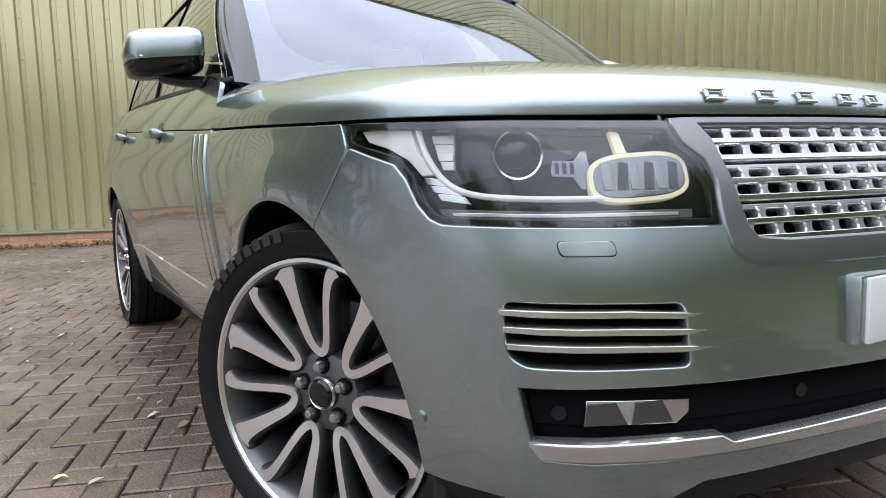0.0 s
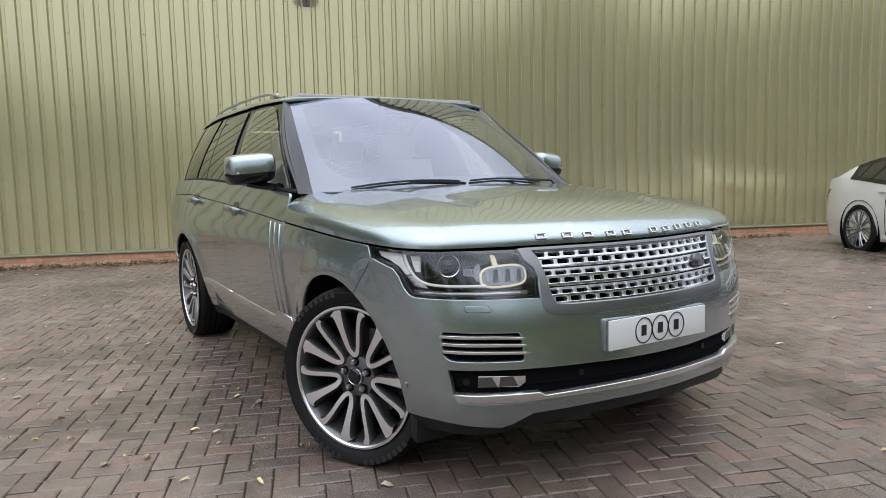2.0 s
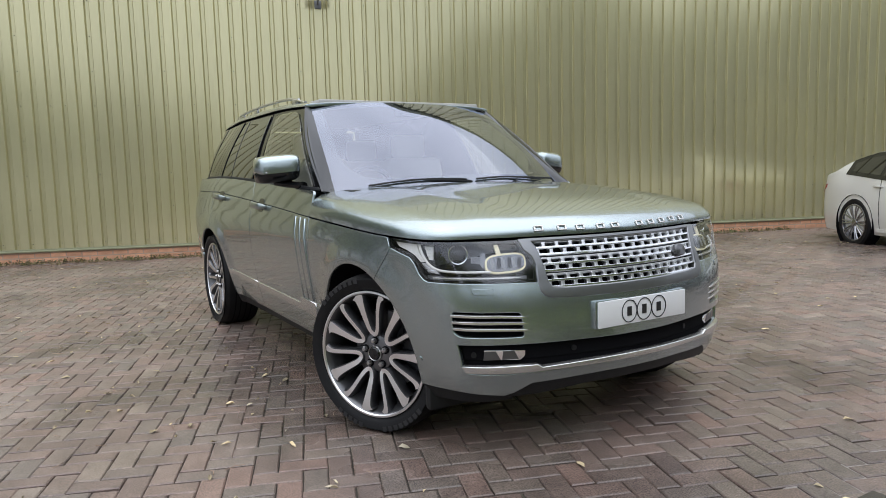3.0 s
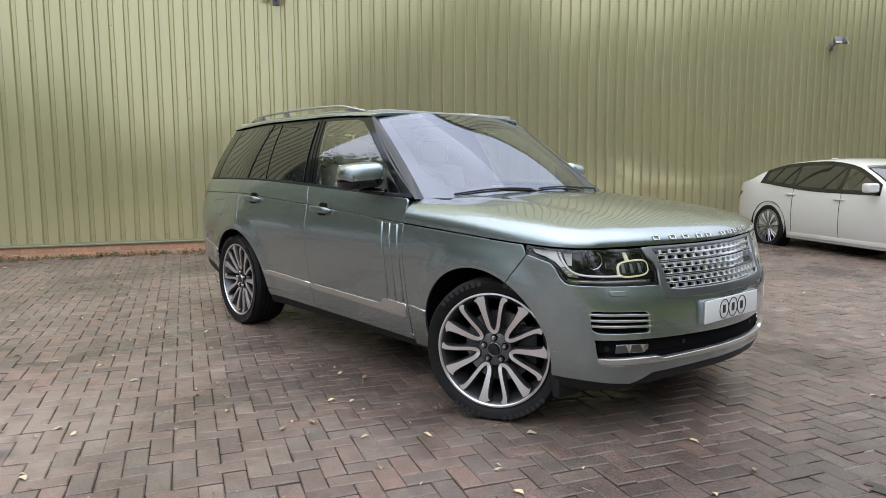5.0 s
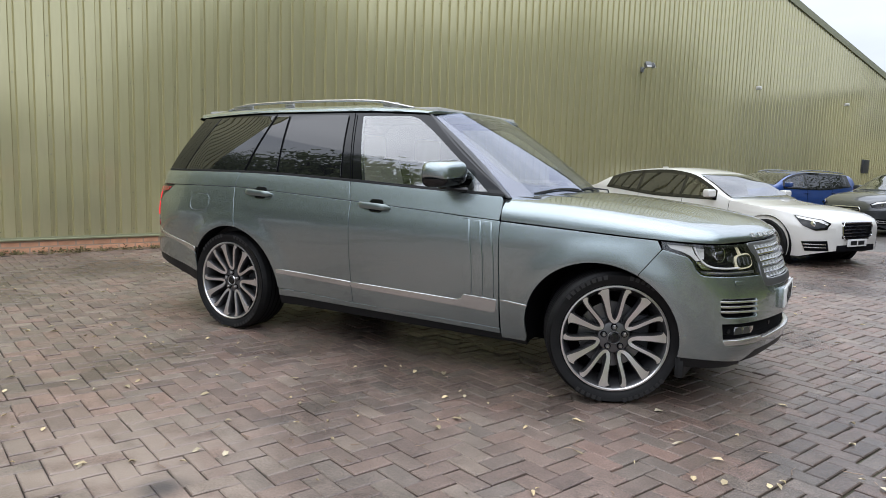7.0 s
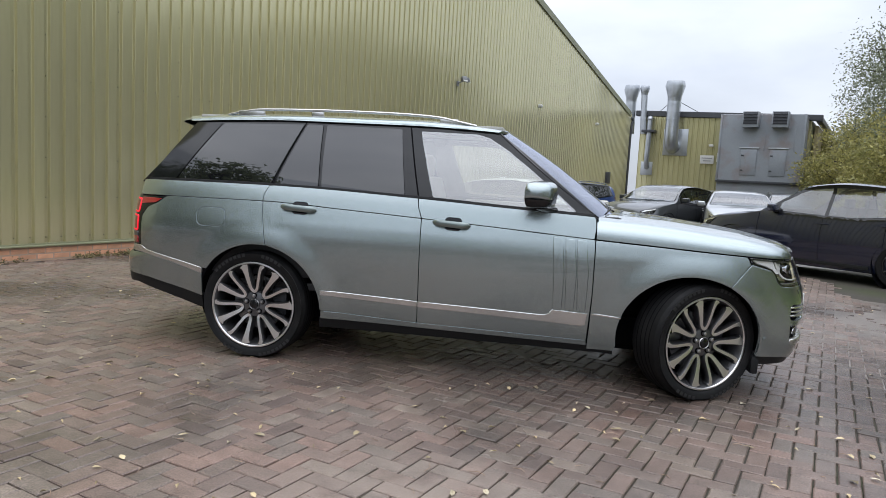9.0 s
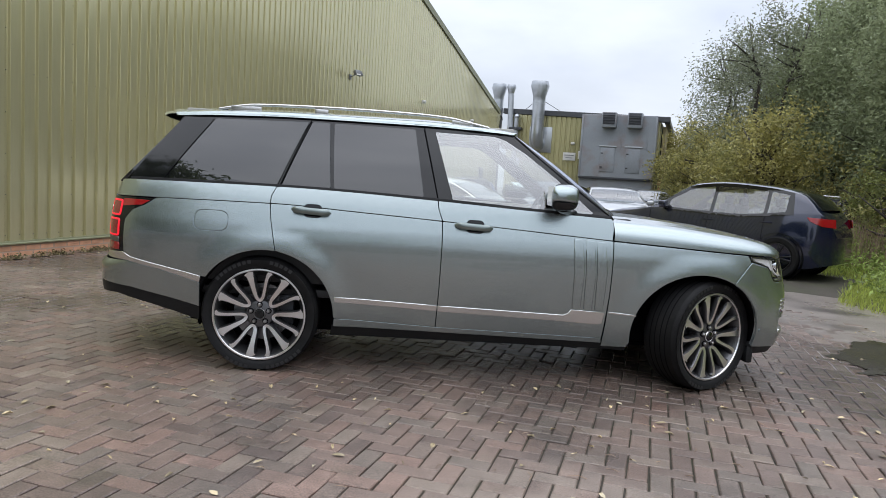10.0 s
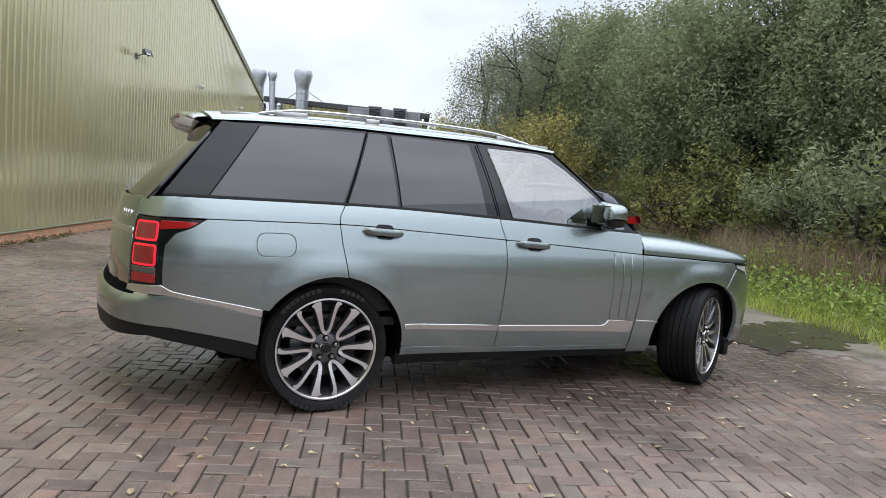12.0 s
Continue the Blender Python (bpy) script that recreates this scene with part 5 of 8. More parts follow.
    panel("windscreen", full, screen, SCREEN, car, du=0.08, dv=0.06, depth=0.005, chamfer=0.001)
    panel("screen_border", full, lift(screen, -0.004), GLOSS_BLACK, car, holes=[inner], du=0.1, dv=0.1, depth=0.003, chamfer=0.001)
    pod = [(-0.27, 0.950), (0.27, 0.950), (0.22, 0.905), (0.09, 0.890), (0.05, 0.835), (-0.05, 0.835), (-0.09, 0.890), (-0.22, 0.905)]
    panel("sensor_patch", pod, lift(screen, -0.004), GLOSS_BLACK, car, du=0.1, dv=0.05, depth=0.003, chamfer=0.001)
    # camera pod behind the mirror
    pm = screen(np.array([0.0]), np.array([0.90]))[0]
    part("sensor_pod", box_bm((0.10, 0.16, 0.05), (pm[0] - 0.06, 0.0, pm[2] - 0.02), 0.02), CABIN_DARK, car)
    # wipers
    for y0, y1 in ((-0.02, -0.62), (0.58, 0.05)):
        pts = [screen(np.array([-y / 0.80]), np.array([0.022 + 0.020 * math.sin(math.pi * k / 8)]))[0] + np.array([0.004, 0, 0.008]) for k, y in enumerate(np.linspace(y0, y1, 9))]
        wp = part("wiper", tube_bm(pts, 0.0055, 6), BLACK_TRIM, car)
        part("wiper_arm", tube_bm([(0.955, y0 + 0.05, 1.110), (0.950, y0 + 0.03, 1.136), tuple(pts[4])], 0.006, 6), BLACK_TRIM, wp)
    # rear window and tailgate
    def rear_glass(q, v):
        q, v = np.asarray(q, float), np.asarray(v, float)
        return np.stack([-2.490 + 0.03 * q * q + 0.385 * v + 0.04 * np.abs(q) ** 3 * (1 - v), -q * (0.735 - 0.135 * v), 1.165 + 0.43 * v], -1)
    panel("rear_window", [(-0.99, 0.0), (0, 0.0), (0.99, 0.0), (0.99, 1.0), (0, 1.0), (-0.99, 1.0)], rear_glass, TINT, car, du=0.2, dv=0.2, depth=0.02)
    t0, t1 = SR(0.718), 2 * PS[-1] - SR(0.718)

    def tail(s, z):
        s = np.asarray(s, float)
        over = s > PS[-1]
        p = body(np.where(over, 2 * PS[-1] - s, s), z)
        p[..., 1] = np.where(over, -p[..., 1], p[..., 1])
        return p
    gate = panel("tailgate", [(t0, 0.70), (t1, 0.70), (t1, 0.965), (t0, 0.965)], tail, PAINT, car, du=0.1, dv=0.06)
    panel("tailgate_top", [(t0, 1.0), (t1, 1.0), (t1, 1.165), (t0, 1.165)], tail, PAINT, gate, du=0.1, dv=0.06)
    panel("tailgate_strip", [(t0, 0.968), (t1, 0.968), (t1, 0.997), (t0, 0.997)], lift(tail, 0.006), SATIN, gate, du=0.1, depth=0.02)
    for k in range(4):
        s = t0 + 0.10 + 0.055 * k
        panel("letter_bar", [(s, 1.05), (s + 0.028, 1.05), (s + 0.028, 1.085), (s, 1.085)], lift(tail, 0.005), BRIGHT, gate, du=0.05, depth=0.005)
    panel("inner_tail", [(t0 - 0.05, 0.5), (t1 + 0.05, 0.5), (t1 + 0.05, 1.16), (t0 - 0.05, 1.16)], lift(tail, -0.02), GAP, car, du=0.12, dv=0.12)
    # rear bumper, its bright strip and black valance
    for side in (1, -1):
        a = PS[-1]
        strip = on_side([(-1.840, 0.560), (-2.10, 0.628), (-2.33, 0.668)]) + [(SR(0.72), 0.672), (SR(0.72), 0.700), (SX(-2.352), 0.714), (SX(-2.30), 0.686), (SX(-2.10), 0.648), (SX(-1.838), 0.596)]
        panel("bumper_strip", mirror_s(strip, side), lift(body, 0.004), SATIN, car, depth=0.02, chamfer=0.004, label="satin silver bumper strip")
        up = on_side([(-1.848, 0.400), (-1.90, 0.414), (-2.10, 0.456), (-2.30, 0.493)]) + [(SR(0.75), 0.512), (SR(0.5), 0.525), (a, 0.525), (a, 0.655), (SR(0.5), 0.655), (SR(0.72), 0.655)] + on_side([(-2.33, 0.660), (-2.10, 0.621), (-1.842, 0.553)])
        panel("rear_bumper", mirror_s(up, side), body, PAINT, car)
        lo = on_side([(-1.853, 0.308), (-1.95, 0.332), (-2.19, 0.394)]) + [(SX(-2.42), 0.442), (SR(0.6), 0.43), (a, 0.43), (a, 0.520), (SR(0.5), 0.520), (SR(0.75), 0.507)] + on_side([(-2.30, 0.488), (-2.10, 0.451), (-1.90, 0.409), (-1.850, 0.395)])
        panel("rear_valance", mirror_s(lo, side), lift(body, -0.006), BLACK_TRIM, car, depth=0.05)


def build_bonnet(car):
    """Clamshell bonnet: a rolled rim all round its edge, then the crowned top."""
    zc = pchip([0.70, 0.85, 1.15, 1.58, 1.86, 2.02, 2.12, 2.2, 2.4], [1.140, 1.135, 1.122, 1.082, 1.045, 1.013, 0.985, 0.955, 0.90])

    def top(x, y):
        t = np.clip((np.abs(y) - 0.42) / 0.16, 0, 1)
        fade = np.clip((2.08 - x) / 0.35, 0, 1)
        return zc(x) - 0.050 * (y / 0.85) ** 2 + 0.009 * t * t * (3 - 2 * t) * fade
    s_end = SX(0.8045)
    n_s, n_k = 190, 14
    ss = np.concatenate([np.linspace(s_end, -s_end, n_s)])
    edge_z = np.array([float(CREASE(np.interp(abs(s), PS, PX))) + 0.004 for s in ss])
    E = body(ss, edge_z)
    a = np.abs(ss)
    nx, ny = np.interp(a, PS, PNX), np.interp(a, PS, PNY) * np.where(ss < 0, -1, 1)
    fw = np.clip(nx, 0, 1) ** 2
    R = 0.150 * (1 - fw) + 0.105 * fw

    def rim_point(si, k):
        ph = k * math.pi / 2
        d = R * (1 - abs(math.cos(ph)) ** 0.72)
        x, y = E[:, 0] - nx * d, E[:, 1] - ny * d
        zt = top(x, y)
        w = math.sin(ph) ** 0.80
        return np.stack([x, y, edge_z + (zt - edge_z) * w], -1)
    rows = [rim_point(ss, k / n_k) for k in range(n_k + 1)]
    grid = np.array(rows)
    gu = np.gradient(grid, axis=1)
    gv = np.gradient(grid, axis=0)
    nrm = np.cross(gu, gv)
    nrm /= np.linalg.norm(nrm, axis=-1, keepdims=True)
    nrm *= np.sign(nrm[-1, n_s // 2, 2])
    # crowned middle, cut to the inner edge of the rim
    loop = [(float(p[0]), float(p[1])) for p in rows[-1][::3]]
    if loop[-1] != tuple(rows[-1][-1][:2]):
        loop.append((float(rows[-1][-1][0]), float(rows[-1][-1][1])))
    back = [(0.975 - 0.19 * (y / 0.80) ** 2, y) for y in np.linspace(loop[-1][1], loop[0][1], 15)[1:-1]]
    f = lambda u, v: np.stack([np.asarray(u, float), np.asarray(v, float), top(np.asarray(u, float), np.asarray(v, float))], -1)
    bon = panel("bonnet", loop + back, f, PAINT, car, du=0.045, dv=0.045, depth=0.001, chamfer=0.0, label="clamshell bonnet")
    # blend the rim's last row to the crown's normals
    e = 2e-3
    last = rows[-1]
    zx = (top(last[:, 0] + e, last[:, 1]) - top(last[:, 0] - e, last[:, 1])) / (2 * e)
    zy = (top(last[:, 0], last[:, 1] + e) - top(last[:, 0], last[:, 1] - e)) / (2 * e)
    nl = np.stack([-zx, -zy, np.ones_like(zx)], -1)
    nrm[-1] = nl / np.linalg.norm(nl, axis=-1, keepdims=True)
    verts = grid.reshape(-1, 3)
    faces = []
    for k in range(n_k):
        for i in range(n_s - 1):
            faces.append((k * n_s + i, k * n_s + i + 1, (k + 1) * n_s + i + 1, (k + 1) * n_s + i))
    lip = rows[0] - np.stack([nx, ny, np.zeros_like(nx)], -1) * 0.03 + np.array([0, 0, -0.002])
    base = len(verts)
    verts = np.vstack([verts, lip])
    for i in range(n_s - 1):
        faces.append((base + i, base + i + 1, i + 1, i))
    norms = np.vstack([nrm.reshape(-1, 3), np.tile([[0, 0, -1.0]], (n_s, 1))])
    add("bonnet_rim", mesh_of("bonnet_rim", verts, faces, PAINT, True, norms), bon)
    # plain raised bars in place of the name on the nose
    ys = [-0.43, -0.335, -0.235, -0.13, -0.045, 0.085, 0.175, 0.265, 0.35, 0.43]
    for y in ys:
        idx = int(np.argmin(np.abs(E[:, 1] - y) + np.where(nx > 0.5, 0, 10)))
        p, nn = Vector(grid[4, idx]), Vector(nrm[4, idx])
        t = Vector(grid[4, idx + 1] - grid[4, idx]).normalized()
        u = nn.cross(t).normalized()
        m = Matrix((t, u, nn)).transposed().to_4x4()
        m.translation = p + nn * 0.004
        mark = box_bm((0.042, 0.0058, 0.006), (0, 0.0100, 0), 0.0015, 1)
        box_bm((0.042, 0.0058, 0.006), (0, -0.0100, 0), 0.0015, 1, bm=mark)
        for dx in (-0.0175, 0.0175):
            box_bm((0.0065, 0.0150, 0.006), (dx, 0, 0), 0.0015, 1, bm=mark)
        part("badge_mark", mark, SATIN, bon, m=m)
    # cowl behind the bonnet
    part("cowl", box_bm((0.20, 1.52, 0.05), (0.87, 0, 1.083), 0.02), BLACK_TRIM, car)


def build_front(car):
    # outline of the bumper: bottom edge, arch, seam, lamp edge, grille frame, and back by the other side
    lampb = [(SX(1.750), 0.874), (SX(1.796), 0.862), (SX(1.866), 0.844), (SX(1.890), 0.820), (SX(1.912), 0.779), (SX(1.934), 0.756), (SX(1.956), 0.747), (SY(0.822), 0.744), (SY(0.67), 0.739), (SY(0.497), 0.736)]
    grill = [(SY(0.489), 0.700), (SY(0.470), 0.682), (SY(0.446), 0.673), (SY(0.361), 0.669), (SY(0.17), 0.668), (0.0, 0.668)]
    arch = [(SX(x), z) for x, z in arc(ARCH_F, 60.5, -9, 24)]
    seam = [(SX(1.636), 0.735), (SX(1.744), 0.872)]
    bottom = [(SX(1.860), 0.300), (SX(1.95), 0.295), (SY(0.80), 0.290), (SY(0.636), 0.272), (SY(0.60), 0.284), (SY(0.53), 0.326), (SY(0.2), 0.343), (0.0, 0.345)]
    half = bottom[::-1] + arch[::-1] + seam + lampb + grill
    outer = half + [(-a, b) for a, b in half[::-1] if a > 1e-6]
    vent = rounded([(SY(0.826), 0.636), (SY(0.822), 0.545), (SY(0.800), 0.526), (SY(0.711), 0.522), (SY(0.560), 0.519), (SY(0.572), 0.626)], 0.02, 4)
    intake = [(SY(0.811), 0.498), (SY(0.711), 0.498), (SY(0.50), 0.495), (SY(0.25), 0.494), (0.0, 0.494)]
    low = [(SY(0.796), 0.401), (SY(0.778), 0.374), (SY(0.711), 0.368), (SY(0.607), 0.367), (SY(0.492), 0.372), (SY(0.174), 0.380), (0.0, 0.382)]
    hole = intake + [(-a, b) for a, b in intake[::-1][1:]] + [(-a, b) for a, b in low] + low[::-1][1:]
    bum = panel("front_bumper", outer, body, PAINT, car, holes=[vent, [(-a, b) for a, b in vent], hole], du=0.045, dv=0.03, depth=0.03, chamfer=0.004)
    # recess of the side intakes and of the lower intake
    panel("intake_back", [(-SY(0.84), 0.30), (SY(0.84), 0.30), (SY(0.84), 0.63), (-SY(0.84), 0.63)], lift(body, -0.065), GAP, car, du=0.1, dv=0.1, depth=0.01)
    panel("intake_grille", [(-SY(0.79), 0.428), (SY(0.79), 0.428), (SY(0.80), 0.484), (-SY(0.80), 0.484)], lift(body, -0.028), GAP, car, du=0.08, depth=0.02, chamfer=0.006)
    for side in (1, -1):
        for k, (z, y0, z1, y1) in enumerate(((0.616, 0.826, 0.604, 0.548), (0.589, 0.822, 0.578, 0.542), (0.562, 0.818, 0.551, 0.535))):
            blade = [(SY(y0), z - 0.0035), (SY(0.66), z - 0.0092), (SY(y1 + 0.03), z1 - 0.003), (SY(y1), z1 + 0.001), (SY(y1 + 0.03), z1 + 0.003), (SY(0.66), z - 0.0022), (SY(y0), z + 0.0035)]
            panel("intake_blade", mirror_s(blade, side), lift(body, 0.003), SATIN, bum, du=0.05, depth=0.030, chamfer=0.002, label="bright horizontal intake blade")
        # fog lamp
        fog = [(SY(0.715), 0.430), (SY(0.575), 0.425), (SY(0.556), 0.441), (SY(0.556), 0.461), (SY(0.715), 0.467)]
        fl = panel("fog_lamp", mirror_s(fog, side), lift(body, -0.022), BRIGHT, car, du=0.05, depth=0.02)
        for yc in (0.684, 0.612):
            wdg = [(SY(yc + 0.034), 0.428), (SY(yc - 0.030), 0.428), (SY(yc - 0.012), 0.462), (SY(yc + 0.030), 0.462)]
            panel("reflector", mirror_s(wdg, side), lambda u, v: lift(body, -0.020)(u, v), RIM_DARK, fl, depth=0.004)
        for s0, z0 in ((SX(1.885), 0.415), (SY(0.756), 0.448), (SY(0.34), 0.452)):
            c = lift(body, 0.001 if s0 == SX(1.885) else -0.026)(np.array([side * s0]), np.array([z0]))[0]
            nn = normals_of(body, np.array([side * s0]), np.array([z0]))[0]
            q = Vector(nn).to_track_quat("Z", "Y").to_matrix().to_4x4()
            q.translation = c
            part("parking_sensor", cyl_bm(0.012, 0.011, 0.006, q, 18), PAINT if z0 == 0.415 else BLACK_TRIM, bum)
    # washer cover and tow cover as shallow lids
    for side in (1, -1):
        lid = rounded([(SY(0.751), 0.702), (SY(0.675), 0.700), (SY(0.679), 0.720), (SY(0.756), 0.722)], 0.008, 3)
        panel("washer_lid", mirror_s(lid, side), lift(body, 0.0025), PAINT, bum, depth=0.006, chamfer=0.0015)
        rim = rounded([(SY(0.753), 0.700), (SY(0.673), 0.698), (SY(0.677), 0.722), (SY(0.758), 0.724)], 0.009, 3)
        panel("lid_gap", mirror_s(rim, side), lift(body, 0.0006), GAP, bum, depth=0.002, chamfer=0.0)
    # bright lower lip with its two steps
    g = lift(body, 0.006)
    lip = [(SY(0.779), 0.383), (SY(0.711), 0.380), (SY(0.61), 0.378), (SY(0.497), 0.380), (SY(0.174), 0.386), (0.0, 0.388)]
    lipt = [(0.0, 0.403), (SY(0.177), 0.401), (SY(0.367), 0.394), (SY(0.491), 0.389), (SY(0.512), 0.402), (SY(0.712), 0.402), (SY(0.794), 0.404)]
    outl = [(-a, b) for a, b in lip[:-1]] + lip[::-1] + lipt[::-1][:-1] + [(-a, b) for a, b in lipt]
    panel("lip_strip", outl, g, SATIN, bum, du=0.06, dv=0.02, depth=0.03, chamfer=0.005, label="satin silver lower lip")
    # dark skid panel in the middle, and the chin under everything
    sk = [(SY(0.64), 0.262), (SY(0.60), 0.279), (SY(0.528), 0.321), (SY(0.2), 0.339), (0.0, 0.341)]
    skid = [(-a, b) for a, b in sk[:-1]] + sk[::-1] + [(SY(0.5), 0.268), (SY(0.25), 0.296), (0.0, 0.300), (-SY(0.25), 0.296), (-SY(0.5), 0.268)]
    panel("skid_panel", skid, lift(body, -0.003), BLACK_TRIM, bum, du=0.07, depth=0.05)
    for side in (1, -1):
        under = [(SX(1.868), 0.295), (SX(1.95), 0.290), (SY(0.80), 0.285), (SY(0.645), 0.268), (SY(0.60), 0.247), (SY(0.70), 0.238), (SX(1.95), 0.236), (SX(1.882), 0.240)]
        panel("bumper_skirt", mirror_s(under, side), lift(body, -0.006), BLACK_TRIM, bum, du=0.08, depth=0.06, label="black plastic lower skirt")
    part("undertray", box_bm((0.34, 1.16, 0.04), (1.90, 0, 0.295), 0.015), BLACK_TRIM, bum)
    part("air_deflector", box_bm((0.05, 1.66, 0.12), (1.845, 0, 0.235), 0.02), BLACK_TRIM, bum)
    # number plate on its plinth: name covered by plain shapes
    base = 2.286
    plate = part("number_plate", box_bm((0.010, 0.52, 0.111), (base, 0, 0.587), 0.004, 2), PLATE_WHITE, car, "white plate with three ringed plain marks")
    part("plate_plinth", box_bm((0.05, 0.545, 0.120), (base - 0.028, 0, 0.587), 0.012, 2), PAINT, plate)
    for k, y in enumerate((-0.088, 0.0, 0.088)):
        y = -y
        ring = [(base + 0.0065, y + 0.043 * math.cos(t), 0.587 + 0.047 * math.sin(t)) for t in np.linspace(0, 2 * math.pi, 37)[:-1]]
        part("ring_mark", tube_bm(ring, 0.0022, 6, closed=True), INK, plate)
        part("mark_bar", box_bm((0.003, 0.026, 0.040), (base + 0.0065, y, 0.587), 0.001, 1), INK, plate)


def build_grille(car):
    fr_o = [(SY(0.553), 0.907), (SY(0.549), 0.898), (SY(0.536), 0.869), (SY(0.506), 0.843), (SY(0.491), 0.808), (SY(0.493), 0.768), (SY(0.492), 0.737), (SY(0.485), 0.704), (SY(0.468), 0.686), (SY(0.445), 0.677), (SY(0.36), 0.673), (SY(0.17), 0.672), (0.0, 0.672)]
    fr_i = [(SY(0.508), 0.901), (SY(0.486), 0.873), (SY(0.469), 0.816), (SY(0.453), 0.733), (SY(0.436), 0.713), (SY(0.377), 0.707), (SY(0.17), 0.706), (0.0, 0.706)]
    outer = [(-a, b) for a, b in fr_o] + fr_o[::-1][1:]
    inner = [(-a, b) for a, b in fr_i] + fr_i[::-1][1:]
    gr = panel("grille", outer, lift(body, 0.004), GRILLE_GREY, car, holes=[inner], du=0.05, dv=0.03, depth=0.05, chamfer=0.006, label="silver-grey grille frame with perforated bars")
    panel("grille_back", [(-SY(0.53), 0.70), (SY(0.53), 0.70), (SY(0.55), 0.905), (-SY(0.55), 0.905)], lift(body, -0.045), GAP, gr, du=0.1, dv=0.1, depth=0.01)
    # three double bars, each pair with slots between them
    for r, zb in enumerate((0.725, 0.790, 0.855)):
        half = 0.450 + 0.016 * r

        def bar(z0, z1, off, depth, mat, name="bar"):
            o = [(-SY(half), z0), (SY(half), z0), (SY(half), z1), (-SY(half), z1)]
            return panel(name, o, lift(body, off), mat, gr, du=0.08, dv=0.03, depth=depth, chamfer=0.0025)
        b = bar(zb + 0.0145, zb + 0.0200, 0.0, 0.03, BRIGHT)
        bar(zb - 0.0125, zb - 0.0065, -0.003, 0.03, BRIGHT)
        bar(zb + 0.0395, zb + 0.0435, -0.008, 0.03, TEETH)
        n = 15
        for row, (z0, z1) in enumerate(((zb - 0.0065, zb + 0.0145), (zb + 0.0200, zb + 0.0395))):
            for k in range(n):
                y = -half + 0.008 + (2 * half - 0.016) * (k + 0.5 * (row % 2)) / n
                sy = math.copysign(SY(abs(y)), -y)
                tooth = [(sy - 0.0095, z0), (sy + 0.0095, z0), (sy + 0.0046, z0 + 0.3 * (z1 - z0)), (sy + 0.0046, z0 + 0.7 * (z1 - z0)), (sy + 0.0095, z1), (sy - 0.0095, z1), (sy - 0.0046, z0 + 0.7 * (z1 - z0)), (sy - 0.0046, z0 + 0.3 * (z1 - z0))]
                panel("tooth", tooth, lift(body, -0.005), TEETH, b, du=0.5, dv=0.5, depth=0.024, chamfer=0.004)
    # oval badge, plain
    c = lift(body, 0.012)(np.array([-SY(0.335)]), np.array([0.806]))[0]
    nn = normals_of(body, np.array([-SY(0.335)]), np.array([0.806]))[0]
    q = Vector(nn * np.sign(nn[0])).to_track_quat("Z", "Y").to_matrix().to_4x4()
    q.translation = c
    bm = lathe_bm([(0.0, 0.004), (0.030, 0.003), (0.034, 0.0), (0.034, -0.02)], 28, "Z")
    bmesh.ops.scale(bm, vec=(1.25, 0.85, 1.0), verts=bm.verts)
    part("badge", bm, RIM_DARK, gr, m=q)


def offset_loop(pts, d):
    """An outline drawn in by d."""
    k = len(pts)
    area = sum(pts[i][0] * pts[(i + 1) % k][1] - pts[(i + 1) % k][0] * pts[i][1] for i in range(k))
    sg = 1 if area > 0 else -1
    out = []
    for i in range(k):
        a, b, c = (np.array(pts[j % k]) for j in (i - 1, i, i + 1))
        n1 = np.array([-(b - a)[1], (b - a)[0]]) / np.linalg.norm(b - a)
        n2 = np.array([-(c - b)[1], (c - b)[0]]) / np.linalg.norm(c - b)
        n = n1 + n2
        n = n / max(0.5, float(np.dot(n, n)) ** 0.5) / max(0.6, float(np.dot(n1, n2) * 0.5 + 0.5) ** 0.5)
        out.append(tuple(b + sg * n * d))
    return out


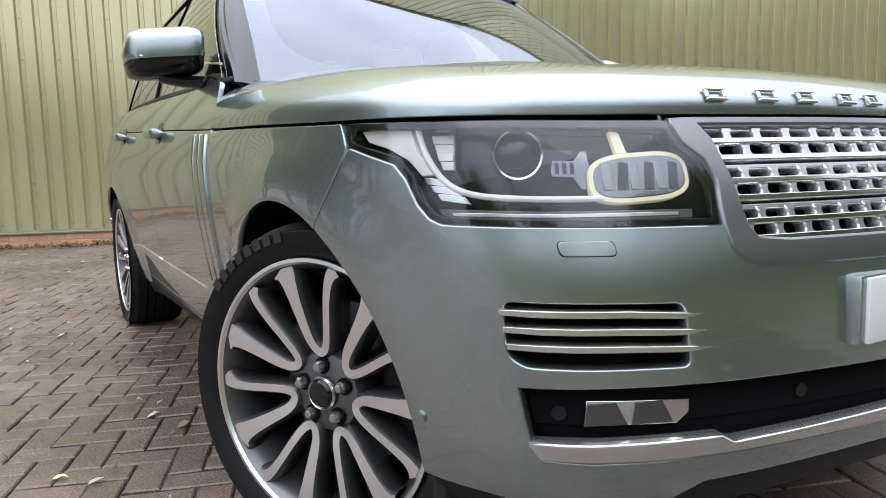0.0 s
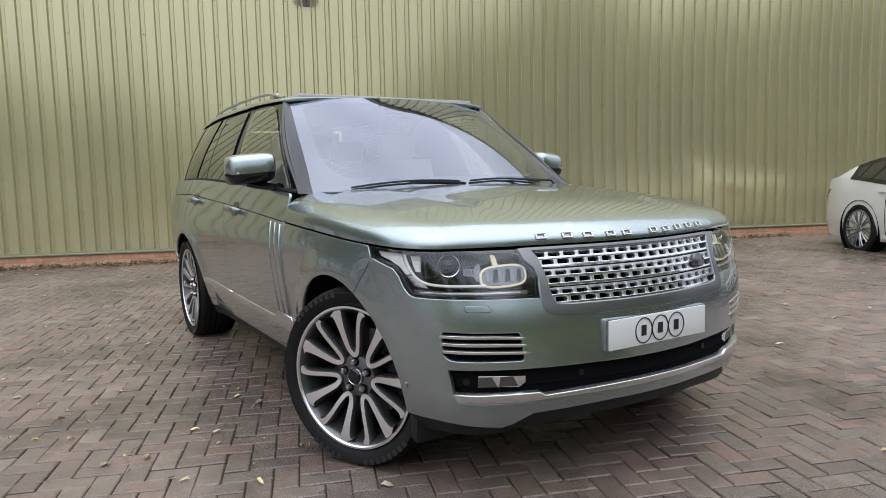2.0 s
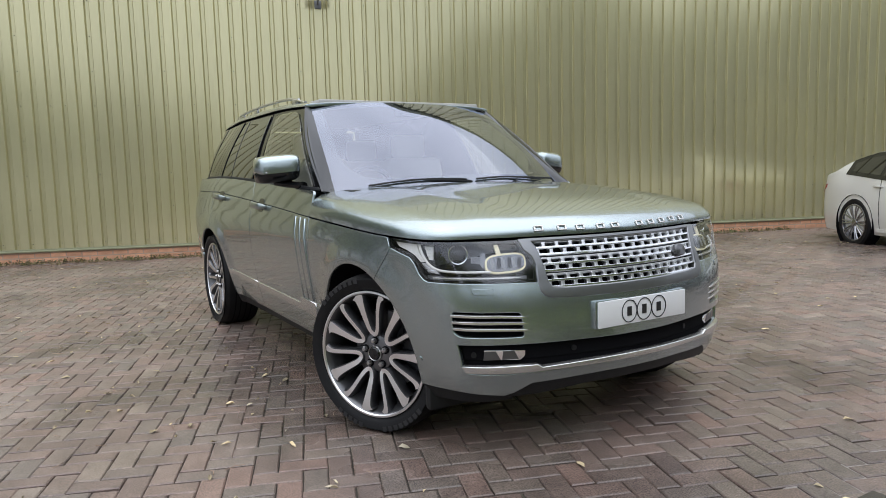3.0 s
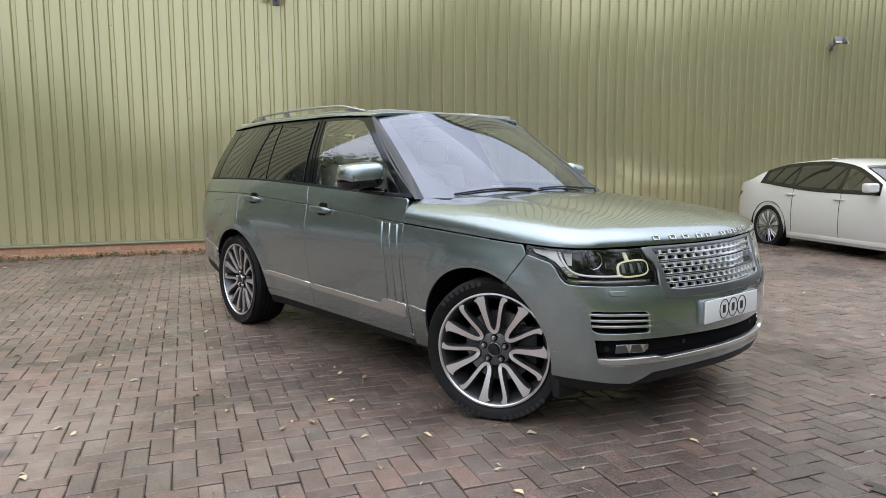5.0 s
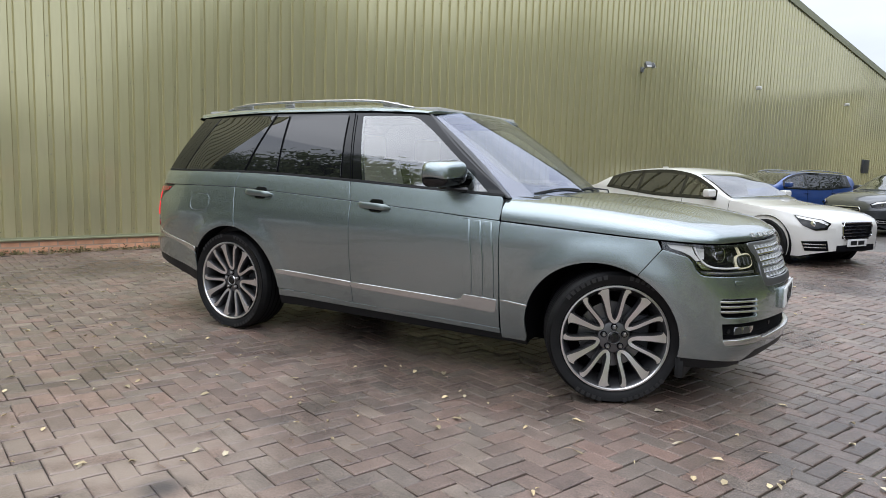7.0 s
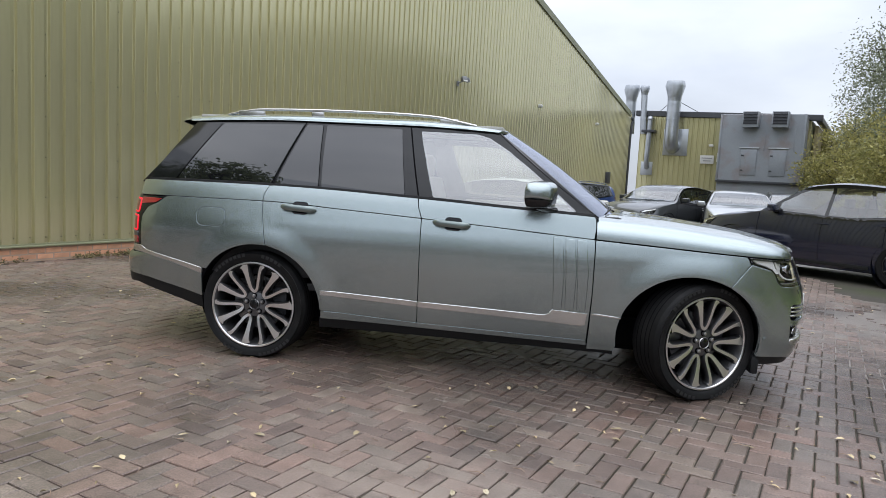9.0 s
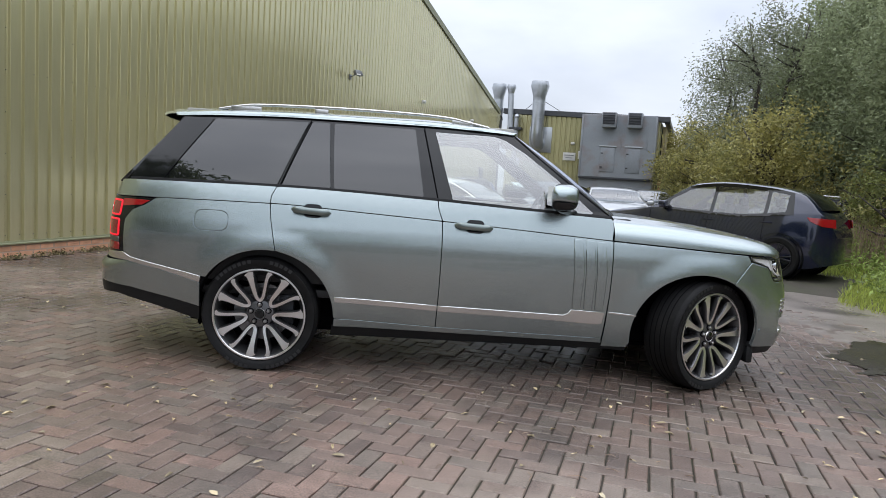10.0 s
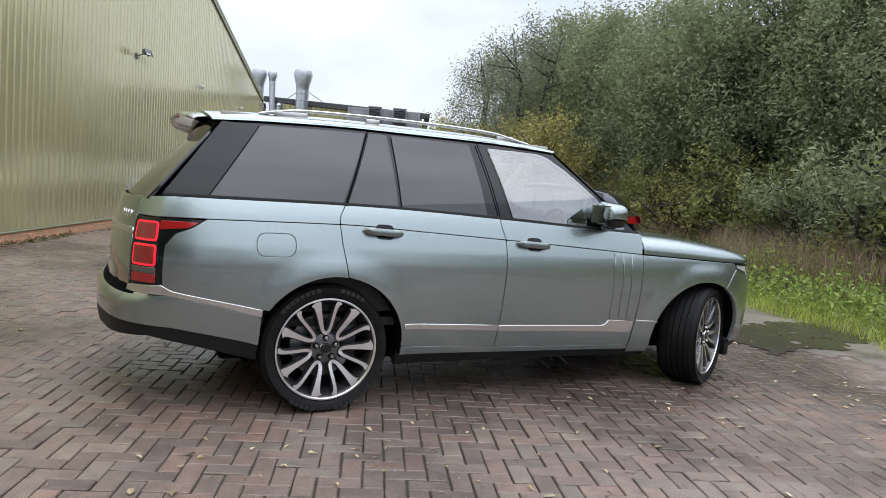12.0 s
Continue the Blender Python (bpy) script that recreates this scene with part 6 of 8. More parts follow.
def build_headlamp(car, side):
    lampb = [(SX(1.742), 0.883), (SX(1.752), 0.878), (SX(1.796), 0.866), (SX(1.868), 0.848), (SX(1.893), 0.823), (SX(1.916), 0.782), (SX(1.937), 0.760), (SX(1.957), 0.751), (SY(0.822), 0.748), (SY(0.67), 0.743), (SY(0.503), 0.741)]
    top = [(SY(0.500), 0.768), (SY(0.498), 0.808), (SY(0.513), 0.846), (SY(0.543), 0.871), (SY(0.556), 0.900), (SY(0.561), 0.906), (SY(0.75), 0.908), (SX(1.95), 0.910), (SX(1.85), 0.914), (SX(1.735), 0.919)]
    out = mirror_s(lampb + top, side)
    deep = lift(body, -0.058)
    hl = panel("headlamp", out, deep, LAMP_BOWL, car, du=0.05, dv=0.03, depth=0.01, chamfer=0.0, label="clear headlamp with lit ring and silver reflectors")
    panel("lens", out, lift(body, -0.001), LENS, hl, du=0.04, dv=0.03, depth=0.004, chamfer=0.002)
    cen = offset_loop(lampb + top, 0.009)
    panel("lens_rim", out, lift(body, -0.004), GLOSS_BLACK, hl, holes=[mirror_s(cen, side)], du=0.06, dv=0.05, depth=0.03, chamfer=0.001)
    on = lambda s, z, d: tuple(lift(body, d)(np.array([side * s]), np.array([z]))[0])

    def flat(name, pts, d, mat, depth=0.008, label="", step=0.05):
        return panel(name, mirror_s(pts, side), lift(body, d), mat, hl, du=step, dv=0.03, depth=depth, chamfer=0.0015, label=label)
    # light guide: a pale band down from the tip and along the foot
    guide = smooth_line([on(SX(1.902), 0.903, -0.02), on(SX(1.922), 0.860, -0.02), on(SX(1.955), 0.818, -0.02), on(SX(2.001), 0.797, -0.02), on(SY(0.786), 0.791, -0.02), on(SY(0.68), 0.790, -0.02)], 6)
    part("light_guide", tube_bm(guide, 0.0052, 10), DRL_WHITE, hl, "pale light guide")
    tip = [(SX(1.763), 0.907), (SX(1.886), 0.904), (SX(1.904), 0.864), (SX(1.934), 0.830), (SX(1.914), 0.828), (SX(1.887), 0.854), (SX(1.839), 0.876), (SX(1.784), 0.889)]
    flat("tip_reflector", tip, -0.018, DRL_WHITE, 0.02)
    for k in range(4):
        z = 0.896 - 0.0150 * k
        flat("side_reflector", [(SX(1.926 + 0.006 * k), z - 0.0125), (SX(1.962), z - 0.0125), (SX(1.962), z), (SX(1.921 + 0.006 * k), z)], -0.034 - 0.002 * (k % 2), LAMP_WHITE)
    for k in range(3):
        z = 0.824 - 0.0130 * k
        flat("indicator_fin", [(SX(1.922 + 0.012 * k), z - 0.010), (SX(1.968 + 0.014 * k), z - 0.016), (SX(1.958 + 0.014 * k), z - 0.005), (SX(1.916 + 0.012 * k), z)], -0.022, BRIGHT, 0.006)
    # silver tub round the projector
    tub = rounded([(SX(1.972), 0.902), (SX(1.985), 0.830), (SX(2.02), 0.806), (SY(0.755), 0.802), (SY(0.715), 0.832), (SY(0.705), 0.900)], 0.02, 4)
    flat("projector_tub", tub, -0.050, GLOSS_BLACK, 0.006)
    c = on(SY(0.800), 0.866, -0.036)
    q = Vector((0.90, -0.42 * side, 0.08)).to_track_quat("Z", "Y").to_matrix().to_4x4()
    q.translation = c
    pr = part("projector", lathe_bm([(0.043, -0.03), (0.042, 0.0), (0.040, 0.004), (0.037, 0.003), (0.035, -0.004), (0.034, -0.02)], 36, "Z"), BRIGHT, hl, m=q)
    part("projector_lens", lathe_bm([(0.0, 0.020), (0.012, 0.0185), (0.024, 0.012), (0.034, -0.002)], 36, "Z"), GLOSS_BLACK, pr, "dark glass projector lens")

    def oval(rx, rz, n=44):
        pts = []
        for t in np.linspace(0, 2 * math.pi, n + 1)[:-1]:
            e = 2 / 3.2
            dy = rx * math.copysign(abs(math.cos(t)) ** e, math.cos(t))
            dz = rz * math.copysign(abs(math.sin(t)) ** e, math.sin(t))
            pts.append((SY(0.614 + dy), 0.823 + dz - 0.06 * dy))
        return pts
    flat("lit_ring", oval(0.084, 0.0385), -0.018, DRL, 0.014, "glowing daytime ring")
    hl_ring = oval(0.0765, 0.0310)
    flat("ring_bowl", hl_ring, -0.0165, LAMP_CHROME, 0.002)
    for k, y in enumerate((0.668, 0.646, 0.624, 0.602, 0.580, 0.560)):
        flat("ring_reflector", [(SY(y + 0.008), 0.803), (SY(y - 0.006), 0.803), (SY(y - 0.002 - 0.008 * (k % 2)), 0.842), (SY(y + 0.010 - 0.008 * (k % 2)), 0.845)], -0.0145 + 0.001 * (k % 2), GLOSS_BLACK if k % 2 else GRILLE_GREY, 0.002)
    flat("ring_stub", [(SY(0.656), 0.897), (SY(0.641), 0.894), (SY(0.632), 0.862), (SY(0.649), 0.862)], -0.018, DRL, 0.01)
    flat("link_reflector", [(SY(0.753), 0.829), (SY(0.720), 0.827), (SY(0.708), 0.808), (SY(0.690), 0.808), (SY(0.696), 0.868), (SY(0.704), 0.868), (SY(0.717), 0.852), (SY(0.751), 0.853)], -0.026, LAMP_CHROME, 0.01)
    for k in range(3):
        flat("link_bar", [(SY(0.747 - 0.012 * k), 0.833), (SY(0.743 - 0.012 * k), 0.833), (SY(0.743 - 0.012 * k), 0.849), (SY(0.747 - 0.012 * k), 0.849)], -0.024, GLOSS_BLACK, 0.003)
    flat("foot_bar", [(SX(1.952), 0.759), (SY(0.535), 0.757), (SY(0.533), 0.769), (SX(1.944), 0.772)], -0.020, RIM_DARK, 0.01)
    flat("foot_light", [(SX(1.97), 0.7635), (SY(0.56), 0.7610), (SY(0.56), 0.7655), (SX(1.966), 0.7675)], -0.018, SATIN, 0.004)


def build_mirror(car, side):
    def shell(f0, f1, cut_lo, cut_hi):
        """Part of the mirror's rounded shell between two heights."""
        bm = bmesh.new()
        rows = []
        n, m = 16, 24
        for i in range(n + 1):
            t = -1 + 2 * i / n
            rr = max(0.0, 1 - abs(t) ** 4.6) ** (1 / 4.6)
            row = []
            for k in range(m):
                a = 2 * math.pi * k / m
                cx, cz = math.copysign(abs(math.cos(a)) ** 0.60, math.cos(a)), math.copysign(abs(math.sin(a)) ** 0.52, math.sin(a))
                fx = 0.118 * (1.0 if cx > 0 else 0.50)
                z = min(cut_hi, max(cut_lo, 0.082 * cz * rr))
                row.append(bm.verts.new((0.415 + f0 * fx * cx * rr - 0.025 * t, -side * (0.990 + f1 * 0.122 * t), 1.232 + z * (1.0 if z > 0 else 0.95) - 0.010 * t)))
            rows.append(row)
        for p, q in zip(rows, rows[1:]):
            for k in range(m):
                bm.faces.new((p[k], p[(k + 1) % m], q[(k + 1) % m], q[k]))
        bmesh.ops.remove_doubles(bm, verts=bm.verts[:], dist=2e-4)
        return bm
    mir = part("door_mirror", shell(1.0, 1.0, -0.022, 0.2), PAINT, car, "body-coloured mirror over a black foot", angle=60)
    part("mirror_base", shell(0.97, 0.98, -0.2, -0.022), GLOSS_BLACK, mir, angle=60)
    pts = [(0.43, -side * 1.00, 1.160), (0.45, -side * 0.95, 1.148), (0.48, -side * 0.90, 1.140), (0.52, -side * 0.862, 1.136)]
    part("mirror_arm", tube_bm(smooth_line(pts, 4), 0.05, 12, flat=0.42), GLOSS_BLACK, mir)
    part("mirror_glass", box_bm((0.008, 0.19, 0.125), (0.353, -side * 0.99, 1.236), 0.003, 1), BRIGHT, mir)
    rep = [(0.415 + 0.093 * math.cos(a) ** 0.72, -side * (0.99 + y), 1.211) for a, y in [(0.0, y) for y in np.linspace(-0.04, 0.085, 8)]]
    part("repeater", tube_bm(rep, 0.005, 6), SATIN, mir)


def build_wheel(car, x, side, steer):
    """Tyre, rim and seven forked spokes; local -y is the outer face on the right."""
    w = new("wheel")
    w.parent = car
    m = pose(x, -side * 0.835, HUB_Z, 0, 0, steer)
    w.matrix_basis = m if side == 1 else m @ pose(0, 0, 0, 0, 0, 180)
    R, rr = 0.370, 0.291
    o = -0.115        # outer face of the tyre
    prof = [(rr - 0.004, o + 0.024), (rr + 0.010, o + 0.008), (rr + 0.030, o - 0.004), (rr + 0.060, o - 0.008), (R - 0.022, o + 0.004), (R - 0.008, o + 0.018), (R, o + 0.045),
            (R + 0.001, o + 0.140), (R, o + 0.235), (R - 0.010, o + 0.265), (R - 0.04, o + 0.282), (rr, o + 0.272), (rr - 0.01, o + 0.24)]
    tyre = part("tyre", lathe_bm(prof, 96), TYRE, w, "black road tyre with blocky tread", angle=45)
    # grooves as dark rings and shoulder blocks
    verts, faces = [], []
    for yc in (o + 0.075, o + 0.115, o + 0.160, o + 0.200):
        k = len(verts)
        for j in range(96):
            t = 2 * math.pi * j / 96
            for yy in (-0.004, 0.004):
                verts.append(((R + 0.0025) * math.cos(t), yc + yy, (R + 0.0025) * math.sin(t)))
        for j in range(96):
            faces.append((k + 2 * j, k + 2 * j + 1, k + (2 * j + 3) % 192, k + (2 * j + 2) % 192))
    tagged(add("tread_groove", mesh_of("tread_groove", verts, faces, GAP), tyre), kind="stuff")
    verts, faces = [], []
    for j in range(230):
        t = 2 * math.pi * j / 230
        dt = 2 * math.pi / 230 * 0.42
        k = len(verts)
        for tt, ro, yy in ((t - dt, R + 0.0015, o + 0.060), (t + dt, R + 0.0015, o + 0.060), (t + dt * 1.3, R - 0.0015, o + 0.030), (t - dt * 0.7, R - 0.0015, o + 0.030), (t + dt * 1.5, R - 0.014, o + 0.0075), (t - dt * 0.5, R - 0.014, o + 0.0075)):
            verts.append((ro * math.cos(tt), yy, ro * math.sin(tt)))
        faces += [(k, k + 1, k + 2, k + 3), (k + 3, k + 2, k + 4, k + 5)]
    tagged(add("shoulder_tread", mesh_of("shoulder_tread", verts, faces, TYRE), tyre), kind="stuff")
    # raised plain bars where the tyre carries its maker's lettering
    verts, faces = [], []
    for a0, n in ((100, 8), (55, 5), (280, 8), (235, 5)):
        for j in range(n):
            t0 = radians(a0 + 5.4 * j)
            k = len(verts)
            for t, ro in ((t0, rr + 0.042), (t0 + radians(3.6), rr + 0.042), (t0 + radians(3.6), rr + 0.066), (t0, rr + 0.066)):
                verts.append((ro * math.cos(t), o - 0.0095, ro * math.sin(t)))
            faces.append((k, k + 1, k + 2, k + 3))
    tagged(add("sidewall_lettering", mesh_of("sidewall_lettering", verts, faces, SIDEWALL_INK), tyre), kind="stuff")
    rim = part("rim", lathe_bm([(rr + 0.004, o + 0.010), (rr + 0.003, o + 0.004), (rr - 0.006, o + 0.004), (rr - 0.014, o + 0.012), (rr - 0.022, o + 0.035), (rr - 0.038, o + 0.07), (rr - 0.044, o + 0.12), (rr - 0.036, o + 0.24)], 72), RIM_DARK, w, "dark grey alloy rim with machined faces")
    part("rim_edge", lathe_bm([(rr + 0.005, o + 0.008), (rr + 0.004, o + 0.0015), (rr - 0.004, o + 0.0005), (rr - 0.009, o + 0.007)], 72), RIM_FACE, rim)
    # forked spokes
    oy = o + 0.010
    dish = lambda r: oy + 0.030 * (1 - min(1, max(0, (r - 0.06) / 0.21))) ** 1.5
    proto = None
    for i in range(7):
        th = radians(90 + i * 360 / 7)
        # centre line: out along one arm, in round the root, out along the other
        arm = [(0.275, 17.0, 0.0330), (0.262, 15.6, 0.0280), (0.240, 15.0, 0.0210), (0.205, 14.8, 0.0160), (0.165, 14.6, 0.0135), (0.130, 14.2, 0.0120), (0.108, 12.6, 0.0105)]
        root = [(0.093, 8.0, 0.0098), (0.087, 1.5, 0.0100), (0.092, -5.0, 0.0098)]
        arm2 = [(0.108, -8.6, 0.0095), (0.130, -9.6, 0.0092), (0.165, -9.8, 0.0090), (0.205, -9.8, 0.0092), (0.240, -10.4, 0.0105), (0.262, -11.8, 0.0135), (0.275, -14.0, 0.0160)]
        if proto is None:
            path = arm + root + arm2
            pts = [Vector((r * math.cos(radians(a)), r * math.sin(radians(a)), 0)) * (rr / 0.286) for r, a, _ in path]
            fine = smooth_line(pts, 4)
            wds = np.interp(np.arange(len(fine)) / 4.0, np.arange(len(path)), [q[2] for q in path])
            fv, ff, sv, sf = [], [], [], []
            for j, p in enumerate(fine):
                d = (fine[min(j + 1, len(fine) - 1)] - fine[max(j - 1, 0)]).normalized()
                nrm = Vector((-d.y, d.x, 0))
                r = p.length
                y = dish(r)
                wd = wds[j] * 0.5 * 1.95
                L, Rr = p + nrm * wd, p - nrm * wd
                fv += [(L.x, y, L.y), (Rr.x, y, Rr.y)]
                Lo, Ro = p + nrm * (wd + 0.006), p - nrm * (wd + 0.006)
                sv += [(L.x, y + 0.0004, L.y), (Lo.x, y + 0.010, Lo.y), (Lo.x, y + 0.060, Lo.y), (Ro.x, y + 0.060, Ro.y), (Ro.x, y + 0.010, Ro.y), (Rr.x, y + 0.0004, Rr.y)]
            for j in range(len(fine) - 1):
                ff.append((2 * j, 2 * j + 1, 2 * j + 3, 2 * j + 2))
                for k in range(5):
                    sf.append((6 * j + k, 6 * j + k + 1, 6 * j + 6 + k + 1, 6 * j + 6 + k))
            proto = (mesh_of("spoke", sv, sf, RIM_DARK, True), mesh_of("spoke_face", fv, ff, RIM_FACE, True))
        mm = Matrix.Rotation(-th, 4, "Y")
        add("spoke", proto[0], rim, m=mm)
        add("spoke_face", proto[1], rim, m=mm)
    part("hub", lathe_bm([(0.0, oy + 0.020), (0.030, oy + 0.020), (0.034, oy + 0.026), (0.060, oy + 0.028), (0.085, oy + 0.034), (0.098, oy + 0.055), (0.098, oy + 0.10)], 40), RIM_DARK, rim)
    part("hub_cap", lathe_bm([(0.0, oy + 0.006), (0.026, oy + 0.008), (0.031, oy + 0.014), (0.031, oy + 0.026)], 32), GLOSS_BLACK, rim, "black centre cap")
    part("cap_ring", lathe_bm([(0.031, oy + 0.016), (0.034, oy + 0.013), (0.037, oy + 0.018)], 32), RIM_FACE, rim)
    for k in range(5):
        t = radians(20 + 72 * k)
        part("nut_seat", cyl_bm(0.0185, 0.0185, 0.006, Matrix.Translation((0.059 * math.cos(t), oy + 0.0275, 0.059 * math.sin(t))) @ pose(0, 0, 0, 90), 18), GAP, rim)
        part("wheel_nut", lathe_bm([(0.0, oy + 0.004), (0.008, oy + 0.005), (0.0125, oy + 0.011), (0.0135, oy + 0.030)], 6), NUT, rim, m=Matrix.Translation((0.059 * math.cos(t), 0, 0.059 * math.sin(t))))
    part("brake_disc", lathe_bm([(0.07, 0.01), (0.185, 0.01), (0.185, 0.035), (0.07, 0.035)], 48, close=True), DISC, w)
    part("caliper", box_bm((0.10, 0.07, 0.20), (0.155, 0.02, 0.02), 0.02, 2), DARK_STEEL, w)
    # near-black disc: the shade behind the spokes put in as colour
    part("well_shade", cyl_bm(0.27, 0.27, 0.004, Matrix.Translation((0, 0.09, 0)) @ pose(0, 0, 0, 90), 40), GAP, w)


def build_interior(car):
    part("dashboard", box_bm((0.50, 1.46, 0.26), (0.72, 0, 0.98), 0.08, 4), CABIN_DARK, car)
    for y in (-0.40, 0.40):
        for x0, nm in ((-0.15, "front_seat"), (-1.05, "rear_seat")):
            bm = box_bm((0.52, 0.50, 0.18), (x0, y, 0.66), 0.06, 4)
            box_bm((0.16, 0.50, 0.62), (x0 - 0.30, y, 1.00), 0.06, 4, bm=bm, rot=pose(0, 0, 0, 0, -14, 0))
            seat = part(nm, bm, LEATHER, car, "ivory leather seat")
            part("headrest", box_bm((0.11, 0.27, 0.18), (x0 - 0.40, y, 1.40), 0.045, 4), LEATHER, seat)
    ring = [(0.36 + 0.06 * math.sin(t) * 1.0, -0.40 + 0.185 * math.cos(t), 1.06 + 0.17 * math.sin(t)) for t in np.linspace(0, 2 * math.pi, 33)[:-1]]
    st = part("steering_wheel", tube_bm(ring, 0.016, 8, closed=True), CABIN_DARK, car)
    part("steering_boss", box_bm((0.06, 0.13, 0.11), (0.37, -0.40, 1.06), 0.025, 3), CABIN_DARK, st)
    for a in (0, 180, 270):
        t = radians(a)
        part("steering_spoke", tube_bm([(0.37, -0.40, 1.06), (0.36 + 0.06 * math.sin(t), -0.40 + 0.18 * math.cos(t), 1.06 + 0.165 * math.sin(t))], 0.014, 6), CABIN_DARK, st)
    part("headlining", box_bm((2.2, 1.20, 0.03), (-0.95, 0, 1.655), 0.01), HEADLINER, car)
    bm = box_bm((3.0, 1.66, 0.05), (-0.7, 0, 0.50), 0.01)
    for y in (-0.82, 0.82):
        box_bm((3.0, 0.05, 0.55), (-0.70, y, 0.84), 0.01, bm=bm)
    box_bm((0.05, 1.6, 0.55), (-1.55, 0, 0.85), 0.01, bm=bm)
    part("cabin_lining", bm, CABIN_DARK, car)
    for y in (-0.80, 0.80):
        part("door_card", box_bm((0.95, 0.04, 0.24), (0.22, y, 1.01), 0.015, 2), LEATHER, car)


def build_suv():
    car = thing("suv", "green-grey metallic luxury off-road car with black pillars, front wheels turned", "car")
    body_core(car)
    for side in (1, -1):
        build_side(car, side)
        build_headlamp(car, side)
        build_mirror(car, side)
    build_glasshouse(car)
    build_bonnet(car)
    build_front(car)
    build_grille(car)
    for side in (1, -1):
        build_wheel(car, F_AX, side, STEER)
        build_wheel(car, R_AX, side, 0)
    build_interior(car)
    return car


SIDEWALL_INK = material("raised_rubber", (0.016, 0.016, 0.017), 0.45, 0, 0.1)
STEER = 27.0
build_suv()

# ---------------------------------------------------------------- parked cars
def parked_car(name, label, x, y, heading, paint, L=4.7, W=1.86, H=1.45, wb=2.85, fo=0.85, style="saloon", rim_r=0.24, tyre_r=0.34, rails=False, z=0.0, clear=False, group="parked cars"):
    """A parked car from one lofted skin with glazing, lamps, mirrors and wheels. Origin under the front axle's middle; forward is +x."""
    car = thing(name, label, "car", group=group)
    car.matrix_world = pose(x, y, z, 0, 0, heading)
    nose, rear = fo, fo - L
    belt = 0.64 * H if style != "suv" else 0.60 * H
    if style == "saloon":
        prof = [(nose, 0.68), (nose - 0.10, 0.76), (nose - 0.5, 0.86), (-0.40, 0.94), (-0.62, 0.97)]
        roofp = [(-0.62, 0.97), (-1.15, 1.22), (-1.55, H - 0.06), (-2.1, H), (-2.75, H - 0.03), (-3.3, H - 0.15), (-3.75, 1.10)]
        deck = [(-3.75, 1.10), (-4.1, 1.05), (rear + 0.10, 1.00), (rear, 0.85)]
        ends = (-0.62, -3.75)
    else:
        prof = [(nose, 0.66), (nose - 0.10, 0.80), (nose - 0.5, 0.95), (-0.25, 1.04), (-0.42, 1.07)]
        roofp = [(-0.42, 1.07), (-0.9, 1.36), (-1.25, H - 0.05), (-1.8, H), (-2.5, H - 0.04), (-3.05, H - 0.14), (rear + 0.20, 1.15)] if style == "suv" else \
            [(-0.42, 1.02), (-0.95, 1.30), (-1.3, H - 0.05), (-1.8, H), (-2.8, H - 0.02), (-3.4, H - 0.06), (rear + 0.12, 1.10)]
        deck = [(roofp[-1][0], roofp[-1][1]), (rear + 0.08, 1.0), (rear, 0.78)]
        ends = (roofp[0][0], roofp[-1][0])
    line = prof + roofp[1:] + deck[1:]
    zx, zz = [p[0] for p in line][::-1], [p[1] for p in line][::-1]
    beltx = [rear, ends[1], -2.0, ends[0], -0.1, nose]
    belt_f = pchip(beltx, [zz[0], deck[0][1] - 0.03, belt + 0.03, roofp[0][1] - 0.04, prof[2][1] - 0.02, prof[0][1] - 0.06])
    top_f = pchip(zx, zz)
    wid_f = pchip([rear, rear + 0.10, rear + 0.35, rear + 0.9, -1.6, nose - 0.70, nose - 0.30, nose - 0.10, nose], [0.60, 0.74, 0.90, 0.985, 1.0, 0.990, 0.915, 0.77, 0.58])
    hw = W / 2

    def side_y(xx, z):
        w = wid_f(xx) * hw
        b = belt_f(xx)
        low = 1 - 0.06 * np.clip((0.55 - z) / 0.35, 0, 1) ** 2 - 0.045 * np.clip((z - 0.62) / np.maximum(b - 0.62, 0.05), 0, 1) ** 2
        up = np.clip((z - b) / 0.45, 0, 1)
        return w * (low - 0.235 * up)
    xs = np.unique(np.concatenate([np.linspace(rear, rear + 0.5, 9), np.linspace(rear + 0.5, nose - 0.5, 44), np.linspace(nose - 0.5, nose, 11)]))
    verts, faces = [], []
    cols = 19
    for xx in xs:
        t, b = float(top_f(xx)), float(belt_f(xx))
        z0 = 0.20 + 0.10 * np.clip((abs(xx - (nose + rear) / 2) - L / 2 + 0.35) / 0.35, 0, 1)
        zs = [z0, 0.30 + (z0 - 0.2), 0.45, 0.62, 0.5 * (0.62 + b), b]
        zs = [min(z, t - 0.05) for z in zs]
        zt = t - 0.035
        zs += [b + (zt - b) * k for k in (0.33, 0.66, 1.0)] if zt > b else [b, b, b]
        half = [(float(side_y(xx, z)), z) for z in zs]
        yt = half[-1][0]
        half += [(yt * 0.93, t - 0.015), (yt * 0.6, t + 0.008), (0.0, t + 0.015)] if zt > b + 0.05 else [(yt * 0.92, t - 0.02), (yt * 0.6, t), (0.0, t + 0.008)]
        ring = [(xx, -yy, z) for yy, z in half] + [(xx, yy, z) for yy, z in half[::-1][1:]]
        verts += ring
        cols = len(ring)
    xa, xb = ends
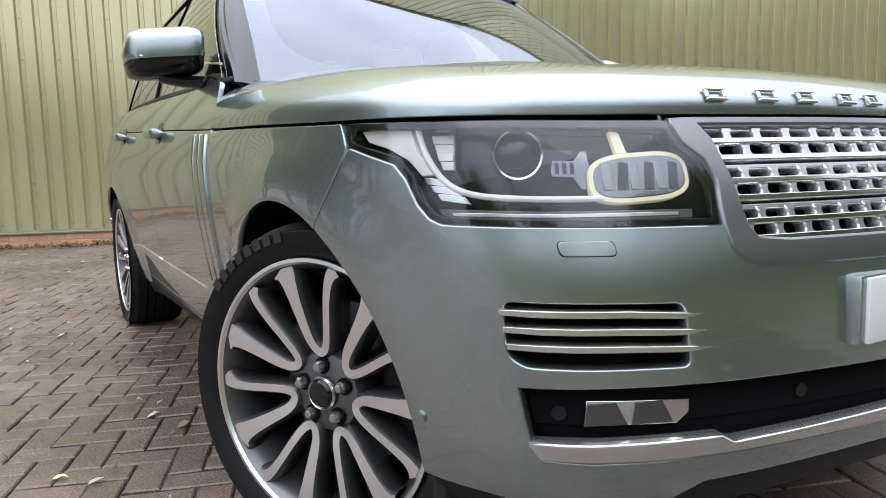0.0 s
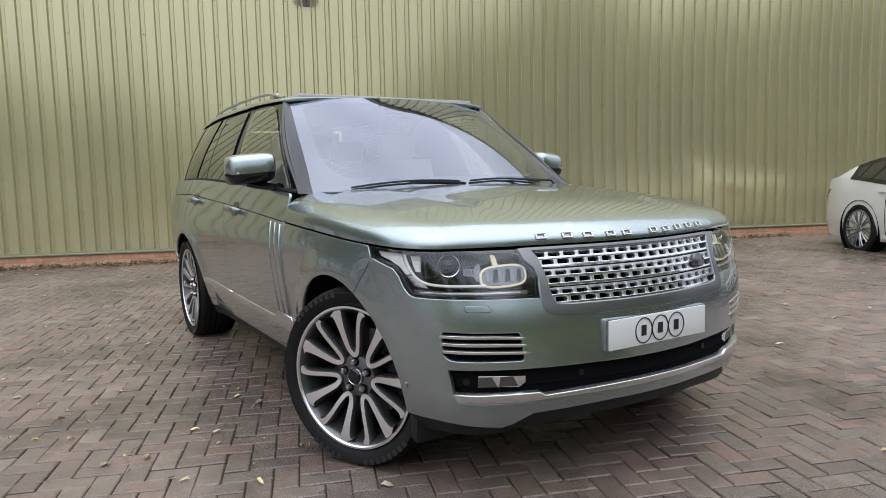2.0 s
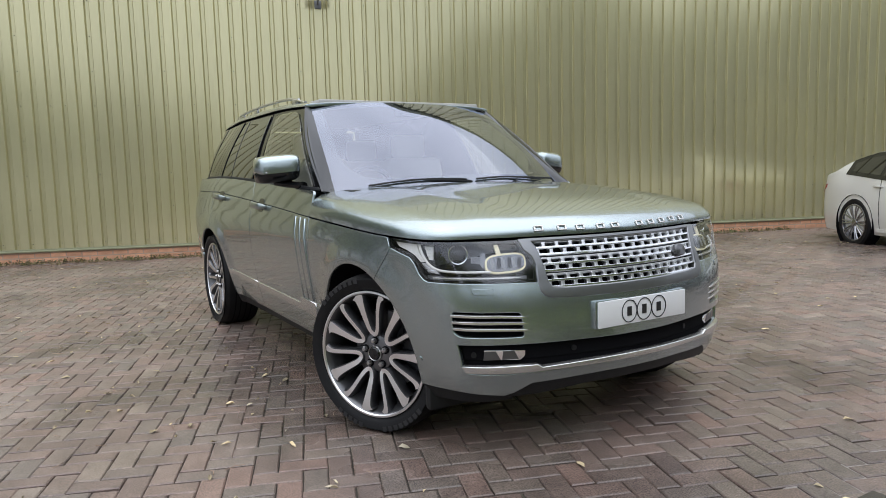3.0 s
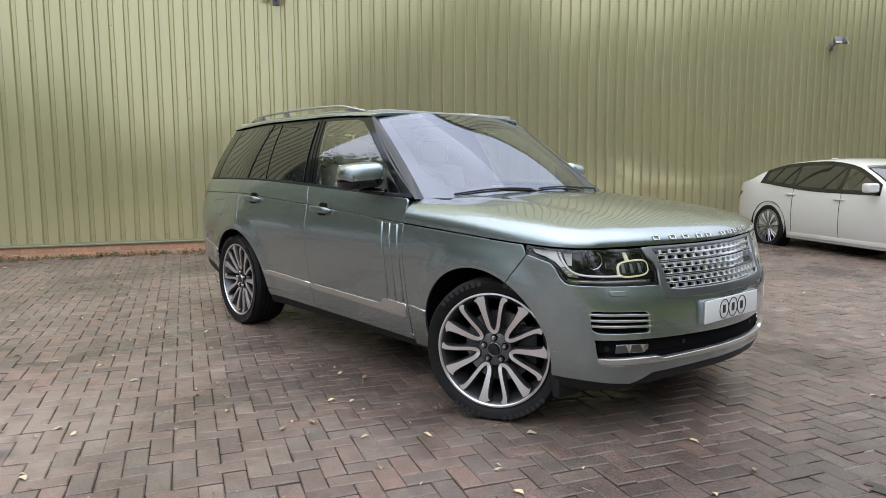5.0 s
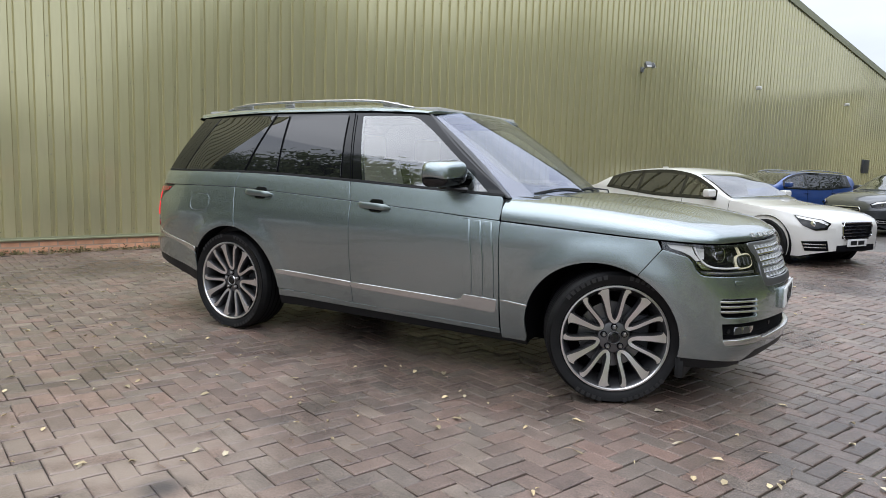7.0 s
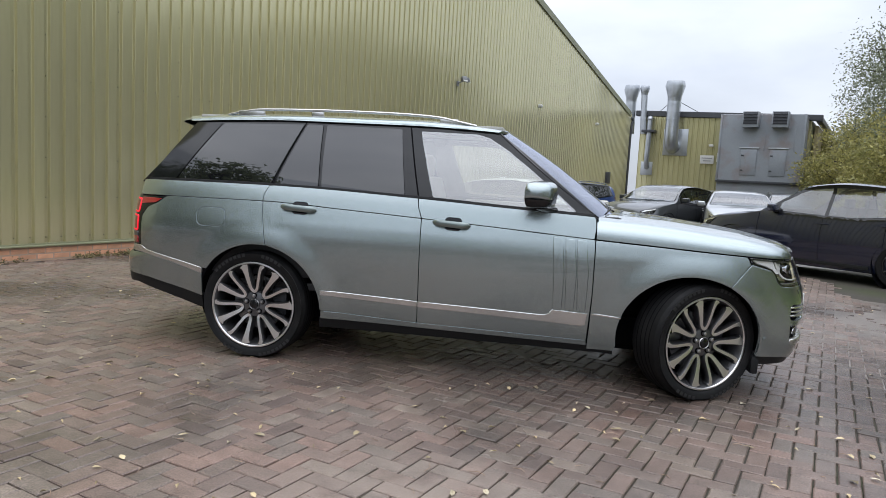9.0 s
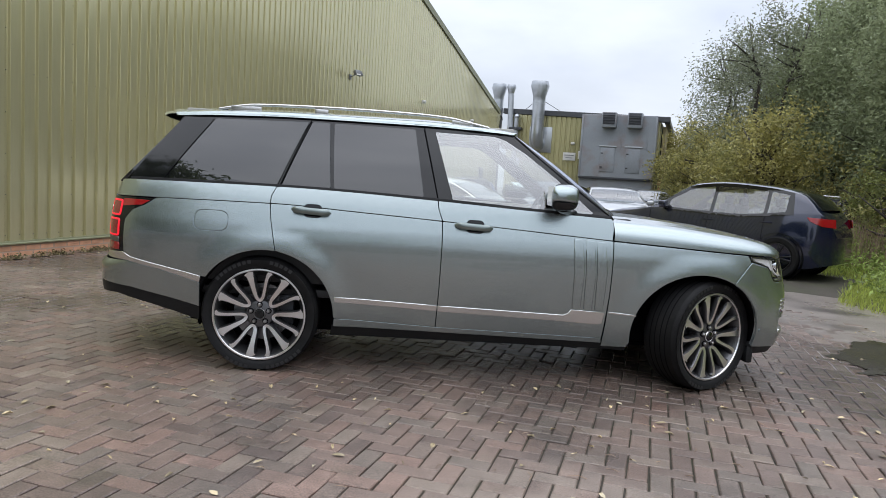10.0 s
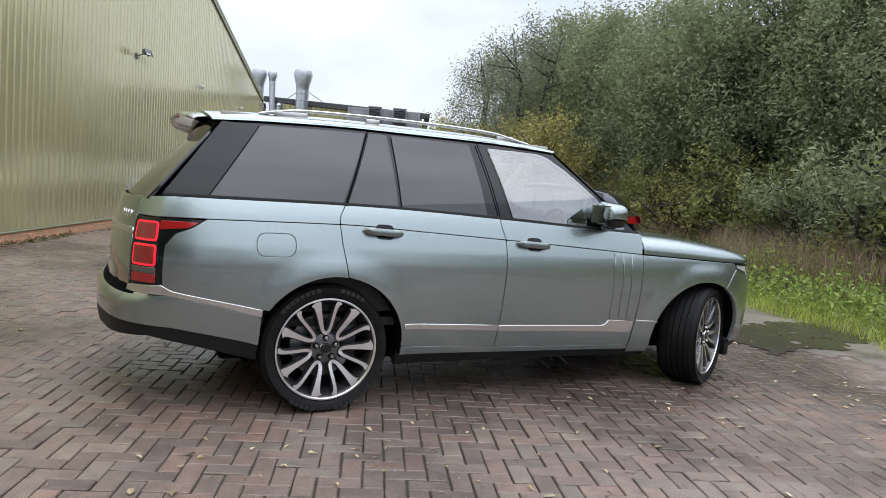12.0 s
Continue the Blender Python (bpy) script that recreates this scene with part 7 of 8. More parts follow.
    for i in range(len(xs) - 1):
        glazed = xs[i] > xb + 0.50 and xs[i + 1] < xa - 0.36
        screened = xs[i] > xa - 0.78 and xs[i + 1] < xa - 0.04
        for k in range(cols - 1):
            if glazed and k in (5, 6, 7, 14, 15, 16) or screened and 9 <= k <= 12:
                continue
            faces.append((i * cols + k, i * cols + k + 1, (i + 1) * cols + k + 1, (i + 1) * cols + k))
    faces.append(tuple(range(cols)))
    faces.append(tuple((len(xs) - 1) * cols + k for k in range(cols))[::-1])
    bm = bmesh.new()
    vs = [bm.verts.new(v) for v in verts]
    for q in faces:
        bm.faces.new([vs[k] for k in q])
    part("body", bm, paint, car, angle=50)

    # glazing
    def side_map(sg):
        return lambda u, v: np.stack([np.asarray(u, float), -sg * (side_y(np.asarray(u, float), np.asarray(v, float)) + 0.005), np.asarray(v, float)], -1)
    inset = 0.07
    part("cabin_floor", box_bm((xa - xb - 0.5, W - 0.42, 0.10), ((xa + xb) / 2, 0, belt - 0.22), 0.03), CABIN_DARK, car)
    for sx, sy in ((xa - 1.25, -0.36), (xa - 1.25, 0.36), (xa - 2.15, -0.38), (xa - 2.15, 0.38)):
        seat = part("seat", box_bm((0.16, 0.46, 0.46), (sx, sy, belt + 0.02), 0.05, 2, rot=pose(0, 0, 0, 0, -12, 0)), CABIN_DARK, car)
        part("headrest", box_bm((0.09, 0.25, 0.15), (sx - 0.05, sy, belt + 0.31), 0.035, 2), CABIN_DARK, seat)
    part("dashboard", box_bm((0.40, W - 0.46, 0.14), (xa - 0.50, 0, belt - 0.02), 0.05, 2), CABIN_DARK, car)
    for sg in (1, -1):
        top = lambda xx: float(top_f(xx)) - inset
        n = 12
        low = [(xx, float(belt_f(xx)) - 0.004) for xx in np.linspace(xa - 0.28, xb + 0.40, n)]
        up = [(xx, max(float(top_f(xx)) - 0.032, float(belt_f(xx)) + 0.06)) for xx in np.linspace(xb + 0.46, xa - 0.32, n)]
        openings = []
        cuts = [xa - 0.36, -1.62, -2.58 if style == "saloon" else -2.55, xb + 0.50]
        for k in range(3):
            c0, c1 = cuts[k] - 0.03, cuts[k + 1] + 0.03
            if c0 - c1 < 0.2:
                continue
            lo = [(xx, float(belt_f(xx)) + 0.05) for xx in np.linspace(c0, c1, 6)]
            hi = [(xx, max(top(xx) - 0.022, float(belt_f(xx)) + 0.07)) for xx in np.linspace(c1, c0, 6)]
            openings.append(lo + hi)
            panel("side_window", lo + hi, lift(side_map(sg), 0.004), TINT if k and not clear else BG_GLASS, car, du=0.08, dv=0.06, depth=0.003, chamfer=0.001)
        panel("window_surround", low + up, side_map(sg), GLOSS_BLACK, car, holes=openings, du=0.08, dv=0.06, depth=0.004, chamfer=0.001)
        for xx in (-1.50, -2.50):
            z = float(belt_f(xx)) - 0.09
            part("door_handle", box_bm((0.20, 0.03, 0.022), (xx - 0.08, -sg * (float(side_y(xx, z)) + 0.012), z), 0.008), paint, car)
        for xx in (xa - 0.05, -1.58, -2.55):
            pts = [(xx + 0.02 * math.sin(3 * z), -sg * (float(side_y(xx, z)) + 0.001), z) for z in np.linspace(0.30, float(belt_f(xx)), 9)]
            part("door_joint", tube_bm(pts, 0.004, 4), GAP, car)
        part("sill_trim", box_bm((wb - 0.9, 0.02, 0.06), (-wb / 2, -sg * (float(side_y(-wb / 2, 0.26)) + 0.003), 0.27), 0.006), BLACK_TRIM if style != "saloon" else paint, car)
        zmir = float(belt_f(xa - 0.30)) + 0.10
        mir = part("door_mirror", box_bm((0.13, 0.20, 0.13), (xa - 0.34, -sg * (hw + 0.06), zmir), 0.045, 3), paint, car)
        part("mirror_arm", box_bm((0.07, 0.12, 0.035), (xa - 0.34, -sg * (hw - 0.05), zmir - 0.06), 0.01), BLACK_TRIM, mir)
        # lamps wrap the corners
        zl = float(top_f(nose - 0.35)) - 0.075
        lamp = [(nose - 0.46, zl + 0.03), (nose - 0.12, zl - 0.02), (nose - 0.045, zl - 0.07), (nose - 0.055, zl - 0.155), (nose - 0.15, zl - 0.175), (nose - 0.31, zl - 0.10)]
        hl = panel("headlamp", lamp, lift(side_map(sg), 0.006), GLOSS_BLACK, car, du=0.06, dv=0.05, depth=0.01)
        cx = nose - 0.20
        part("lamp_bowl", lathe_bm([(0.0, 0.012), (0.03, 0.010), (0.046, 0.0)], 16, "Y"), BRIGHT, hl, m=Matrix.Translation((cx, -sg * (float(side_y(cx, zl - 0.09)) + 0.012), zl - 0.09)) @ pose(0, 0, 0, 0, 0, 0 if sg > 0 else 180) @ pose(0, 0, 0, 0, 0, 180))
        strip = [(nose - 0.43, zl + 0.018), (nose - 0.13, zl - 0.030), (nose - 0.06, zl - 0.076), (nose - 0.065, zl - 0.098), (nose - 0.15, zl - 0.056), (nose - 0.39, zl - 0.012)]
        panel("light_strip", strip, lift(side_map(sg), 0.012), SATIN, hl, du=0.06, dv=0.05, depth=0.005, label="pale silver light strip")
        zt = float(belt_f(rear + 0.2)) - 0.10
        tl = [(rear + 0.40, zt + 0.045), (rear + 0.04, zt + 0.03), (rear + 0.02, zt - 0.11), (rear + 0.18, zt - 0.09), (rear + 0.34, zt - 0.02)]
        panel("tail_lamp", tl, lift(side_map(sg), 0.006), RED_LENS, car, du=0.06, dv=0.05, depth=0.01)
    # screens
    def cross(x0, x1, z0, z1, w0, w1):
        def f(q, v):
            q, v = np.asarray(q, float), np.asarray(v, float)
            xx = x0 + (x1 - x0) * v
            return np.stack([xx + 0.10 * (1 - q * q) * (1 - v) * np.sign(x0 - x1) * 0.6, -q * (w0 + (w1 - w0) * v), top_f(xx) + 0.016 - 0.02 * q * q], -1)
        return f
    fx0, fx1 = xa - 0.03, xa - 0.80
    yb0, yt0 = float(side_y(fx0, float(top_f(fx0)))) * 0.95, float(side_y(fx1, float(top_f(fx1)))) * 0.95
    panel("windscreen", [(-0.97, 0), (0, 0), (0.97, 0), (0.97, 1), (0, 1), (-0.97, 1)], cross(fx0, fx1, 0, 0, yb0, yt0), BG_SCREEN, car, du=0.2, dv=0.15, depth=0.006)
    rx0, rx1 = xb + 0.04, xb + (0.75 if style == "saloon" else 0.42)
    yb1, yt1 = float(side_y(rx0, float(top_f(rx0)))) * 0.88, float(side_y(rx1, float(top_f(rx1)))) * 0.90
    panel("rear_window", [(-0.95, 0), (0, 0), (0.95, 0), (0.95, 1), (0, 1), (-0.95, 1)], cross(rx0, rx1, 0, 0, yb1, yt1), TINT, car, du=0.2, dv=0.15, depth=0.006)
    # grille, lower intake and a plate of plain bars
    zg = prof[0][1] - 0.04
    gr = part("grille", box_bm((0.05, 0.78, 0.25), (nose - 0.015, 0, zg - 0.06), 0.04, 3), GLOSS_BLACK, car)
    edge = [(nose + 0.010, yy, zz2) for yy, zz2 in ((-0.30, zg - 0.18), (0.30, zg - 0.18), (0.38, zg - 0.12), (0.385, zg + 0.01), (0.34, zg + 0.062), (-0.34, zg + 0.062), (-0.385, zg + 0.01), (-0.38, zg - 0.12))]
    part("grille_frame", tube_bm(edge, 0.011, 8, closed=True), BRIGHT, gr, "bright chrome grille frame")
    for k in range(4):
        part("grille_bar", box_bm((0.02, 0.70, 0.013), (nose + 0.014, 0, zg - 0.135 + 0.048 * k), 0.004), BRIGHT, gr)
    part("lower_intake", box_bm((0.05, 1.0, 0.10), (nose - 0.02, 0, 0.33), 0.02), GAP, car)
    for sg in (1, -1):
        cor = [(nose - 0.30, 0.42), (nose - 0.05, 0.44), (nose - 0.04, 0.30), (nose - 0.26, 0.29)]
        cv = panel("corner_intake", cor, lift(side_map(sg), 0.004), GAP, car, du=0.06, dv=0.05, depth=0.01)
        for k in range(2):
            bl = [(nose - 0.28, 0.335 + 0.045 * k), (nose - 0.06, 0.340 + 0.045 * k), (nose - 0.06, 0.350 + 0.045 * k), (nose - 0.28, 0.345 + 0.045 * k)]
            panel("intake_blade", bl, lift(side_map(sg), 0.010), BRIGHT, cv, du=0.08, depth=0.01)
    plate = part("number_plate", box_bm((0.012, 0.50, 0.105), (nose + 0.02, 0, zg - 0.235), 0.004), PLATE_WHITE, car)
    for k in range(2):
        part("plate_bar", box_bm((0.004, 0.16, 0.06), (nose + 0.027, -0.10 + 0.2 * k, zg - 0.235)), INK, plate)
    part("underbody", box_bm((L - 0.8, W - 0.5, 0.16), ((nose + rear) / 2, 0, 0.25), 0.03), GAP, car)
    if rails:
        for sg in (1, -1):
            pts = [(xx, -sg * float(side_y(xx, H - 0.06)) * 0.95, float(top_f(xx)) + 0.015 + 0.03 * math.sin(math.pi * k / 8)) for k, xx in enumerate(np.linspace(-1.4, xb + 0.55, 9))]
            part("roof_rail", tube_bm(pts, 0.016, 6), SATIN, car)
    elif style == "saloon":
        part("roof_fin", box_bm((0.12, 0.03, 0.05), (xb + 1.0, 0, float(top_f(xb + 1.0)) + 0.03), 0.012), paint, car)
    # wheels and arches
    for ax in (0.0, -wb):
        for sg in (1, -1):
            yy = max(float(side_y(ax + d, 0.55)) for d in (-tyre_r, 0.0, tyre_r)) + 0.002
            w = new("wheel")
            w.parent = car
            w.matrix_basis = pose(ax, -sg * (yy - 0.115), tyre_r - 0.005) if sg > 0 else pose(ax, -sg * (yy - 0.115), tyre_r - 0.005, 0, 0, 180)
            # near-black ring painted in place of a shaded arch opening
            part("arch_shade", lathe_bm([(tyre_r + 0.055, -0.1185), (tyre_r + 0.055, 0.02), (0.0, 0.02)], 40), GAP, w)
            part("tyre", lathe_bm([(rim_r, -0.10), (rim_r + 0.02, -0.122), (tyre_r - 0.025, -0.124), (tyre_r, -0.095), (tyre_r, 0.09), (rim_r, 0.10)], 48), TYRE, w)
            rim = part("rim", lathe_bm([(rim_r + 0.004, -0.118), (rim_r - 0.012, -0.120), (rim_r - 0.025, -0.08), (rim_r - 0.03, 0.06)], 40), BG_RIM if style == "saloon" else BG_BLACK_RIM if style == "suv" else RIM_DARK, w)
            # near-black disc stands in for shade behind the spokes
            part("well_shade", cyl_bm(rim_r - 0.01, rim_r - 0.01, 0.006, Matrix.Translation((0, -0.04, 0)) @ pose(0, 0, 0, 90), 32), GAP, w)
            ns = 10 if style == "saloon" else 5
            sm = None
            for k in range(ns):
                t = 2 * math.pi * k / ns
                rot = Matrix.Rotation(t, 4, "Y")
                if sm is None:
                    bmx = bmesh.new()
                    for da in ((-0.10, 0.10) if ns == 10 else (-0.16, 0.16)):
                        tube_bm([(0.04, -0.095, 0), (rim_r * 0.6, -0.112, rim_r * da * 0.6), (rim_r - 0.008, -0.112, rim_r * da)], 0.012 if ns == 10 else 0.02, 5, bmx)
                    bmesh.ops.recalc_face_normals(bmx, faces=bmx.faces)
                    sm = bpy.data.meshes.new("spoke")
                    bmx.to_mesh(sm)
                    bmx.free()
                    sm.materials.append(BG_RIM if style == "saloon" else BG_BLACK_RIM if style == "suv" else RIM_DARK)
                add("spoke", sm, rim, m=rot)
            part("hub", lathe_bm([(0.0, -0.112), (0.05, -0.108), (0.062, -0.09)], 20), BG_RIM if style == "saloon" else BG_BLACK_RIM if style == "suv" else RIM_DARK, rim)
    return car


BG_GLASS = glass_material("parked_side_glass", (0.72, 0.76, 0.75), 0.0, 0.0, 2.0)
BG_SCREEN = glass_material("parked_windscreen", (0.55, 0.60, 0.62), 0.15, 0.0, 2.4)
BG_BLACK_RIM = material("black_alloy", (0.020, 0.020, 0.022), 0.3, 0.3, 0.05)
BG_RIM = material("parked_alloy", (0.30, 0.30, 0.31), 0.25, 0.9, 0.05)
WHITE_PAINT = material("white_car_paint", (0.70, 0.69, 0.655), 0.3, 0, 0.02, coat=1.0)
NAVY_PAINT = material("navy_car_paint", (0.008, 0.012, 0.034), 0.16, 0.3, 0.05, coat=1.0)
BLUE_PAINT = material("blue_car_paint", (0.020, 0.070, 0.26), 0.3, 0.4, 0.04, coat=1.0)
CHAR_PAINT = material("charcoal_car_paint", (0.045, 0.050, 0.055), 0.32, 0.5, 0.05, coat=1.0)
SILVER_PAINT = material("silver_car_paint", (0.40, 0.41, 0.41), 0.3, 0.8, 0.03, coat=1.0)

parked_car("saloon_car", "white four-door saloon parked beside the wall", 1.90, 7.52, -28, WHITE_PAINT, 5.10, 1.90, 1.43, 3.06, 0.84, "saloon", 0.265, 0.355, z=-0.05)
parked_car("sporty_suv", "navy blue sporty crossover with black wheels, parked side-on", 4.49, 8.68, 134, NAVY_PAINT, 4.50, 1.92, 1.60, 2.81, 0.90, "suv", 0.25, 0.36, clear=True)
parked_car("dark_suv", "charcoal crossover parked nose out", 2.95, 15.2, -128, CHAR_PAINT, 4.85, 1.93, 1.54, 2.9, 0.90, "suv", 0.25, 0.36, z=-0.05)
parked_car("estate_car", "bright blue estate car with roof rails, parked by the wall", -0.2, 15.8, -126, BLUE_PAINT, 4.75, 1.85, 1.44, 2.82, 0.88, "estate", 0.23, 0.33, True)
parked_car("hatchback", "silver car parked in the back row", 5.6, 19.8, -100, SILVER_PAINT, 4.5, 1.80, 1.47, 2.7, 0.85, "estate", 0.22, 0.32, z=-0.05)
parked_car("silver_hatchback", "silver car parked nose out behind the crossover", 5.25, 13.2, -100, SILVER_PAINT, 4.3, 1.80, 1.46, 2.6, 0.85, "estate", 0.22, 0.32, z=-0.05)
parked_car("grey_estate", "dark grey estate car in the back row", 8.6, 19.8, -102, CHAR_PAINT, 4.7, 1.84, 1.50, 2.8, 0.88, "estate", 0.23, 0.33, True, z=-0.05)
parked_car("silver_estate", "pale silver estate car parked behind the crossover", 8.3, 13.2, 150, SILVER_PAINT, 4.8, 1.86, 1.53, 2.85, 0.9, "estate", 0.23, 0.33, True, z=-0.05)

# ---------------------------------------------------------------- fallen leaves and stains
def build_leaves():
    rng = np.random.default_rng(12)
    verts, faces = [], []
    for k in range(760):
        x, y = rng.uniform(-6.5, 4.6), rng.uniform(-4.2, 9.5)
        if k < 230:
            x, y = rng.uniform(-3.4, 3.8), rng.uniform(-4.2, -1.0)
        if abs(x) < 2.3 and abs(y) < 0.8:
            continue
        s, a = rng.uniform(0.007, 0.030) if k % 6 else rng.uniform(0.022, 0.034), rng.uniform(0, 6.28)
        c, t = math.cos(a), math.sin(a)
        b = len(verts)
        narrow = rng.uniform(0.18, 0.6)
        for u, v, z in ((-1, 0, 0.002), (-0.3, narrow, 0.008), (0.5, narrow * 0.8, 0.010), (1.1, 0, 0.004), (0.5, -narrow * 0.8, 0.012), (-0.3, -narrow, 0.006), (0.1, 0, 0.003)):
            verts.append((x + s * (u * c - v * t), y + s * (u * t + v * c), 0.0035 + z * rng.uniform(0.5, 1.4)))
        for q in ((0, 1, 6), (1, 2, 6), (2, 3, 6), (3, 4, 6), (4, 5, 6), (5, 0, 6)):
            faces.append(tuple(b + i for i in q))
    tagged(add("fallen_leaves", mesh_of("fallen_leaves", verts, faces, LEAF_FALLEN)), "scattered yellow and brown fallen leaves on the paving", "leaves", kind="stuff")
    twigs = bmesh.new()
    for k in range(190):
        x, y, a, ln = rng.uniform(-4.5, 4), rng.uniform(-4.4, -0.9), rng.uniform(0, 6.28), rng.uniform(0.03, 0.09)
        tube_bm([(x, y, 0.006), (x + math.cos(a) * ln * 0.5 + 0.004, y + math.sin(a) * ln * 0.5, 0.009), (x + math.cos(a + 0.3) * ln, y + math.sin(a + 0.3) * ln, 0.006)], 0.0018, 4, twigs)
    tagged(part("twigs", twigs, DEAD_STEM), "thin broken twigs on the paving", "twigs", kind="stuff")


build_leaves()


def build_litter():
    """Leaf litter and moss swept against the foot of the brick plinth."""
    rng = np.random.default_rng(23)
    cs = []
    for _ in range(620):
        u, d = rng.uniform(-2.0, 13.0), abs(rng.normal(0, 0.07)) + 0.01
        p = WALL_P + WALL_U * u + WALL_N * d
        if noise.noise((u * 0.9, 0, 3)) > -0.25:
            cs.append((p.x, p.y, 0.008 + 0.02 * max(0.0, 0.08 - d) / 0.08))
    v, q = leaf_cloud(rng, np.array(cs), 10, 0.022, 0.020, 0.1)
    v = np.array(v)
    v[:, 2] = np.maximum(v[:, 2], 0.002)
    tagged(add("leaf_litter", fast_mesh("leaf_litter", v, q, LITTER)), "damp brown leaf litter and moss along the brick plinth", "leaf litter", kind="stuff")


build_litter()


# ---------------------------------------------------------------- block paving, laid herringbone along the wall
def build_paving():
    pav = thing("pavement", "herringbone block paving of brown-grey bricks, damp, with dark joints", "paving", "structure")
    pav.matrix_world = Matrix(((WALL_U.x, WALL_N.x, 0, WALL_P.x), (WALL_U.y, WALL_N.y, 0, WALL_P.y), (0, 0, 1, 0), (0, 0, 0, 1)))
    bm = bmesh.new()
    bmesh.ops.create_grid(bm, x_segments=1, y_segments=1, size=1, matrix=Matrix.Translation((5, 6.8, -0.0115)) @ Matrix.Diagonal((9.9, 6.8, 1, 1)))
    part("bedding", bm, JOINT, pav, "dark mossy joint sand", smooth=False)
    rng = np.random.default_rng(4)
    c, LAY_U, LAY_N = 0.1, 0.180, 0.057
    lo_a, hi_a, lo_b, hi_b = -46, 148, 0, 140
    near_me = {}
    for nm, (lx, ly) in (("h", (2 * c, c)), ("v", (c, 2 * c))):
        ax, ay = lx / 2 - 0.0022, ly / 2 - 0.0042
        e = 0.0048
        vs = [(-ax, -ay, -0.02), (ax, -ay, -0.02), (ax, ay, -0.02), (-ax, ay, -0.02), (-ax, -ay, -0.0042), (ax, -ay, -0.0042), (ax, ay, -0.0042), (-ax, ay, -0.0042),
              (-ax + e, -ay + e, 0), (ax - e, -ay + e, 0), (ax - e, ay - e, 0), (-ax + e, ay - e, 0)]
        fs = [(0, 1, 5, 4), (1, 2, 6, 5), (2, 3, 7, 6), (3, 0, 4, 7), (4, 5, 9, 8), (5, 6, 10, 9), (6, 7, 11, 10), (7, 4, 8, 11), (8, 9, 10, 11)]
        near_me[nm] = (vs, fs, mesh_of("paver", vs, fs, PAVER_ONE))
    all_v, all_f, near = [], [], 0
    for i in range(lo_a, hi_a):
        for j in range(lo_b, hi_b):
            k = (i + j) % 4
            if k == 3:
                nm, cx, cy = "h", (i + 1) * c + LAY_U, (j + 0.5) * c + LAY_N
            elif k == 1:
                nm, cx, cy = "v", (i + 0.5) * c + LAY_U, (j + 1) * c + LAY_N
            else:
                continue
            w = pav.matrix_world @ Vector((cx, cy, 0))
            if w.x > 4.05 + 0.12 * max(w.y, 0) + 0.5 * noise.noise((w.x * 0.6, w.y * 0.6, 0)) or w.y > 11.5 or w.y < -5.2:
                continue
            dz = rng.normal(0, 0.0015)
            tx, ty = rng.normal(0, 0.011, 2)
            cx, cy = cx + rng.normal(0, 0.0012), cy + rng.normal(0, 0.0012)
            vs, fs, me = near_me[nm]
            if -0.9 < w.x < 1.9 and -3.1 < w.y < -1.95 and near < 300:
                add("paver", me, pav, m=Matrix.Translation((cx, cy, dz)) @ Euler((tx, ty, rng.normal(0, 0.006))).to_matrix().to_4x4())
                near += 1
                continue
            b = len(all_v)
            for x, y, z in vs:
                all_v.append((cx + x, cy + y, z + dz + tx * y - ty * x))
            all_f += [tuple(b + q for q in f) for f in fs]
    rest = add("pavers", fast_mesh("pavers", np.array(all_v), np.array(all_f), PAVER), pav)
    tagged(rest, kind="stuff")


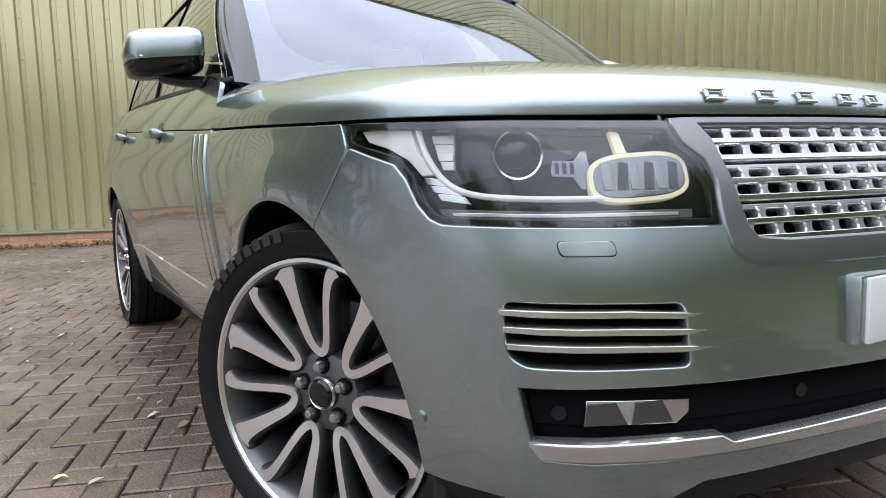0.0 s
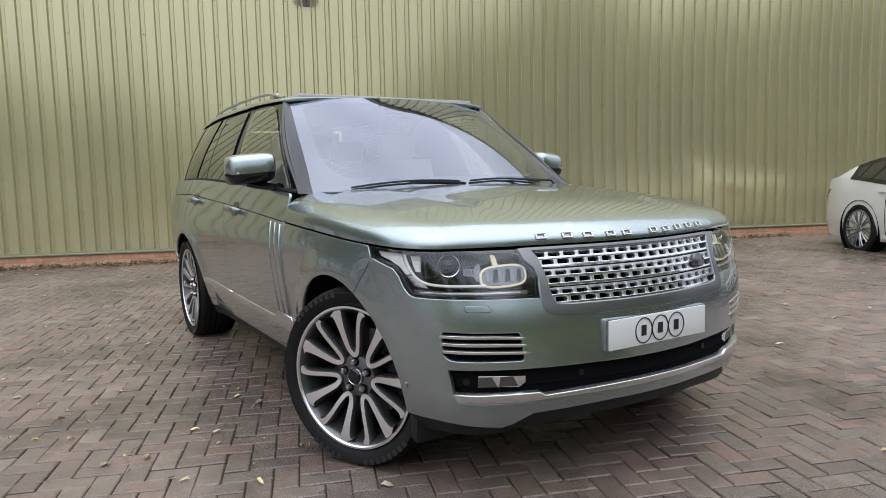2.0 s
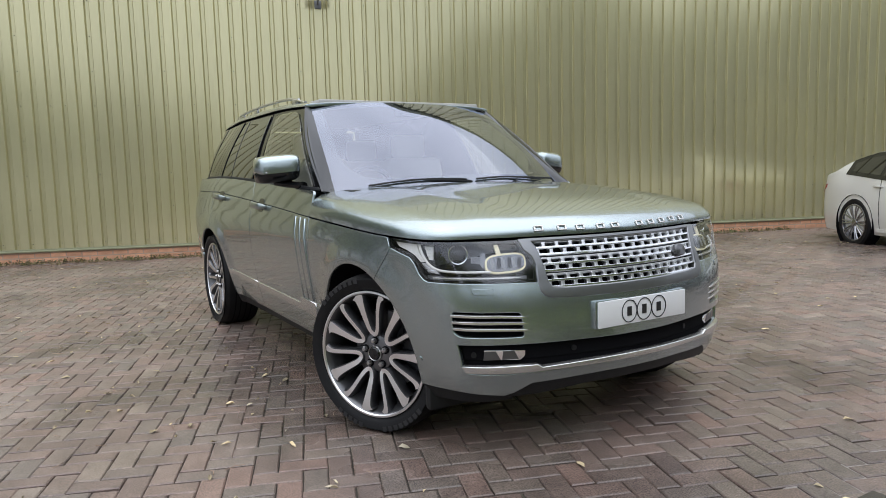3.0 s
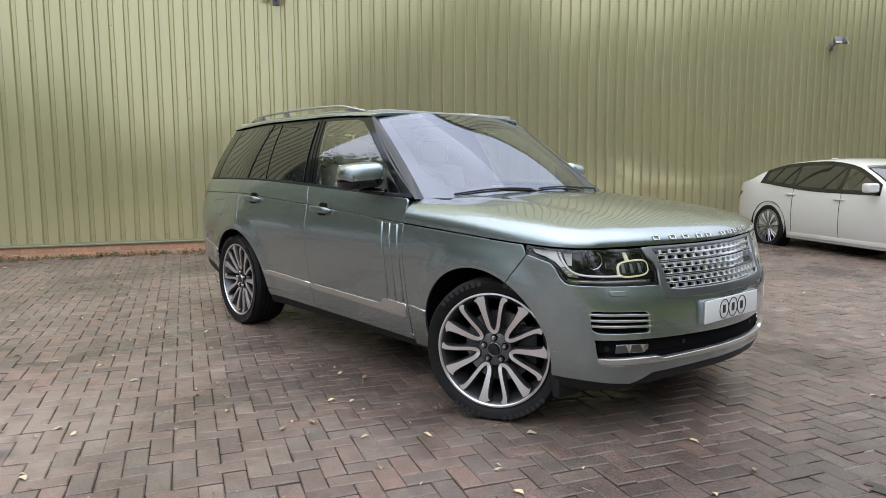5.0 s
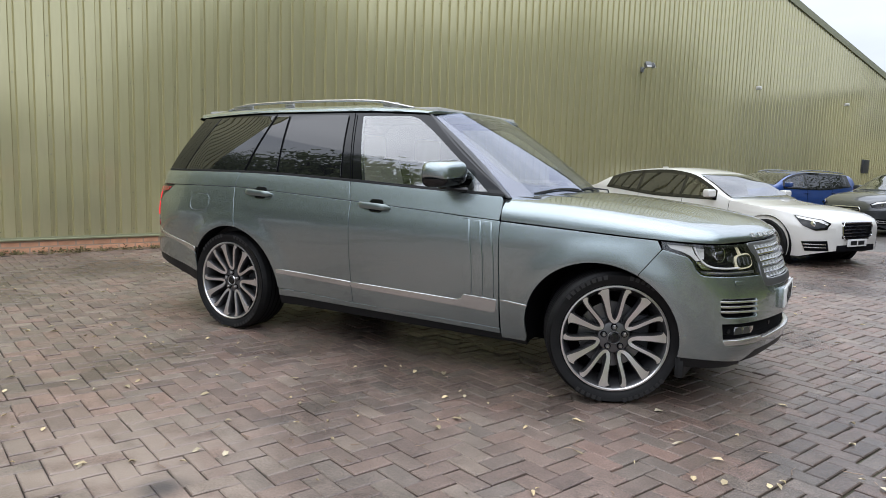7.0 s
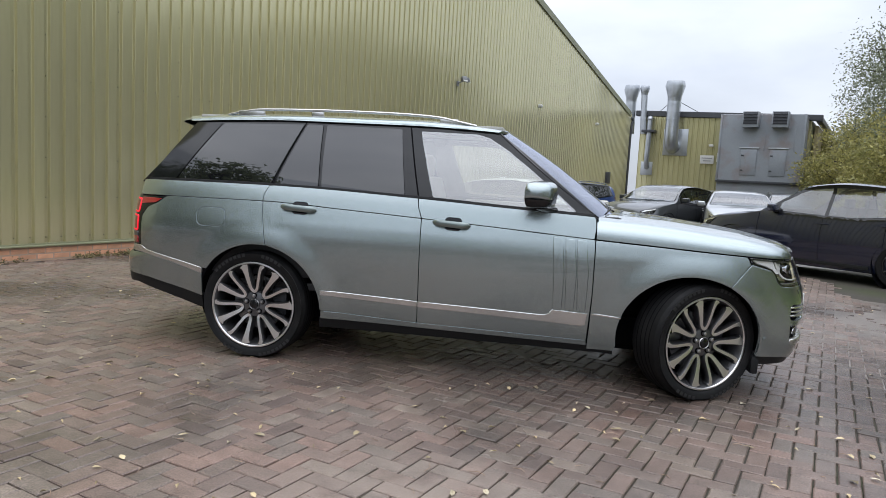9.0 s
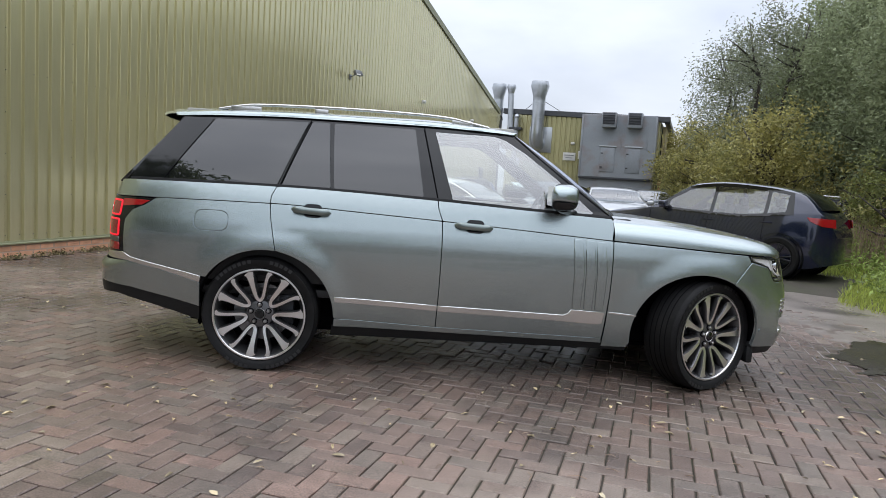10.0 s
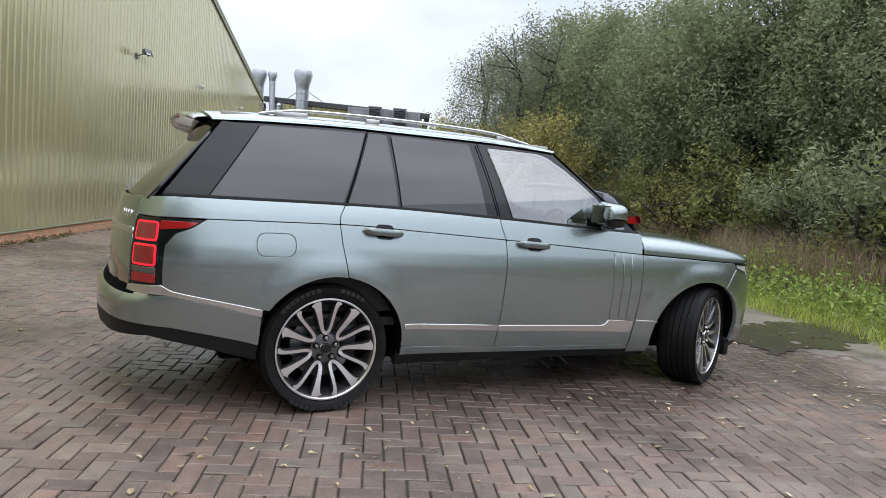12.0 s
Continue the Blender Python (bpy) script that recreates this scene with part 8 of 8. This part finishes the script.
def build_silt():
    """Wet soil washed from the verge over the edge of the paving, with a shallow puddle."""
    xs, ys = np.linspace(2.9, 6.4, 36), np.linspace(-4.5, 9.0, 80)
    verts, faces, keep = [], [], {}
    for i, x in enumerate(xs):
        for j, y in enumerate(ys):
            edge = 3.30 + 0.10 * max(y, 0) + 0.35 * noise.noise((x * 0.9, y * 0.9, 5)) + 0.15 * noise.noise((x * 3, y * 3, 1))
            z = 0.0055 * step((x - edge) / 0.5) - 0.004 + 0.004 * noise.noise((x * 2, y * 2, 9))
            keep[i, j] = len(verts)
            verts.append((x, y, z + fall(x, y)))
    for i in range(len(xs) - 1):
        for j in range(len(ys) - 1):
            faces.append((keep[i, j], keep[i + 1, j], keep[i + 1, j + 1], keep[i, j + 1]))
    tagged(add("silt", mesh_of("silt", verts, faces, SILT, True)), "damp brown silt washed over the paving's edge", "soil", kind="structure")


SILT = material("damp_silt", (0.215, 0.185, 0.163), 0.32, 0, 0.22, 1.6, 60, bump=0.35, bump_scale=120, rough_vary=0.2, second=(0.030, 0.025, 0.021), second_scale=1.0, second_amount=0.9)
build_silt()


def build_puddle():
    """Wet black mud lying in the dip between the paving and the verge."""
    xs, ys = np.linspace(2.9, 5.5, 66), np.linspace(-0.9, 1.7, 66)
    verts = [(x, y, 0.0078) for x in xs for y in ys]
    inside = lambda x, y: 1 - ((x - 4.25) / 1.15) ** 2 - ((y - 0.35 - 0.25 * (x - 4.2)) / 0.62) ** 2 + 1.0 * noise.noise((x * 1.7, y * 1.7, 2)) + 0.5 * noise.noise((x * 5, y * 5, 7)) > 0.15
    faces = []
    for i in range(65):
        for j in range(65):
            if inside((xs[i] + xs[i + 1]) / 2, (ys[j] + ys[j + 1]) / 2):
                faces.append((66 * i + j, 66 * (i + 1) + j, 66 * (i + 1) + j + 1, 66 * i + j + 1))
    bm = bmesh.new()
    vs = [bm.verts.new(v) for v in verts]
    for q in faces:
        bm.faces.new([vs[k] for k in q])
    bmesh.ops.delete(bm, geom=[v for v in bm.verts if not v.link_faces], context="VERTS")
    tagged(part("wet_mud", bm, MUD), "dark wet mud and puddle at the paving's edge", "mud", kind="structure")


MUD = material("wet_black_mud", (0.040, 0.034, 0.029), 0.22, 0, 0.3, 3, 60, bump=0.25, bump_scale=60, rough_vary=0.25)
build_puddle()
build_paving()
